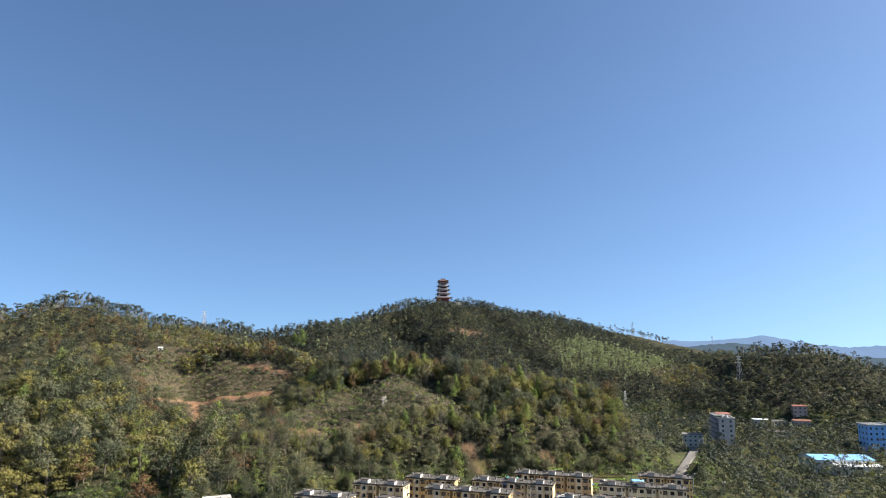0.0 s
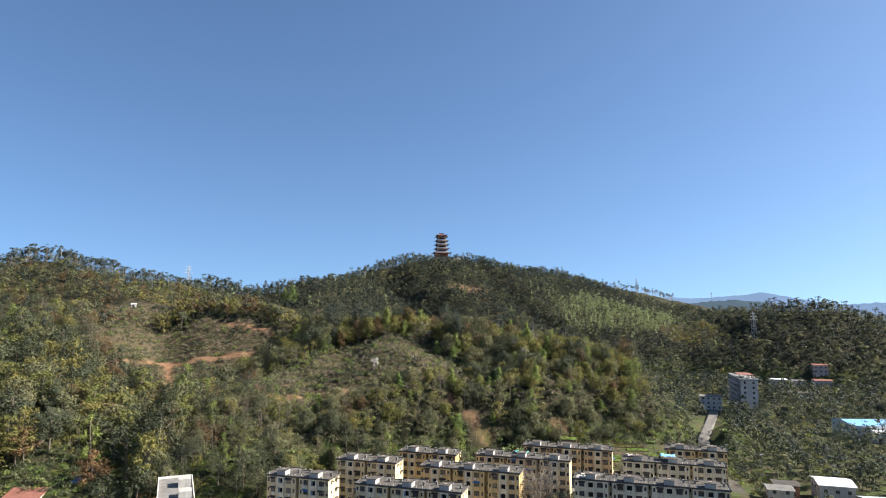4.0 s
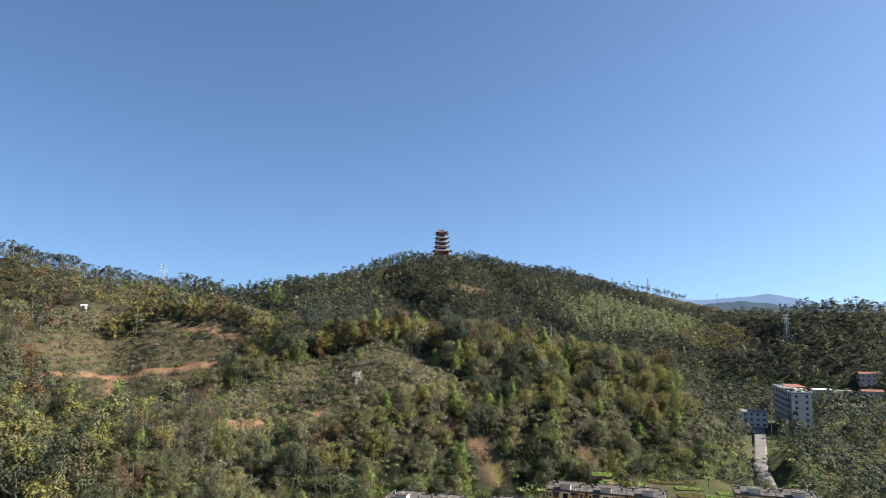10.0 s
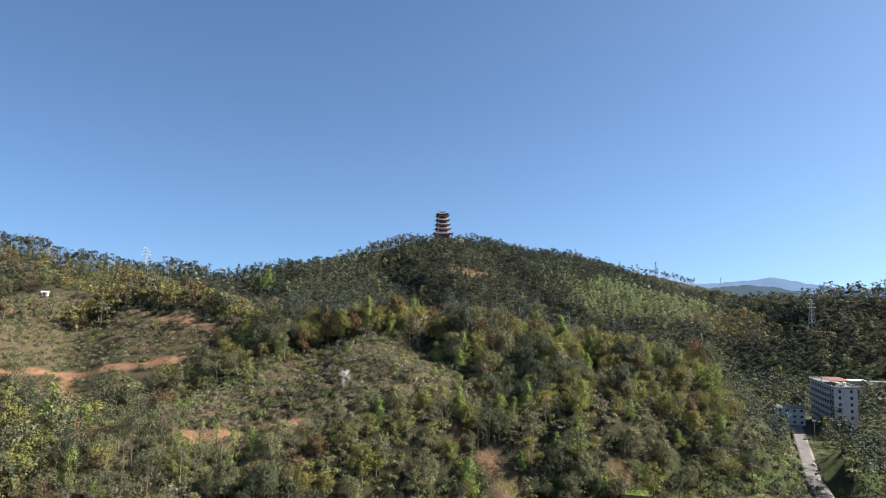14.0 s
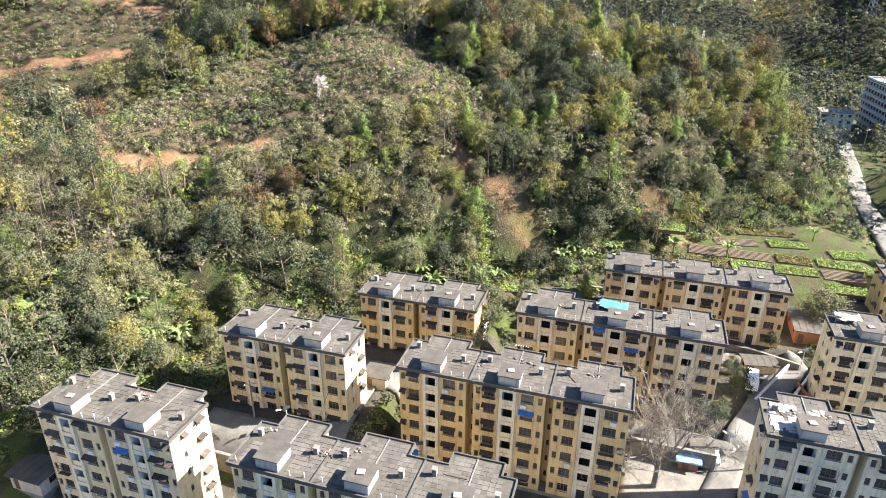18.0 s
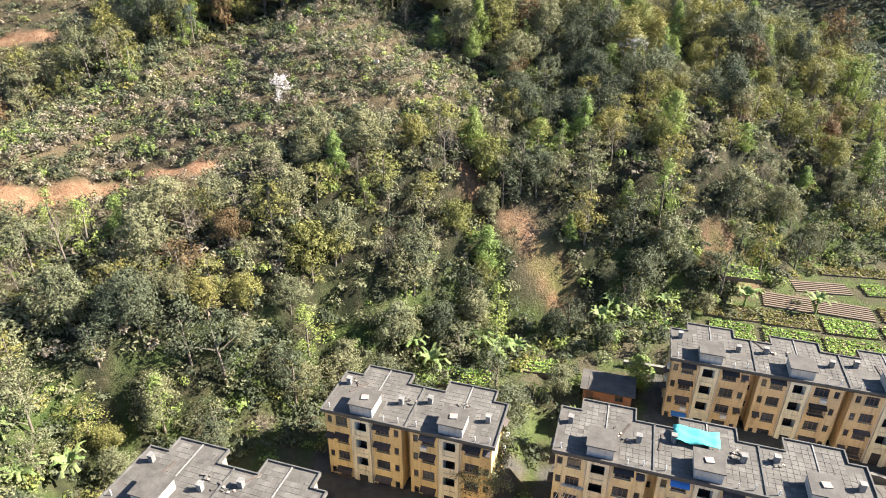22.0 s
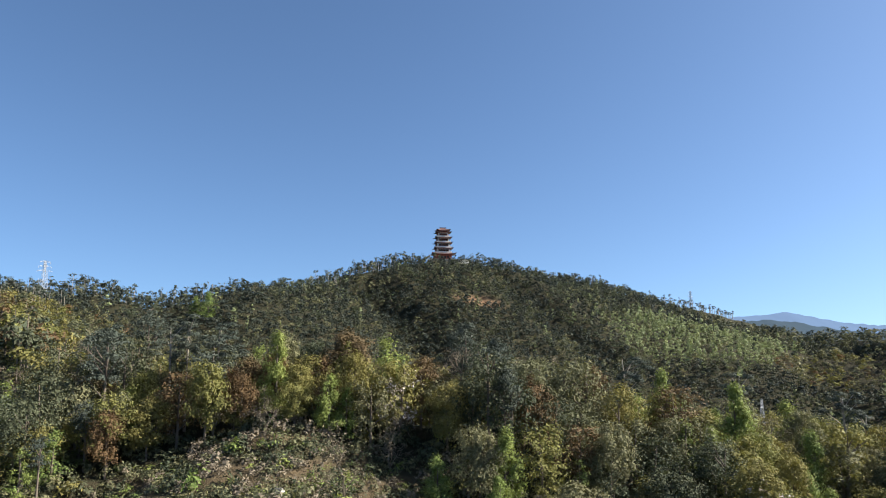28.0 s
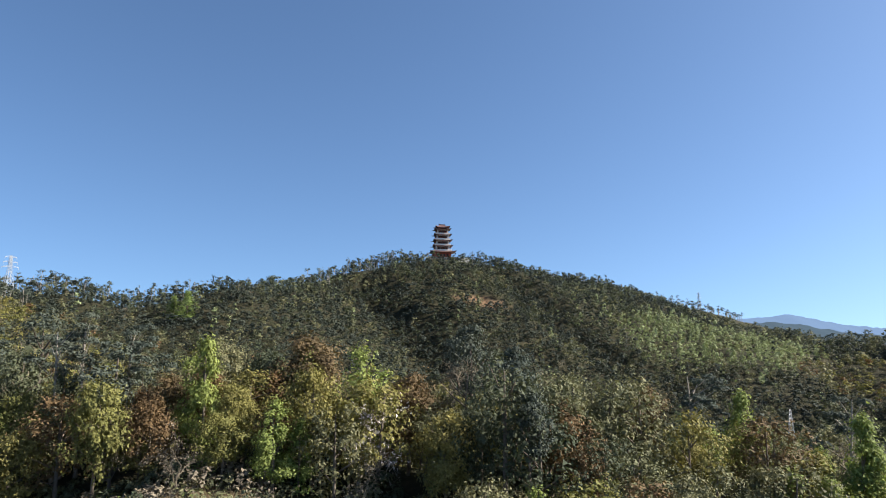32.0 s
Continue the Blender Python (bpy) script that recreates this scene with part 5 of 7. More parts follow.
def pagoda():
    t = tagged(new("pagoda"), "tall tiered pagoda with dark red upturned eaves on the hilltop", "pagoda")
    t.matrix_basis = pose(1, 948, 138, 0, 0, 8)
    part("terrace", box(-15, -15, -6, 15, 15, 0.6), M_CONC, t, "pale stone terrace")
    part("stair", box(12, -14, -5, 26, -6, 0.2), M_PLASTER, t, "whitewashed terrace wall")
    z, half = 0.6, 8.6
    for k in range(5):
        h = 6.0 if k == 0 else 5.2
        w = part("storey", box(-half, -half, z, half, half, z + h), M_PLASTER if k else M_LACQ, t, "plastered storey" if k else "red ground storey")
        for s in range(4):
            a = s * 90
            for u in (-0.72, -0.36, 0.0, 0.36, 0.72):
                o = new("column", shared(("pagcol", h), "column", lambda: box(-0.3, -0.3, 0, 0.3, 0.15, h), [M_LACQ]))
                o.parent = w
                o.matrix_basis = pose(0, 0, 0, 0, 0, a) @ pose(u * half, -half - 0.05, z)
            for u in (-0.54, -0.18, 0.18, 0.54):
                o = new("window", shared(("pagwin", k == 0), "window", lambda: box(-0.85, -0.06, 0, 0.85, 0.05, 2.6), [M_DARK]))
                o.parent = w
                o.matrix_basis = pose(0, 0, 0, 0, 0, a) @ pose(u * half, -half - 0.01, z + 1.2)
            if k:
                o = new("balustrade", shared(("pagrail", half), "balustrade", lambda: box(-half - 1.6, -0.12, 0, half + 1.6, 0.12, 1.5), [M_PLASTER]))
                o.parent = w
                o.matrix_basis = pose(0, 0, 0, 0, 0, a) @ pose(0, -half - 1.6, z + 0.05)
        z += h
        wide = 12.6 if k == 0 else half + 2.7
        part("eave", eave_mesh(half * 0.9, wide, z - 0.4, 1.9 if k == 0 else 1.3, 1.5), M_TILE, t, "upturned tiled eave")
        z += 0.9 if k == 0 else 0.5
        half -= 0.55 if k else 1.5
    part("lantern", box(-half + 1, -half + 1, z, half - 1, half - 1, z + 1.6), M_LACQ, t)
    bm = eave_mesh(1.2, half + 2.4, z + 1.4, 3.4, 1.6)
    part("top_roof", bm, M_TILE, t, "steep hipped top roof")
    part("ridge", box(-3.2, -0.35, z + 4.5, 3.2, 0.35, z + 5.4), M_TILE, t)
    for s in (-3.2, 2.7):
        part("finial", box(s, -0.25, z + 5.4, s + 0.5, 0.25, z + 6.3), M_TILE, t)


pagoda()


def beam(bm, a, b, r):
    """A square bar from a to b."""
    a, b = Vector(a), Vector(b)
    d = (b - a).normalized()
    u = d.cross(Vector((0.31, 0.17, 0.93)) if abs(d.z) < 0.9 else Vector((1, 0.2, 0))).normalized() * r
    v = d.cross(u).normalized() * r
    lo = [bm.verts.new(a + p) for p in (u, v, -u, -v)]
    hi = [bm.verts.new(b + p) for p in (u, v, -u, -v)]
    for i in range(4):
        bm.faces.new((lo[i], lo[(i + 1) % 4], hi[(i + 1) % 4], hi[i]))
    bm.faces.new(lo[::-1])
    bm.faces.new(hi)


def pylon():
    t = tagged(new("pylon"), "grey steel lattice pylon rising above the trees", "pylon", "pylons on the ridges")
    H, b0, b1 = 27.0, 2.6, 0.5

    def w(z):
        return b0 + (b1 - b0) * min(z / (H * 0.8), 1)
    for sx, sy in ((-1, -1), (1, -1), (1, 1), (-1, 1)):
        bm = bmesh.new()
        beam(bm, (sx * w(0), sy * w(0), -1), (sx * b1, sy * b1, H), 0.14)
        part("leg", bm, M_STEEL, t)
    zs = [0, 4.5, 8.5, 12, 15, 17.6, 19.8, 21.8, 23.6, 25.4, 27]
    for side in range(4):
        bm = bmesh.new()
        c = [(-1, -1), (1, -1), (1, 1), (-1, 1)]
        p, q = c[side], c[(side + 1) % 4]
        for z0, z1 in zip(zs[:-1], zs[1:]):
            beam(bm, (p[0] * w(z0), p[1] * w(z0), z0), (q[0] * w(z1), q[1] * w(z1), z1), 0.08)
            beam(bm, (q[0] * w(z0), q[1] * w(z0), z0), (p[0] * w(z1), p[1] * w(z1), z1), 0.08)
        part("bracing", bm, M_STEEL, t)
    for z, r in ((19.8, 5.2), (23.0, 4.4), (26.2, 3.6)):
        bm = bmesh.new()
        for s in (-1, 1):
            beam(bm, (0, -0.4, z), (s * r, 0, z), 0.11)
            beam(bm, (0, 0.4, z), (s * r, 0, z), 0.11)
            beam(bm, (0, 0, z + 1.2), (s * r, 0, z), 0.09)
            beam(bm, (s * r, 0, z), (s * r, 0, z - 1.4), 0.10)
        part("crossarm", bm, M_STEEL, t)
    return t


_p = pylon()
for n, (x, y, turn, s) in enumerate(((298, 650, 20, 0.95), (-257, 684, 60, 0.9), (341, 1134, 30, 0.95), (178, 640, 50, 0.62), (1460, 3380, 0, 1.6))):
    z = float(land(x, y)) if y < 2000 else 96
    m = pose(x, y, z - 0.5, 0, 0, turn) @ Matrix.Scale(s, 4)
    if n == 0:
        _p.matrix_basis = m
    else:
        copy_thing(_p, Matrix()).matrix_basis = m


# ---- distance ----
def far_range(name, label, y, xs, zs, colour, glow):
    """A far range of hills, a solid ridge; its blue haze is painted as colour and glow."""
    m, nt, b = mat(name, 1.0, 0.0)
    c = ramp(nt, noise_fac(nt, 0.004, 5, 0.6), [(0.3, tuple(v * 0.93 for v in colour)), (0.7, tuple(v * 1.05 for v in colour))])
    # haze put into the colour: mostly blue emission, little reflected light
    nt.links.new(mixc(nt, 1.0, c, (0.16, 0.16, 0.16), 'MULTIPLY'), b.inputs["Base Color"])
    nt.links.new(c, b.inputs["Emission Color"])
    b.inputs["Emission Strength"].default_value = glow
    x = np.linspace(xs[0], xs[-1], 160)
    top = np.interp(x, xs, zs) + 2.5 * waves(x, 0 * x, 90, 61) + 1.2 * waves(x, 0 * x, 34, 62)
    rows = [(-420, 0.0), (-260, 0.35), (-120, 0.72), (0, 1.0), (160, 0.6), (420, 0.0)]
    V = np.concatenate([np.stack([x, y + d + 0 * x, -5 + (top + 5) * f], 1) for d, f in rows])
    i = (np.arange(len(rows) - 1)[:, None] * 160 + np.arange(159)[None]).ravel()
    me = mesh_np(name, V, np.stack([i, i + 1, i + 161, i + 160], 1), [m], smooth_faces=True)
    tagged(new(name, me), label, "mountain range", kind="structure")


far_range("backdrop", "far mountain range, its haze painted as blue glow", 3500, [300, 900, 1150, 1292, 1380, 1480, 1605, 1700, 1790, 1860, 1950, 2080, 2260, 2470, 2700, 3300],
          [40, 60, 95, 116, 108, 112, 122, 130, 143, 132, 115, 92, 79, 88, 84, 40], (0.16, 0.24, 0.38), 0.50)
far_range("backdrop_2", "nearer wooded range, its haze painted as blue-green glow", 2300, [500, 800, 950, 1050, 1150, 1280, 1500, 1900], [30, 62, 84, 90, 84, 62, 45, 20], (0.09, 0.13, 0.17), 0.42)

# ---- streets, yards and gardens between the blocks ----
def drape(name, label, mid, width, lift, material, kind="structure", category="road", step=1.0):
    """A strip of paving laid over the ground along a line."""
    pts = [Vector(p) for p in mid]
    path = []
    for a, b in zip(pts[:-1], pts[1:]):
        n = max(1, int((b - a).length / step))
        path += [a + (b - a) * (k / n) for k in range(n)]
    path.append(pts[-1])
    V, F, rows = [], [], max(5, int(width / 1.0) + 1)
    for k, p in enumerate(path):
        d = (path[min(k + 1, len(path) - 1)] - path[max(k - 1, 0)]).normalized()
        side = Vector((-d.y, d.x))
        for j in range(rows):
            q = p + side * width * (j / (rows - 1) - 0.5)
            V.append((*q, float(land(*q)) + lift + 0.06))
    n = len(path)
    for k in range(n - 1):
        for j in range(rows - 1):
            a = k * rows + j
            F.append((a, a + rows, a + rows + 1, a + 1))
    ob = new(name, mesh_np(name, np.array(V), np.array(F)[:, ::-1], [material], smooth_faces=True))
    mod = ob.modifiers.new("thick", 'SOLIDIFY')
    mod.thickness = 0.5
    mod.offset = -1
    return tagged(ob, label, category, kind=kind)


drape("road", "pale worn concrete road along the foot of the hill", [(88, 272), (96, 292), (110, 325), (126, 365), (150, 412), (172, 456)], 5.6, 0.12, M_PAVE)
drape("road", "concrete lane behind the front blocks", [(30, 243), (40, 256), (47, 264), (58, 274)], 4.5, 0.25, M_ROAD)
drape("road", "concrete lane in front of the middle block", [(-18, 247), (25, 233)], 7.0, 0.06, M_ROAD)
drape("road", "narrow alley beside the retaining wall", [(-27, 246), (-19.5, 270)], 3.6, 0.10, M_PAVE)
drape("pavement", "sunlit concrete yard", [(22, 238), (29, 258)], 13.0, 0.10, M_PAVE, category="pavement")
drape("pavement", "grey concrete yard before the west block", [(-46, 257), (-20, 248.5)], 8.0, 0.08, M_ROAD, category="pavement")
drape("pavement", "grey concrete yard of the upper rows", [(-27, 272), (38, 251.5)], 6.5, 0.10, M_ROAD, category="pavement")
drape("pavement", "concrete yard before the top block", [(22, 282), (53, 272.2)], 5.5, 0.12, M_PAVE, category="pavement")
drape("pavement", "dark yard before the front row", [(-70, 240), (-30, 227), (0, 217)], 9.0, 0.06, M_ROAD, category="pavement")
drape("pavement", "yard between the east blocks", [(44, 262), (66, 255), (86, 249)], 9.0, 0.10, M_ROAD, category="pavement")


def wall_run(name, label, pts, thick, height, material, below=2.0):
    """A free-standing or retaining wall along a line, with a coping."""
    bm = bmesh.new()
    for (ax, ay, az), (bx, by, bz) in zip(pts[:-1], pts[1:]):
        a, b = Vector((ax, ay, 0)), Vector((bx, by, 0))
        d = (b - a).normalized()
        s = Vector((-d.y, d.x, 0)) * thick / 2
        for off, z0, z1 in ((1.0, -below, height), (1.3, height, height + 0.1)):
            vs = [bm.verts.new(Vector((p.x, p.y, g + z)) + s * off * k) for z in (z0, z1) for p, g, k in ((a, az, -1), (b, bz, -1), (b, bz, 1), (a, az, 1))]
            for f in ((3, 2, 1, 0), (4, 5, 6, 7), (0, 1, 5, 4), (1, 2, 6, 5), (2, 3, 7, 6), (3, 0, 4, 7)):
                bm.faces.new([vs[i] for i in f])
    me = bpy.data.meshes.new(name)
    bm.to_mesh(me)
    bm.free()
    me.materials.append(material)
    return tagged(new(name, me), label, "wall", kind="structure")


M_RUBBLE = weathered("mossy_rubble_wall", (0.20, 0.185, 0.155), (0.08, 0.085, 0.06), 0.9, 3, 0.8)
wall_run("wall_alley", "dark rubble retaining wall beside the alley", [(-23.6, 243.5, 3.9), (-16.6, 265.0, 3.9)], 0.5, 0.5, M_RUBBLE, 4.2)
wall_run("wall_court", "low concrete wall along the west yard", [(-53, 255.2, 3.9), (-25, 246.0, 3.9)], 0.4, 0.6, M_CONC, 4.2)
wall_run("wall_upper", "concrete retaining wall under the top block", [(35, 281.2, 6.2), (50, 276.4, 6.0), (57.5, 272.6, 5.0)], 0.4, 0.4, M_PAVE, 3.5)
wall_run("wall_ramp_west", "whitewashed ramp wall", [(46.0, 264.6, 3.0), (56.8, 273.9, 4.4)], 0.3, 0.9, M_PIPE, 2.0)
wall_run("wall_ramp_east", "whitewashed ramp wall", [(51.0, 263.4, 3.0), (60.6, 272.6, 4.4)], 0.3, 0.9, M_PIPE, 2.0)
wall_run("wall_yard", "concrete garden wall with a pale coping", [(33.5, 256.5, 0.8), (37.0, 256.0, 1.2), (45.0, 262.5, 2.6)], 0.3, 1.1, M_CONC, 1.5)
wall_run("wall_brick", "red brick garden wall", [(55.0, 268.5, 3.2), (55.5, 259.5, 2.4), (57.5, 253.5, 1.8)], 0.25, 1.6, M_BRICK, 1.5)
wall_run("wall_garden", "low stone wall of the gardens", [(22, 299, 7.2), (50, 291, 7.2), (72, 284.5, 6.8)], 0.4, 0.9, M_RUBBLE, 2.0)
wall_run("wall_middle", "stained retaining wall behind the middle block", [(-15, 267.2, 3.6), (4, 261.0, 3.6), (34, 251.2, 3.2)], 0.4, 0.5, M_CONC, 3.5)


def low_house(x, y, w, d, h, turn, wall, roof, label, pitch=0.6, base=None, storeys=1, windows=True):
    """A small house or shed: walls with openings, a pitched sheet or flat roof, a door."""
    z = float(land(x, y)) if base is None else base
    t = tagged(new("house" if storeys > 1 else "shed"), label, "house" if storeys > 1 else "shed")
    t.matrix_basis = pose(x, y, z, 0, 0, turn)
    bm = bmesh.new()
    H = h
    holes = {}
    for side, run in ((0, w), (1, d), (2, w), (3, d)):
        holes[side] = []
        if windows:
            for s in range(storeys):
                n = max(1, int(run / 3.2))
                for k in range(n):
                    if side == 0 and s == 0 and k == 0:
                        continue
                    c = run * (k + 0.5) / n
                    holes[side].append((c - 0.6, s * h / storeys + 1.0, c + 0.6, s * h / storeys + 2.15))
    holes[0].append((0.5, 0.0, 1.5, 2.05))
    for side, (o, u, n, run) in enumerate((((0, 0, 0), (1, 0, 0), (0, -1, 0), w), ((w, 0, 0), (0, 1, 0), (1, 0, 0), d), ((w, d, 0), (-1, 0, 0), (0, 1, 0), w), ((0, d, 0), (0, -1, 0), (-1, 0, 0), d))):
        panel(bm, o, u, n, run, H, holes[side], 0.18)
        for a0, b0, a1, b1 in holes[side]:
            c = Vector(o) + Vector(u) * (a0 + a1) / 2 - Vector(n) * 0.10
            if b0 > 0:
                fr = placed("window", shared(("frame", 1.2, 1.15), "window_frame", lambda: window_frame(1.2, 1.15, 2), [M_FRAME]), t, c.x, c.y, b0, (0, 90, 180, -90)[side])
                placed("pane", shared(("pane", 1.2, 1.15), "window_pane", lambda: box(-0.58, 0.03, 0.02, 0.58, 0.05, 1.13), [M_GLASS]), fr, 0, 0, 0)
            else:
                placed("door", shared(("ldoor",), "door", lambda: box(-0.5, 0, 0, 0.5, 0.06, 2.05), [M_FRAME]), t, c.x, c.y, 0, 0)
    part("wall", bm, wall, t)
    part("plinth", box(0.05, 0.05, -3.0, w - 0.05, d - 0.05, -0.002), M_CONC, t)
    e = 0.45
    bm = bmesh.new()
    ys = [(-e, H - 0.05), (d / 2, H + pitch), (d + e, H - 0.05)]
    lo = [[bm.verts.new((xx, yy, zz)) for yy, zz in ys] for xx in (-e, w + e)]
    hi = [[bm.verts.new((xx, yy, zz + 0.14)) for yy, zz in ys] for xx in (-e, w + e)]
    for k in range(2):
        bm.faces.new((hi[0][k], hi[1][k], hi[1][k + 1], hi[0][k + 1]))
        bm.faces.new((lo[0][k + 1], lo[1][k + 1], lo[1][k], lo[0][k]))
        for a in (0, 1):
            bm.faces.new((lo[a][k], lo[a][k + 1], hi[a][k + 1], hi[a][k]))
    for k in (0, 2):
        bm.faces.new((lo[0][k], lo[1][k], hi[1][k], hi[0][k]))
    bmesh.ops.recalc_face_normals(bm, faces=bm.faces[:])
    rf = part("roof", bm, roof, t)
    for a in (-1, 1):      # gable ends
        xx = 0.0 if a < 0 else w
        bm = bmesh.new()
        vs = [bm.verts.new((xx - a * s_, yy, zz)) for s_ in (0, 0.2) for yy, zz in ((0, H), (d, H), (d / 2, H + pitch - 0.03))]
        bm.faces.new(vs[:3])
        bm.faces.new(vs[3:][::-1])
        for i in range(3):
            bm.faces.new((vs[i], vs[(i + 1) % 3], vs[3 + (i + 1) % 3], vs[3 + i]))
        bmesh.ops.recalc_face_normals(bm, faces=bm.faces[:])
        part("gable", bm, wall, t)
    n = int((w + 2 * e) / 1.1)      # sheet joints
    for k in range(1, n):
        xx = -e + k * (w + 2 * e) / n
        bm = bmesh.new()
        for (ya, za), (yb, zb) in zip(ys[:-1], ys[1:]):
            beam(bm, (xx, ya, za + 0.15), (xx, yb, zb + 0.15), 0.035)
        part("batten", bm, roof, rf)
    return t


M_OLDWALL = weathered("grey_render", (0.46, 0.42, 0.37), (0.24, 0.21, 0.18), 0.4, 5, 0.6, streak=True)
M_PALEGREEN = weathered("pale_green_sheet", (0.50, 0.60, 0.56), (0.34, 0.40, 0.38), 0.3, 6, 0.4, 0.5, spec=0.4)
M_LTBLUE = weathered("light_blue_sheet", (0.22, 0.46, 0.80), (0.16, 0.32, 0.58), 0.3, 6, 0.4, 0.5, spec=0.4)
M_TOWER = weathered("grey_pink_render", (0.64, 0.54, 0.48), (0.40, 0.33, 0.29), 0.3, 5, 0.5, streak=True)
low_house(47.4, 272.0, 5.2, 2.8, 2.5, -8, M_PEACH, M_ROOF, "long low peach shed with a flat grey roof", 0.25)
low_house(28.6, 251.6, 2.8, 2.4, 2.3, -18, M_BRICK, M_LTBLUE, "small brick shed with a blue sheet roof", 0.3, windows=False)
low_house(31.4, 253.6, 2.8, 2.6, 2.2, -18, M_BRICK, M_ROOF, "small brick shed with a grey sheet roof", 0.3, windows=False)
low_house(-21.0, 266.6, 4.0, 3.4, 2.6, -18, M_OLDWALL, M_ROOF, "small grey outhouse beside the alley", 0.2)
low_house(59.5, 279.0, 5.0, 9.0, 2.8, -18, M_BRICK, M_ROOF, "low brick annex with a grey roof", 0.2)
low_house(65.5, 277.0, 4.6, 8.0, 2.6, -18, M_PEACH, M_CONC, "low orange-washed annex with a grey roof", 0.2)
low_house(59.0, 262.5, 3.0, 3.0, 2.3, -18, M_BRICK, M_LTBLUE, "brick lean-to with a pale blue sheet", 0.2, windows=False)
low_house(-69.5, 246.5, 5.5, 4.2, 2.6, -18, M_OLDWALL, M_ROOF, "grey garage with a flat dark roof", 0.15)
low_house(-3.2, 279.6, 3.6, 2.6, 2.4, -18, M_OLDWALL, M_METALW, "white sheet canopy shed beside the block", 0.2, windows=False)
low_house(13.5, 290.5, 7.0, 4.0, 2.6, -18, M_BRICK, M_ROOF, "dark brick outbuilding behind the block", 0.3)
# across the road to the east
low_house(123.5, 264.0, 11.0, 12.0, 7.0, -18, M_OLDWALL, M_METALW, "two-storey house with a white sheet roof", 1.0, storeys=2)
low_house(131.0, 249.5, 14.0, 9.0, 5.5, -12, M_OLDWALL, M_PALEGREEN, "long shed with a pale green sheet roof", 0.8, storeys=2)
low_house(104.5, 262.0, 8.0, 7.0, 4.5, -18, M_OLDWALL, M_CONC, "grey house with a patched sheet roof", 0.5, storeys=2)
low_house(111.5, 271.0, 8.0, 7.0, 4.5, -18, M_BRICK, M_ROOF, "grey-roofed brick house in the trees", 0.5, storeys=2)
low_house(203.0, 366.0, 32.0, 19.0, 7.0, -3, M_METALW, M_LTBLUE, "long factory shed with a light blue sheet roof", 1.6, storeys=2)
low_house(209.0, 357.0, 24.0, 8.0, 5.0, -3, M_METALW, M_METALW, "low factory annex with a white sheet roof", 0.8)
low_house(165.0, 460.5, 13.0, 10.0, 8.5, -18, M_PLASTER, M_CONC, "whitewashed three-storey house at the bend of the road", 0.3, storeys=3)
low_house(262.0, 555.0, 12.0, 8.0, 8.5, -14, M_OLDWALL, M_METALW, "pale two-storey house below the east hill", 0.5, storeys=2)
low_house(280.0, 556.0, 10.0, 7.0, 7.0, -10, M_PLASTER, M_CONC, "white two-storey house below the east hill", 0.4, storeys=2)
low_house(292.0, 546.0, 13.0, 8.0, 8.0, -14, M_OLDWALL, M_RED, "two-storey house with a red tile roof", 1.0, storeys=2)
low_house(300.0, 560.0, 11.0, 8.0, 9.5, -14, M_OLDWALL, M_RED, "tall narrow house with a red tile roof", 1.0, storeys=3)
low_house(246.0, 500.0, 16.0, 8.0, 5.5, -20, M_OLDWALL, M_ROOF, "long grey house in the trees", 0.9, storeys=2)
# at the foot of the west spur
low_house(-144.0, 244.0, 11.0, 16.0, 8.0, 0, M_CREAM, M_RED, "house with a broad rust-red sheet roof", 2.2, base=float(land(-138, 250)) - 9.0, storeys=2)
low_house(-134.5, 256.5, 8.0, 6.0, 5.0, 0, M_OLDWALL, M_BLUE, "shed with a bright blue sheet roof", 0.7, base=float(land(-130, 259)) - 6.0)


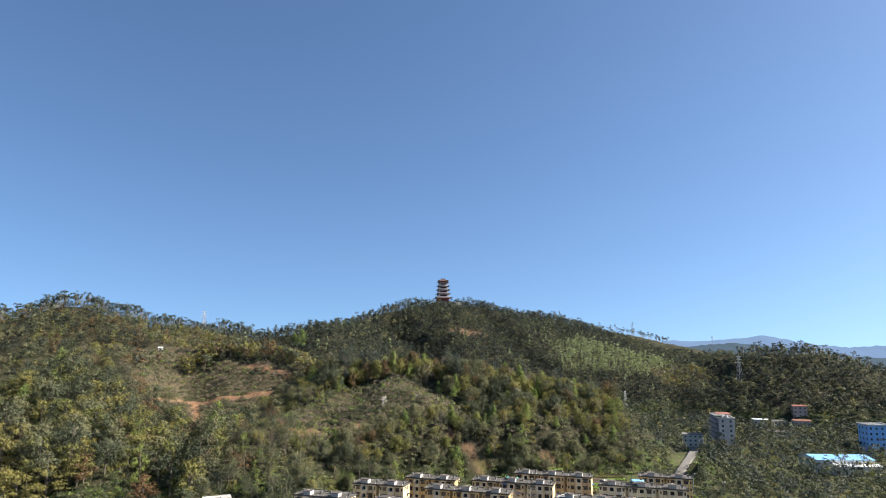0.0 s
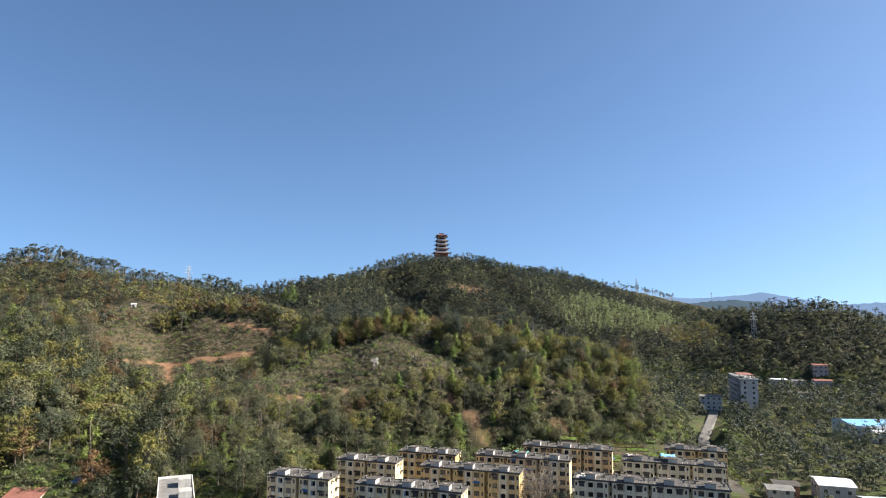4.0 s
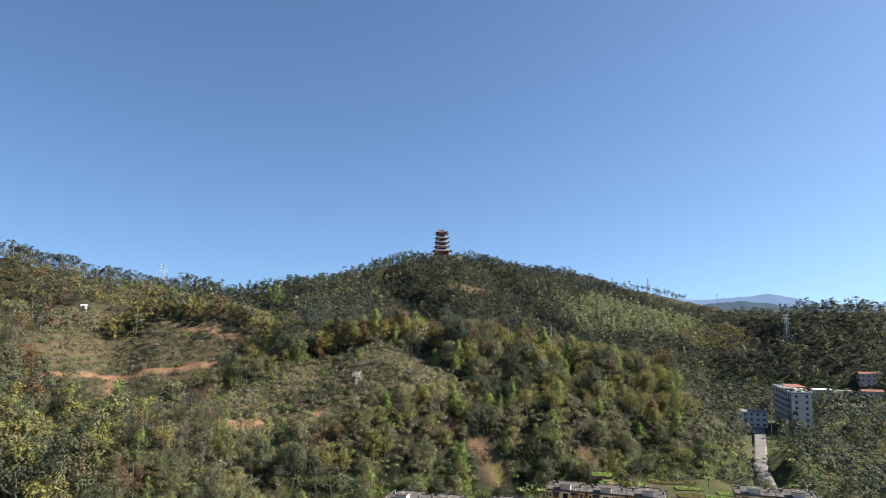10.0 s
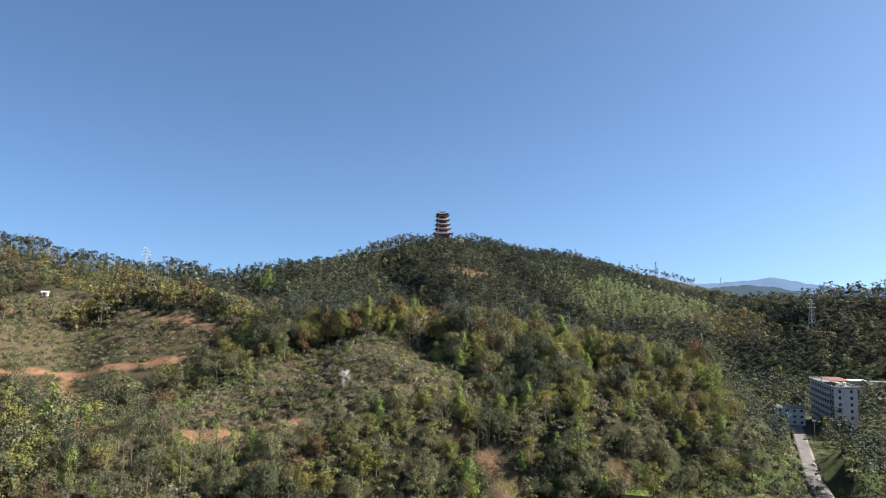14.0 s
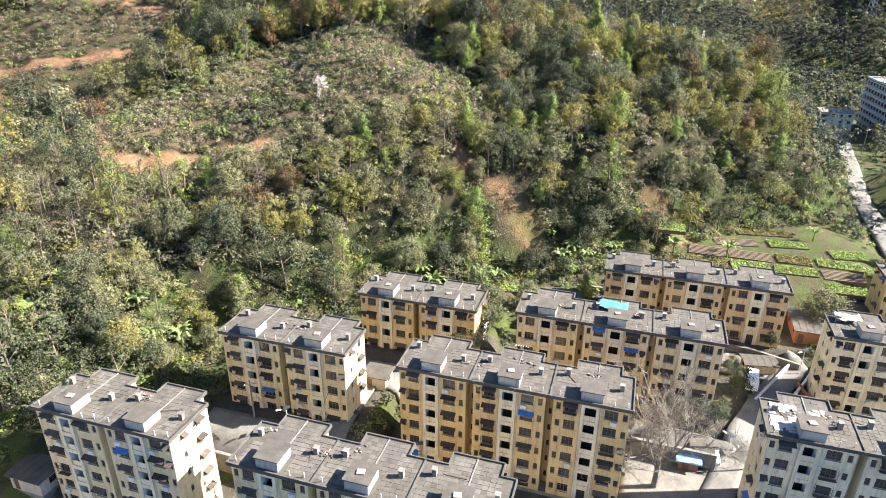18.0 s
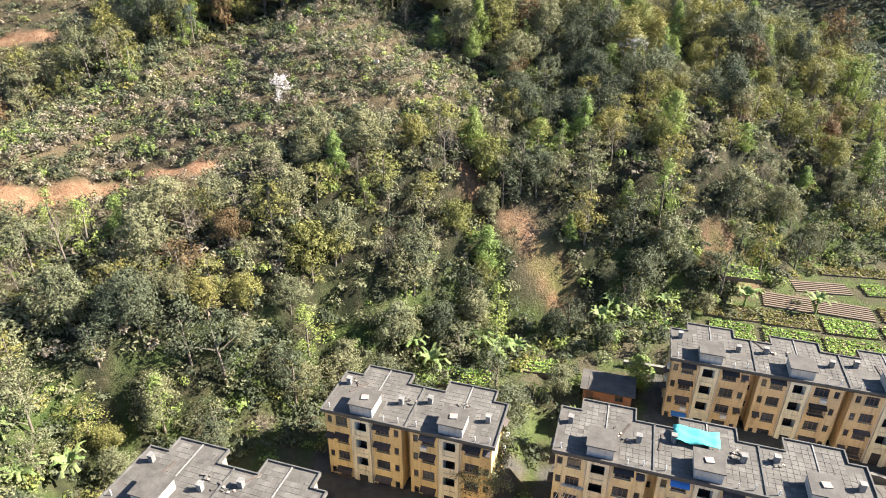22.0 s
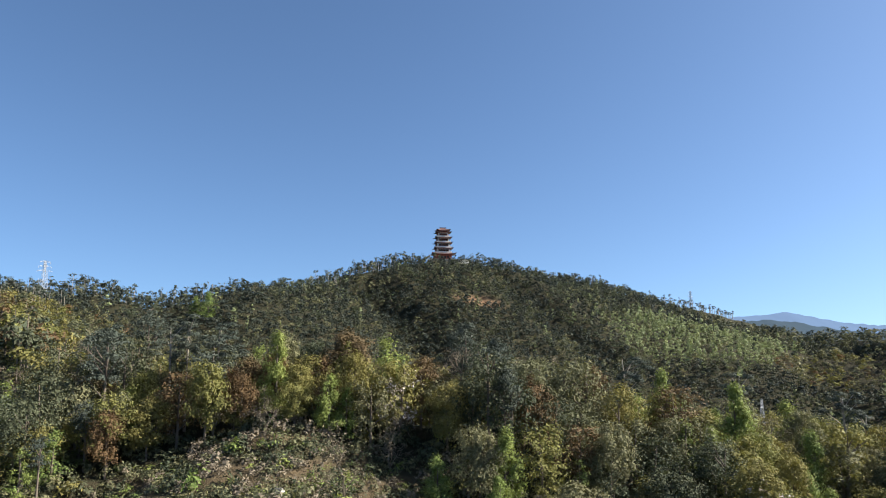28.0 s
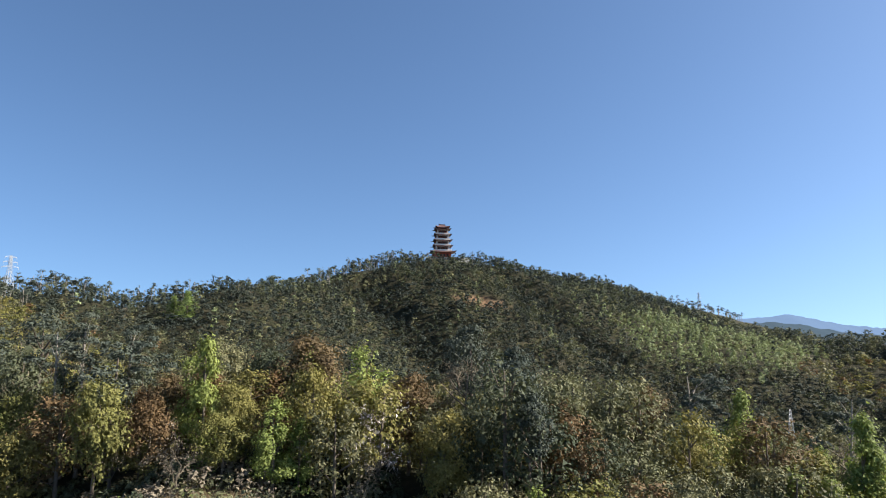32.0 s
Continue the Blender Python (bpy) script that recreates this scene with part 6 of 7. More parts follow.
def slab_tower(x, y, z, w, d, storeys, sh, turn, wall, label, balcony=True, glass_front=None):
    """A plain tower block: window grid in front, balconies along the west side, a canopy on the roof."""
    t = tagged(new("tower_block"), label, "building")
    t.matrix_basis = pose(x, y, z, 0, 0, turn)
    H = storeys * sh
    bm = bmesh.new()
    for side, (o, u, n, run) in enumerate((((0, 0, 0), (1, 0, 0), (0, -1, 0), w), ((w, 0, 0), (0, 1, 0), (1, 0, 0), d), ((w, d, 0), (-1, 0, 0), (0, 1, 0), w), ((0, d, 0), (0, -1, 0), (-1, 0, 0), d))):
        k = max(2, int(run / 3.4))
        holes = []
        for s in range(storeys):
            for i in range(k):
                c = run * (i + 0.5) / k
                wd = 1.1 if side == 3 and balcony else 0.6
                holes.append((c - wd, s * sh + 0.9, c + wd, s * sh + 2.4))
                q = Vector(o) + Vector(u) * c - Vector(n) * 0.12
                fr = placed("window", shared(("frame", 2 * wd, 1.5), "window_frame", lambda: window_frame(2 * wd, 1.5, 2), [M_FRAME]), t, q.x, q.y, s * sh + 0.9, (0, 90, 180, -90)[side])
                placed("pane", shared(("pane", 2 * wd, 1.5), "window_pane", lambda: box(-wd + 0.02, 0.03, 0.02, wd - 0.02, 0.05, 1.48), [M_GLASS]), fr, 0, 0, 0)
        panel(bm, o, u, n, run, H, holes, 0.2)
    part("wall", bm, wall, t)
    part("plinth", box(0.05, 0.05, -4, w - 0.05, d - 0.05, 0), M_CONC, t)
    part("roof", box(-0.4, -0.4, H, w + 0.4, d + 0.4, H + 0.35), M_CONC, t)
    part("parapet", kerb_ring([(-0.4, -0.4), (w + 0.4, -0.4), (w + 0.4, d + 0.4), (-0.4, d + 0.4)], 0.2, H + 0.352, H + 1.0), M_PLASTER, t)
    if balcony:
        for s in range(1, storeys):
            b = part("balcony", box(-1.5, 1.0, s * sh - 0.15, -0.002, d - 1.0, s * sh), M_CONC, t)
            part("balustrade", box(-1.5, 1.0, s * sh + 0.002, -1.38, d - 1.0, s * sh + 1.0), wall, b)
        part("canopy", box(0.5, 6.0, H + 2.6, w - 0.5, d * 0.62, H + 2.8), M_RED, t, "rusty red roof canopy")
        for cx, cy in ((1, 7), (w - 1, 7), (1, d * 0.58), (w - 1, d * 0.58)):
            part("post", box(cx - 0.1, cy - 0.1, H + 0.352, cx + 0.1, cy + 0.1, H + 2.6), M_STEEL, t)
        for cx, cy in ((3.0, 4.0), (6.0, 4.4)):
            bm = bmesh.new()
            bmesh.ops.create_cone(bm, cap_ends=True, segments=14, radius1=0.8, radius2=0.8, depth=1.6, matrix=Matrix.Translation((cx, cy, H + 1.5)))
            part("water_tank", bm, M_PIPE, t, "white roof water tank")
    return t


slab_tower(182.0, 440.0, 2.5, 10.0, 34.0, 7, 3.1, -14, M_TOWER, "grey-pink seven-storey block with long west balconies")
slab_tower(266.0, 414.0, 3.0, 14.0, 12.0, 6, 3.3, -6, M_LTBLUE, "light blue office block at the valley's edge", balcony=False)
grey_block = slab_tower(-83.5, 216.5, 0.3, 9.0, 30.0, 5, 3.2, 22, M_OLDWALL, "grey block with a long flat roof", balcony=False)
for y0, y1, h in ((6.0, 10.5, 1.9), (18.0, 23.0, 2.3)):
    part("stair_head", box(5.2, y0, 16.352, 8.7, y1, 16.35 + h), M_HEAD, grey_block, "pale roof stair head")


def vehicle(x, y, turn, long_, wide, high, van, paint, label):
    t = tagged(new("van" if van else "car"), label, "van" if van else "car")
    t.matrix_basis = pose(x, y, float(land(x, y)) + 0.32, 0, 0, turn)
    L, W = long_, wide
    nose, cab = (0.12, 0.9) if van else (0.28, 0.72)
    bm = bmesh.new()
    prof = [(0, 0.25), (L, 0.25), (L, 0.75), (L * (1 - nose * 0.2), 0.95), (L * (1 - nose), 1.0), (L * (0.86 if van else 0.58), high), (L * 0.05 if van else L * 0.2, high), (0, 1.0)]
    lo, hi = [bm.verts.new((px_, -W / 2, pz)) for px_, pz in prof], [bm.verts.new((px_, W / 2, pz)) for px_, pz in prof]
    bm.faces.new(lo)
    bm.faces.new(hi[::-1])
    for i in range(len(prof)):
        j = (i + 1) % len(prof)
        bm.faces.new((lo[j], lo[i], hi[i], hi[j]))
    bmesh.ops.recalc_face_normals(bm, faces=bm.faces[:])
    bmesh.ops.bevel(bm, geom=bm.edges[:], offset=0.08, segments=2, affect='EDGES')
    part("body", bm, paint, t)
    for s in (-1, 1):
        part("side_window", box(L * 0.14, s * W / 2 - 0.02, 1.02, L * (0.84 if van else 0.62), s * W / 2 + 0.012, high - 0.12), M_GLASS, t)
    bm = bmesh.new()
    a, b = Vector((L * (1 - nose) - 0.02, 0, 1.04)), Vector((L * (0.86 if van else 0.58) + 0.05, 0, high - 0.04))
    o = Vector((0.03, 0, 0.02))
    vs = [bm.verts.new(p) for p in (a + o + Vector((0, -W * 0.44, 0)), a + o + Vector((0, W * 0.44, 0)), b + o + Vector((0, W * 0.40, 0)), b + o + Vector((0, -W * 0.40, 0)))]
    bm.faces.new(vs)
    part("windscreen", bm, M_GLASS, t)
    for wx in (L * 0.18, L * 0.80):
        for s in (-1, 1):
            bm = bmesh.new()
            bmesh.ops.create_cone(bm, cap_ends=True, segments=16, radius1=0.32, radius2=0.32, depth=0.22, matrix=pose(wx, s * (W / 2 - 0.08), 0.02, 90, 0, 0))
            wheel = part("wheel", bm, M_DARK, t)
            bm = bmesh.new()
            bmesh.ops.create_cone(bm, cap_ends=True, segments=12, radius1=0.18, radius2=0.18, depth=0.25, matrix=pose(wx, s * (W / 2 - 0.08), 0.02, 90, 0, 0))
            part("rim", bm, M_STEEL, wheel)
    for s in (-1, 1):
        part("headlight", box(L - 0.03, s * W * 0.36 - 0.14, 0.62, L + 0.012, s * W * 0.36 + 0.14, 0.76), M_PIPE, t)
        part("tail_light", box(-0.012, s * W * 0.38 - 0.08, 0.7, 0.03, s * W * 0.38 + 0.08, 0.95), M_RED, t)
    return t


M_CARWHITE = weathered("white_car_paint", (0.78, 0.78, 0.78), (0.62, 0.61, 0.59), 0.5, 6, 0.3, 0.3, spec=0.6)
vehicle(46.4, 267.0, 66, 5.2, 1.9, 2.2, True, M_CARWHITE, "white delivery van parked by the shed")
vehicle(34.4, 252.0, 78, 4.2, 1.75, 1.45, False, M_CARWHITE, "small white car parked by the wall")


def street_lamp(x, y, turn, h=5.5, solar=True, base=None):
    t = tagged(new("street_lamp"), "slim white solar street lamp with a short arm" if solar else "tall grey roadside lamp with a curved arm", "lamp")
    t.matrix_basis = pose(x, y, float(land(x, y)) if base is None else base, 0, 0, turn)
    part("pole", pipe(0.07, h), M_PIPE if solar else M_STEEL, t)
    bm = bmesh.new()
    beam(bm, (0, 0, h - 0.15), (1.1, 0, h + 0.1), 0.04)
    part("arm", bm, M_PIPE if solar else M_STEEL, t)
    part("lamp_head", box(0.8, -0.13, h + 0.02, 1.5, 0.13, h + 0.14), M_PIPE if solar else M_STEEL, t)
    if solar:
        bm = bmesh.new()
        add_box(bm, -0.6, -0.35, h + 0.25, 0.2, 0.35, h + 0.29)
        part("solar_panel", bm, M_GLASS, t, "dark solar panel")
    return t


street_lamp(-31.3, 254.4, 200)
street_lamp(-11.2, 250.9, 180)
street_lamp(36.5, 253.0, 120)
street_lamp(57.0, 271.5, 200)
street_lamp(107.5, 300.0, 10, 11.0, False)
street_lamp(-69.0, 243.0, 150)


def utility_pole(x, y, h, lean=0.0):
    t = tagged(new("utility_pole"), "weathered concrete utility pole with a steel crossarm", "pole")
    t.matrix_basis = pose(x, y, float(land(x, y)) - 0.3, lean, 0, 20)
    bm = bmesh.new()
    bmesh.ops.create_cone(bm, cap_ends=True, segments=9, radius1=0.17, radius2=0.11, depth=h, matrix=Matrix.Translation((0, 0, h / 2)))
    part("pole", bm, M_CONC, t)
    part("crossarm", box(-0.9, -0.06, h - 0.8, 0.9, 0.06, h - 0.68), M_STEEL, t)
    for k in (-0.8, -0.3, 0.3, 0.8):
        o = placed("insulator", shared(("insul",), "insulator", lambda: pipe(0.06, 0.2), [M_PIPE]), t, k, 0, h - 0.68)
    return t


for p in ((-24.0, 268.5, 9.0), (-26.0, 243.0, 9.5), (-36.0, 244.5, 8.5), (-37.5, 258.0, 8.0), (41.5, 251.0, 8.0), (99.0, 286.0, 10.0), (118.0, 292.0, 11.0), (146.0, 380.0, 11.0), (160.0, 420.0, 11.0)):
    utility_pole(*p)


def cable(a, b, sag, r=0.025):
    a, b = Vector(a), Vector(b)
    pts = [a.lerp(b, k / 10) - Vector((0, 0, sag * 4 * (k / 10) * (1 - k / 10))) for k in range(11)]
    v, f = tube([tuple(p) for p in pts], [r] * 11, 4)
    tagged(new("cable", mesh_np("cable", v, f, [M_DARK])), "black overhead cable slung between poles", "cable")


for a, b, s in (((-24, 268.5, 13.5), (-26, 243, 12.5), 0.8), ((-26, 243, 12.5), (-36, 244.5, 12), 0.4), ((-24, 268.5, 13.4), (-8, 256, 16), 0.6), ((-37.5, 258, 11.5), (-26, 243, 12.4), 0.5),
                ((99, 286, 12), (118, 292, 13.5), 0.6), ((-37.5, 258, 11.6), (-44, 262.6, 14), 0.4), ((-37.5, 258, 11.6), (-24, 257.5, 12), 0.7), ((146, 380, 13), (160, 420, 13.4), 0.9)):
    cable(a, b, s)

# on the roofs
def roof_sheet(block, x, y, w, d, material, label, lift=0.5):
    t, H, L, st = ROOFS[block]
    o = tagged(new("tarpaulin"), label, "tarpaulin")
    o.matrix_basis = t.matrix_basis @ pose(x, y, H + lift)
    n, V, F = 9, [], []
    for i in range(n):
        for j in range(n):
            V.append((w * i / (n - 1), d * j / (n - 1), 0.5 + 0.10 * math.sin(i * 1.7) + 0.12 * math.cos(j * 1.3 + i)))
    for i in range(n - 1):
        for j in range(n - 1):
            a = i * n + j
            F.append((a, a + n, a + n + 1, a + 1))
    me = mesh_np("sheet", np.array(V), np.array(F), [material], smooth_faces=True)
    sh = new("sheet", me)
    sh.parent = o
    md = sh.modifiers.new("thick", 'SOLIDIFY')
    md.thickness = 0.03
    for cx, cy in ((0.1, 0.1), (w - 0.1, 0.1), (0.1, d - 0.1), (w - 0.1, d - 0.1)):
        placed("post", shared(("tpost",), "post", lambda: pipe(0.04, 0.55), [M_STEEL]), o, cx, cy, -lift + 0.32)


roof_sheet(4, 13.0, 5.2, 5.0, 2.6, M_TEAL, "turquoise tarpaulin stretched over the flat roof")
roof_sheet(8, 12.5, 3.0, 5.0, 4.0, M_LTBLUE, "pale blue sheet shelter on the roof", 1.4)
roof_sheet(8, 1.0, 5.0, 4.0, 2.5, M_OLDWALL, "faded grey tarpaulin on the roof")


def roof_patch():
    t, H, L, st = ROOFS[7]
    o = tagged(new("roof_membrane"), "bright peeling waterproof membrane on the flat roof", "membrane")
    o.matrix_basis = t.matrix_basis
    rng = random.Random(5)
    for k in range(26):
        x, y = rng.uniform(0.6, 3.6) if k % 4 else rng.uniform(0.6, 9), rng.uniform(1.0, 6.6)
        w, d = rng.uniform(0.5, 2.2), rng.uniform(0.4, 1.6)
        part("strip", box(x, y, H + 0.345 + 0.004 * k, min(x + w, 9.5), min(y + d, 7.3), H + 0.348 + 0.004 * k), M_HEAD, o)


roof_patch()


def drying_rack():
    t, H, L, st = ROOFS[4]
    o = tagged(new("drying_rack"), "white drying poles jutting from the wall", "rack")
    o.matrix_basis = t.matrix_basis @ pose(1.6, 0.38, H - 4.6)
    for k in range(6):
        bm = bmesh.new()
        beam(bm, (k * 0.42, 0, 0), (k * 0.42 - 0.7, -3.2, 0.25), 0.035)
        part("pole", bm, M_PIPE, o)
    part("bracket", box(-0.2, -0.35, -0.12, 2.4, 0.0, -0.04), M_STEEL, o)


drying_rack()


def roof_garden():
    """Weeds and small plants that have taken over one corner of a roof."""
    t, H, L, st = ROOFS[2]
    rng = np.random.RandomState(12)
    for k in range(9):
        o = tagged(new("shrub", mesh_np("shrub", *bush_form(200 + k % 3, 60, 0.12), [LEAF[(OLIVE, YELLOW, FRESH)[k % 3]]])), "self-sown shrub growing on the roof", "shrub", "weeds on the roof")
        s = rng.uniform(0.3, 0.6)
        o.matrix_basis = t.matrix_basis @ pose(rng.uniform(0.8, 4.2), rng.uniform(4.6, 8.2), H + 0.33, 0, 0, rng.uniform(0, 360)) @ Matrix.Diagonal((s, s, s * 0.8, 1))


roof_garden()


# ---- gardens ----
M_CROP = leaf("garden_crop", (0.145, 0.230, 0.050), (0.230, 0.300, 0.075), 0.5)
M_BANANA = leaf("banana_leaf", (0.105, 0.150, 0.048), (0.165, 0.190, 0.075), 0.4)
M_BED = weathered("garden_soil", (0.150, 0.108, 0.075), (0.075, 0.056, 0.040), 0.8, 5, 0.7)


def garden_bed(x, y, w, d, turn, kind, seed):
    rng = np.random.RandomState(seed)
    z = max(float(land(x + a, y + b)) for a in (-w / 3, w / 3) for b in (-d / 3, d / 3))
    words = {0: "green vegetable bed with planted rows", 1: "bare brown garden bed with raked ridges", 2: "dry straw-coloured garden bed"}[kind]
    t = tagged(new("garden_bed"), words, "garden bed", "beds of the vegetable garden")
    t.matrix_basis = pose(x, y, z + 0.05, 0, 0, turn)
    rows = max(3, int(d / 0.7))
    for k in range(rows):
        y0 = -d / 2 + k * d / rows
        bm = bmesh.new()
        prof = [(0, -0.6), (d / rows * 0.95, -0.6), (d / rows * 0.75, 0.22), (d / rows * 0.2, 0.22)]
        a = [bm.verts.new((-w / 2, y0 + p, q)) for p, q in prof]
        b = [bm.verts.new((w / 2, y0 + p, q)) for p, q in prof]
        bm.faces.new(a[::-1])
        bm.faces.new(b)
        for i in range(4):
            bm.faces.new((a[i], a[(i + 1) % 4], b[(i + 1) % 4], b[i]))
        bmesh.ops.recalc_face_normals(bm, faces=bm.faces[:])
        ridge = part("ridge", bm, M_BED, t)
        if kind != 1:
            n = int(w / 0.08)
            c = np.stack([rng.uniform(-w / 2, w / 2, n), y0 + d / rows * rng.uniform(0.2, 0.8, n), 0.28 + 0 * rng.uniform(size=n)], 1)
            v = leaves_on(rng, [(0, 0, 0, 0.1, 0.1, 0.1)], n, 0.26) + np.repeat(c, 3, 0)
            o = new("planting", mesh_np("planting", v, leaf_faces(n), [M_CROP if kind == 0 else LEAF[YELLOW]]))
            o.parent = ridge
            tagged(o, kind="stuff")


_beds = random.Random(3)
for i in range(6):
    for j in range(4):
        x, y = 40 + i * 9.0 + j * 2.6, 300.5 - i * 2.9 + j * 6.0
        if _beds.random() < 0.86 and x < 98:
            garden_bed(x, y, _beds.uniform(7.2, 9.2), _beds.uniform(4.2, 5.6), -18 + _beds.uniform(-3, 3), _beds.choice((0, 0, 1, 2, 0)), 700 + i * 10 + j)
for x, y, w, d, k in ((66, 321, 10, 4.5, 1), (78, 319, 9, 4.5, 0), (76, 327, 13, 4, 2), (89, 312, 8, 5, 0), (-4, 296, 9, 5, 0), (8, 299, 7, 4, 0), (30, 309, 10, 4, 0)):
    garden_bed(x, y, w, d, -10, k, int(x) + 900)


# ---- single plants that the eye knows again ----
def banana_plant(seed):
    rng = np.random.RandomState(seed)
    t = tagged(new("banana_plant"), "banana plant with long arching green leaves", "plant", "banana plants by the houses")
    v, f = tube([(0, 0, -0.4), (0.05, 0, 1.2), (0, 0.05, 2.3)], [0.2, 0.16, 0.10], 7)
    o = new("stem", mesh_np("stem", v, f, [M_BANANA]))
    o.parent = t
    for k in range(9):
        a, l = k * 0.7 + rng.uniform(-0.2, 0.2), rng.uniform(1.8, 2.8)
        V, F = [], []
        for i in range(7):
            s = i / 6
            r = l * s
            z = 2.2 + 1.5 * math.sin(s * 2.3) * (0.6 + 0.4 * rng.uniform())
            w = 0.36 * math.sin(min(1, s * 1.4 + 0.08) * math.pi * 0.86) + 0.03
            for q, dz in ((-w, -0.07), (0, 0.0), (w, -0.07)):
                V.append((r * math.cos(a) - q * math.sin(a), r * math.sin(a) + q * math.cos(a), z + dz))
        for i in range(6):
            for j in range(2):
                b = i * 3 + j
                F.append((b, b + 3, b + 4, b + 1))
        o = new("leaf", mesh_np("leaf", np.array(V), np.array(F), [M_BANANA], smooth_faces=True))
        o.parent = t
    return t


_b = [banana_plant(1), banana_plant(2)]
_rb = random.Random(8)
_spots = [(-75, 268), (-72, 263), (-78, 265), (-74, 258), (-70, 267), (20, 308), (23, 311), (26, 309), (33, 313), (2, 300), (5, 302), (-1, 303), (-58, 272), (-61, 275), (-55, 276), (48, 314), (60, 312),
          (120, 330), (128, 345), (124, 318), (132, 352), (86, 322), (-9, 297), (-12, 301)]
for n, (x, y) in enumerate(_spots):
    m = pose(x, y, float(land(x, y)), 0, 0, _rb.uniform(0, 360)) @ Matrix.Scale(_rb.uniform(0.8, 1.35), 4)
    if n < 2:
        _b[n].matrix_basis = m
    else:
        copy_thing(_b[n % 2], Matrix()).matrix_basis = m


def big_bare_tree(x, y, z, h, seed, label):
    rng = np.random.RandomState(seed)
    t = tagged(new("tree"), label, "tree")
    t.matrix_basis = pose(x, y, z)
    v, f = tube([(0, 0, -0.5), (0.1, 0, h * 0.12), (0.0, 0.1, h * 0.25), (0.0, 0.1, h * 0.34)], [0.5, 0.42, 0.36, 0.2], 9)
    new("trunk", mesh_np("trunk", v, f, [M_BARKGREY])).parent = t
    for k in range(6):
        a = k * 1.05 + rng.uniform(-0.3, 0.3)
        d = unit(np.array([math.cos(a) * 0.5, math.sin(a) * 0.5, 1.0]))
        out = []
        limbs(rng, (0, 0.05, h * rng.uniform(0.14, 0.3)), d, h * 0.27, 0.2, 5, out, 0.55, 6, 0.6)
        v, f = merged(out)
        new("limb", mesh_np("limb", v, f, [M_BARKGREY])).parent = t


big_bare_tree(23.7, 247.9, 0.3, 26.0, 4, "large leafless tree with pale branching limbs in the yard")


def special_tree(kind, x, y, s, seed, label="", z=None):
    t = make_tree(kind, seed)
    t.matrix_basis = pose(x, y, float(land(x, y)) if z is None else z, 0, 0, seed * 37 % 360) @ Matrix.Diagonal((s, s, s, 1))
    if label:
        tagged(t, label)


special_tree(WHITE, -37, 332, 0.85, 901, "white magnolia in blossom on the cleared slope")
special_tree(WHITE, 35, 359, 1.25, 902, "white-flowering tree above the wood")
special_tree(WHITE, -16.6, 383.5, 1.45, 903, "broad white-blossomed tree on the crest")
special_tree(RUST, 6.6, 382.4, 1.3, 904, "rust-red tree standing out on the crest")
special_tree(RUST, -24, 393, 1.55, 906, "tall orange-brown tree above the clearing")
special_tree(RUST, 64, 366, 1.2, 905, "slim orange-brown tree on the slope")
for i, (x, y, s) in enumerate(((-59.3, 384.4, 0.95), (-55.5, 386.5, 0.8), (-25, 378, 0.9), (-22.5, 379.5, 0.7), (-8, 366, 0.75), (0, 362, 0.65))):
    special_tree(FRESH, x, y, s, 910 + i, "bright yellow-green narrow tree at the edge of the clearing")
special_tree(YELLOW, -41, 381.5, 0.75, 917, "olive-yellow tree at the edge of the clearing")
special_tree(YELLOW, -30.5, 378, 0.8, 918, "olive-yellow tree at the edge of the clearing")
special_tree(TWIG, -33.9, 373.5, 0.95, 919, "bare spreading tree on the clearing")
special_tree(TWIG, -15, 375, 1.1, 920, "bare reddish-grey tree at the edge of the clearing")
for i, (x, y, s) in enumerate(((-151, 682, 1.7), (-160, 684, 1.4))):
    special_tree(FRESH, x, y, s, 930 + i, "bright green spreading tree among the dark hill woods")


def tall_pine(x, y, h, seed):
    """A tall pine with a long bare pale stem and a flat layered crown."""
    rng = np.random.RandomState(seed)
    t = tagged(new("tree"), "tall pine with a bare pale trunk on the crest", "tree", "tall pines on the crest")
    t.matrix_basis = pose(x, y, float(land(x, y)))
    top = np.array([rng.normal() * 0.5, rng.normal() * 0.5, h * 0.93])
    blobs = []
    for k in range(11):
        a, o, z = rng.uniform(0, 6.28), rng.uniform(0.3, 3.2), h * rng.uniform(0.66, 0.98)
        blobs.append((o * math.cos(a), o * math.sin(a), z, rng.uniform(0.8, 1.5), rng.uniform(0.8, 1.5), 0.5))
    parts = [tube([(0, 0, -0.5), top * 0.35 + (rng.normal() * 0.3, 0, 0), top * 0.7, top], [0.26, 0.21, 0.15, 0.05], 8)]
    parts += [tube([top * min(0.95, b[2] / h - 0.08), np.array(b[:3])], [0.07, 0.03], 4) for b in blobs]
    v, f = merged(parts)
    o = new("trunk", mesh_np("trunk", v, f, [M_BARKPALE], smooth_faces=True))
    o.parent = t
    cv, cf = crown_of(rng, PINE, blobs, 2200, 0.18)
    o = new("crown", mesh_np("crown", cv, cf, [LEAF[PINE]], smooth_faces=True))
    o.parent = t


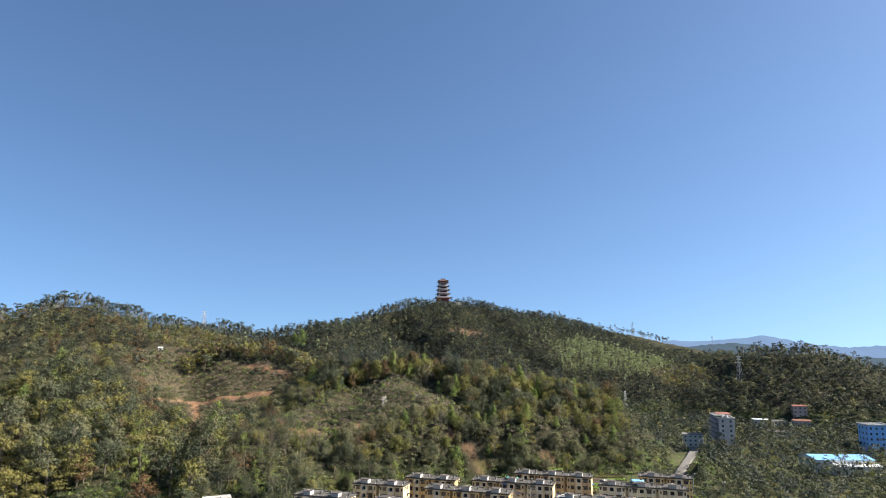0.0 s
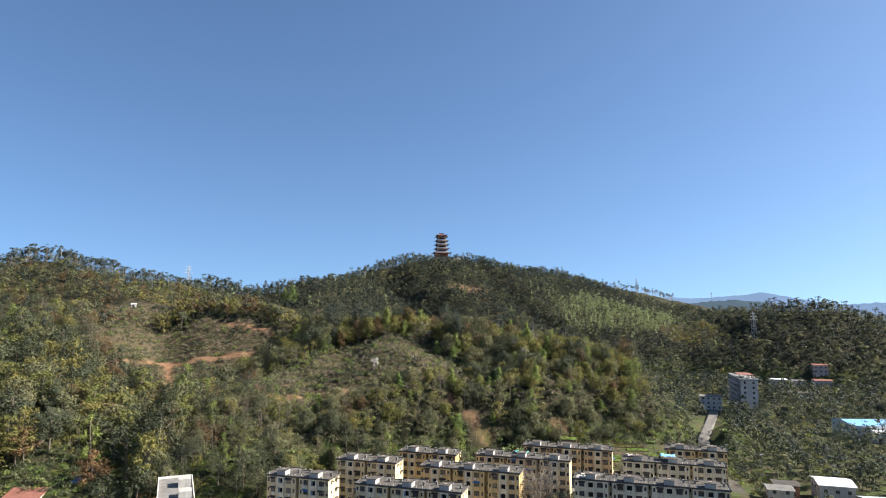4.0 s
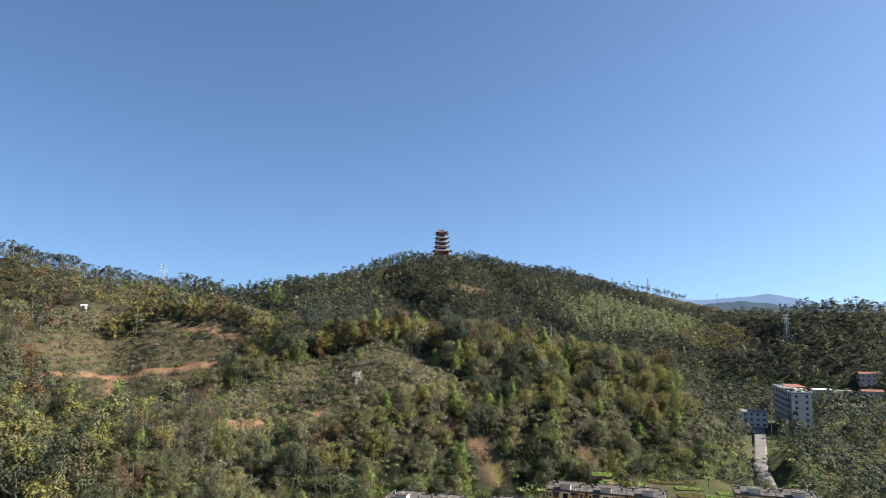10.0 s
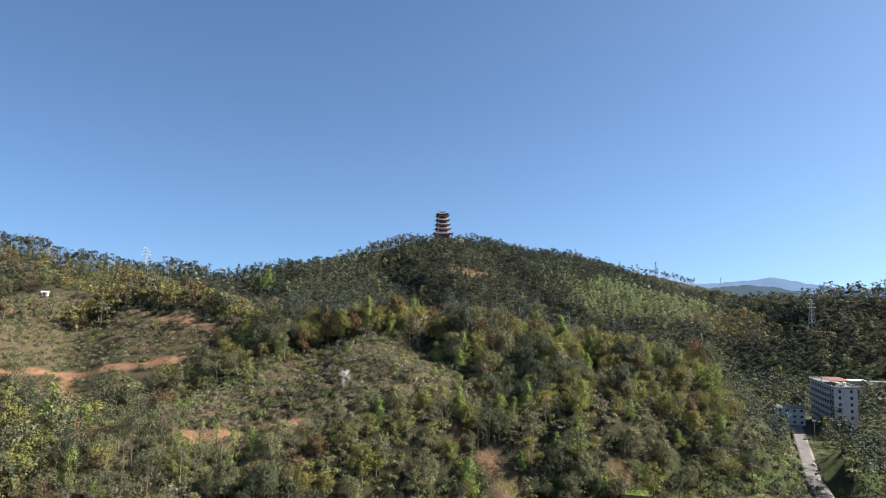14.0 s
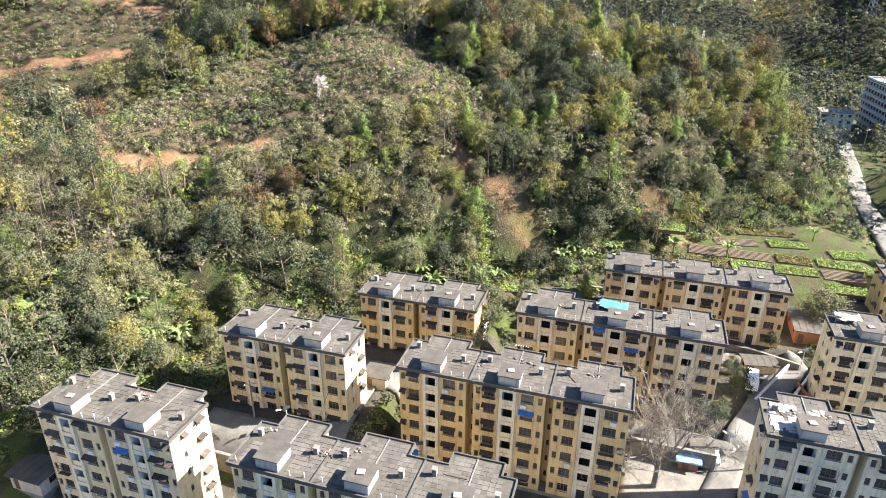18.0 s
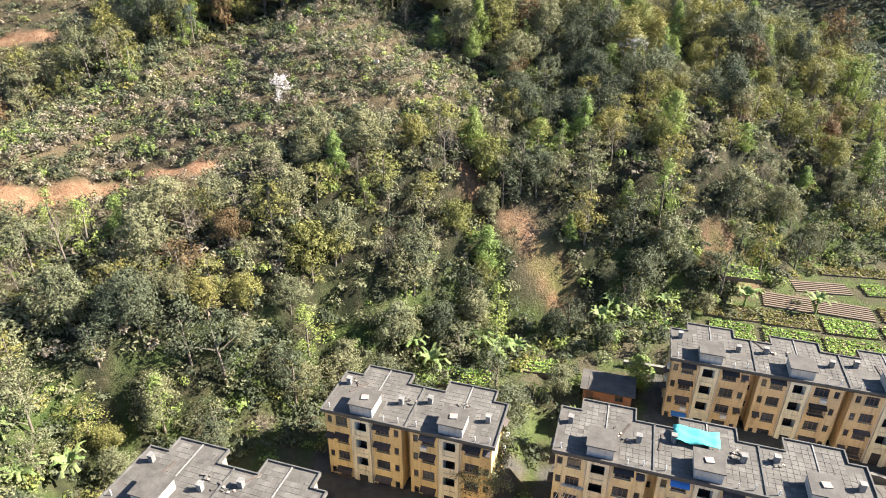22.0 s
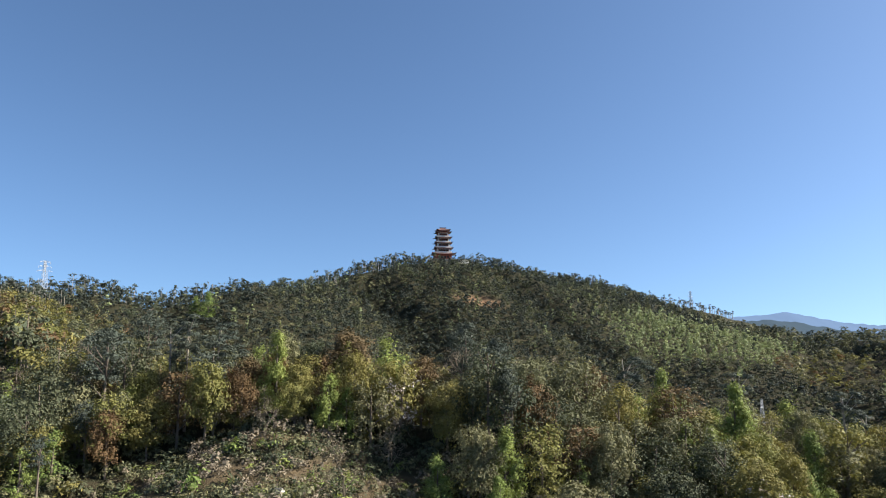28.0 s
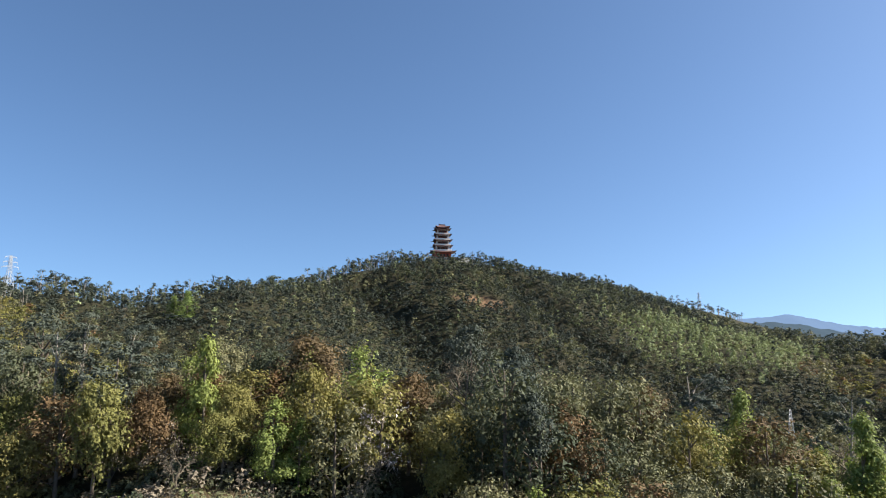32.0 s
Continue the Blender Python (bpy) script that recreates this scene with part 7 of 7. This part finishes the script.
for n, (x, y, h) in enumerate(((-53.1, 385.9, 19), (-51, 387.2, 20), (-47, 391, 18), (26, 389, 17), (44, 388, 16), (62, 386, 17), (66, 388, 15))):
    tall_pine(x, y, h, 60 + n)
special_tree(TWIG, -20, 361, 1.1, 921, "leaning bare tree on the clearing")
special_tree(DARK, 22.4, 266, 0.75, 922, "bushy green tree beside the block")
special_tree(DARK, 43.2, 265.4, 0.6, 923, "small round green tree by the van")
special_tree(OLIVE, -3, 272, 0.8, 924, "green tree in the gap between the blocks")
special_tree(DARK, -1, 276, 0.85, 925, "dark green tree in the gap between the blocks")
special_tree(OLIVE, 10, 292, 0.6, 926, "olive tree behind the blocks")
special_tree(DARK, -33, 250, 0.35, 927, "dark bush in the west yard")
special_tree(DARK, -28, 248.5, 0.4, 928, "dark bush beside the retaining wall")
special_tree(DARK, 54, 277, 0.35, 929, "low green bush on the retaining wall")
special_tree(DARK, 61, 270, 0.4, 930, "low green bush beside the ramp")
for i, (x, y, k, s) in enumerate(((-55, 268, OLIVE, 0.7), (-62, 265, DARK, 0.8), (-68, 272, DARK, 0.95), (-52, 280, YELLOW, 0.55), (-47, 284, OLIVE, 0.7), (-35, 285, TWIG, 0.8), (-28, 291, OLIVE, 0.7),
                                  (-16, 292, DARK, 0.7), (-8, 304, DARK, 0.9), (-2, 308, OLIVE, 0.95), (-12, 307, DARK, 1.0), (20, 303, DARK, 0.5), (40, 312, OLIVE, 0.5), (93, 300, DARK, 0.9), (100, 310, OLIVE, 0.9))):
    special_tree(k, x, y, s, 940 + i)


for i, (x, y, s) in enumerate(((30.5, 258, 0.42), (33.5, 259.5, 0.5), (36.5, 258.5, 0.4), (29, 261, 0.4), (38.5, 260.5, 0.38), (44, 272, 0.3), (45.8, 274.0, 0.3), (63, 275, 0.3))):
    special_tree(DARK if i % 3 else OLIVE, x, y, s, 970 + i, "dense green bush in the yard between the blocks")


def tomb(x, y, s):
    t = tagged(new("tomb"), "small whitewashed hillside grave", "grave")
    t.matrix_basis = pose(x, y, float(land(x, y)), 0, 0, 10) @ Matrix.Scale(s, 4)
    bm = bmesh.new()
    bmesh.ops.create_uvsphere(bm, u_segments=14, v_segments=8, radius=1.2, matrix=Matrix.Diagonal((1, 1.2, 0.7, 1)))
    part("mound", bm, M_PLASTER, t)
    part("headstone", box(-0.7, -1.5, -0.3, 0.7, -1.25, 1.1), M_CONC, t)


for p in ((-14.3, 353.7, 0.8), (-28.6, 360.1, 0.9), (-20, 345, 0.5), (-14, 360, 0.6)):
    tomb(*p)
low_house(-206, 457, 2.6, 2.2, 2.0, 20, M_PLASTER, M_METALW, "small white hut high on the west slope", 0.5)
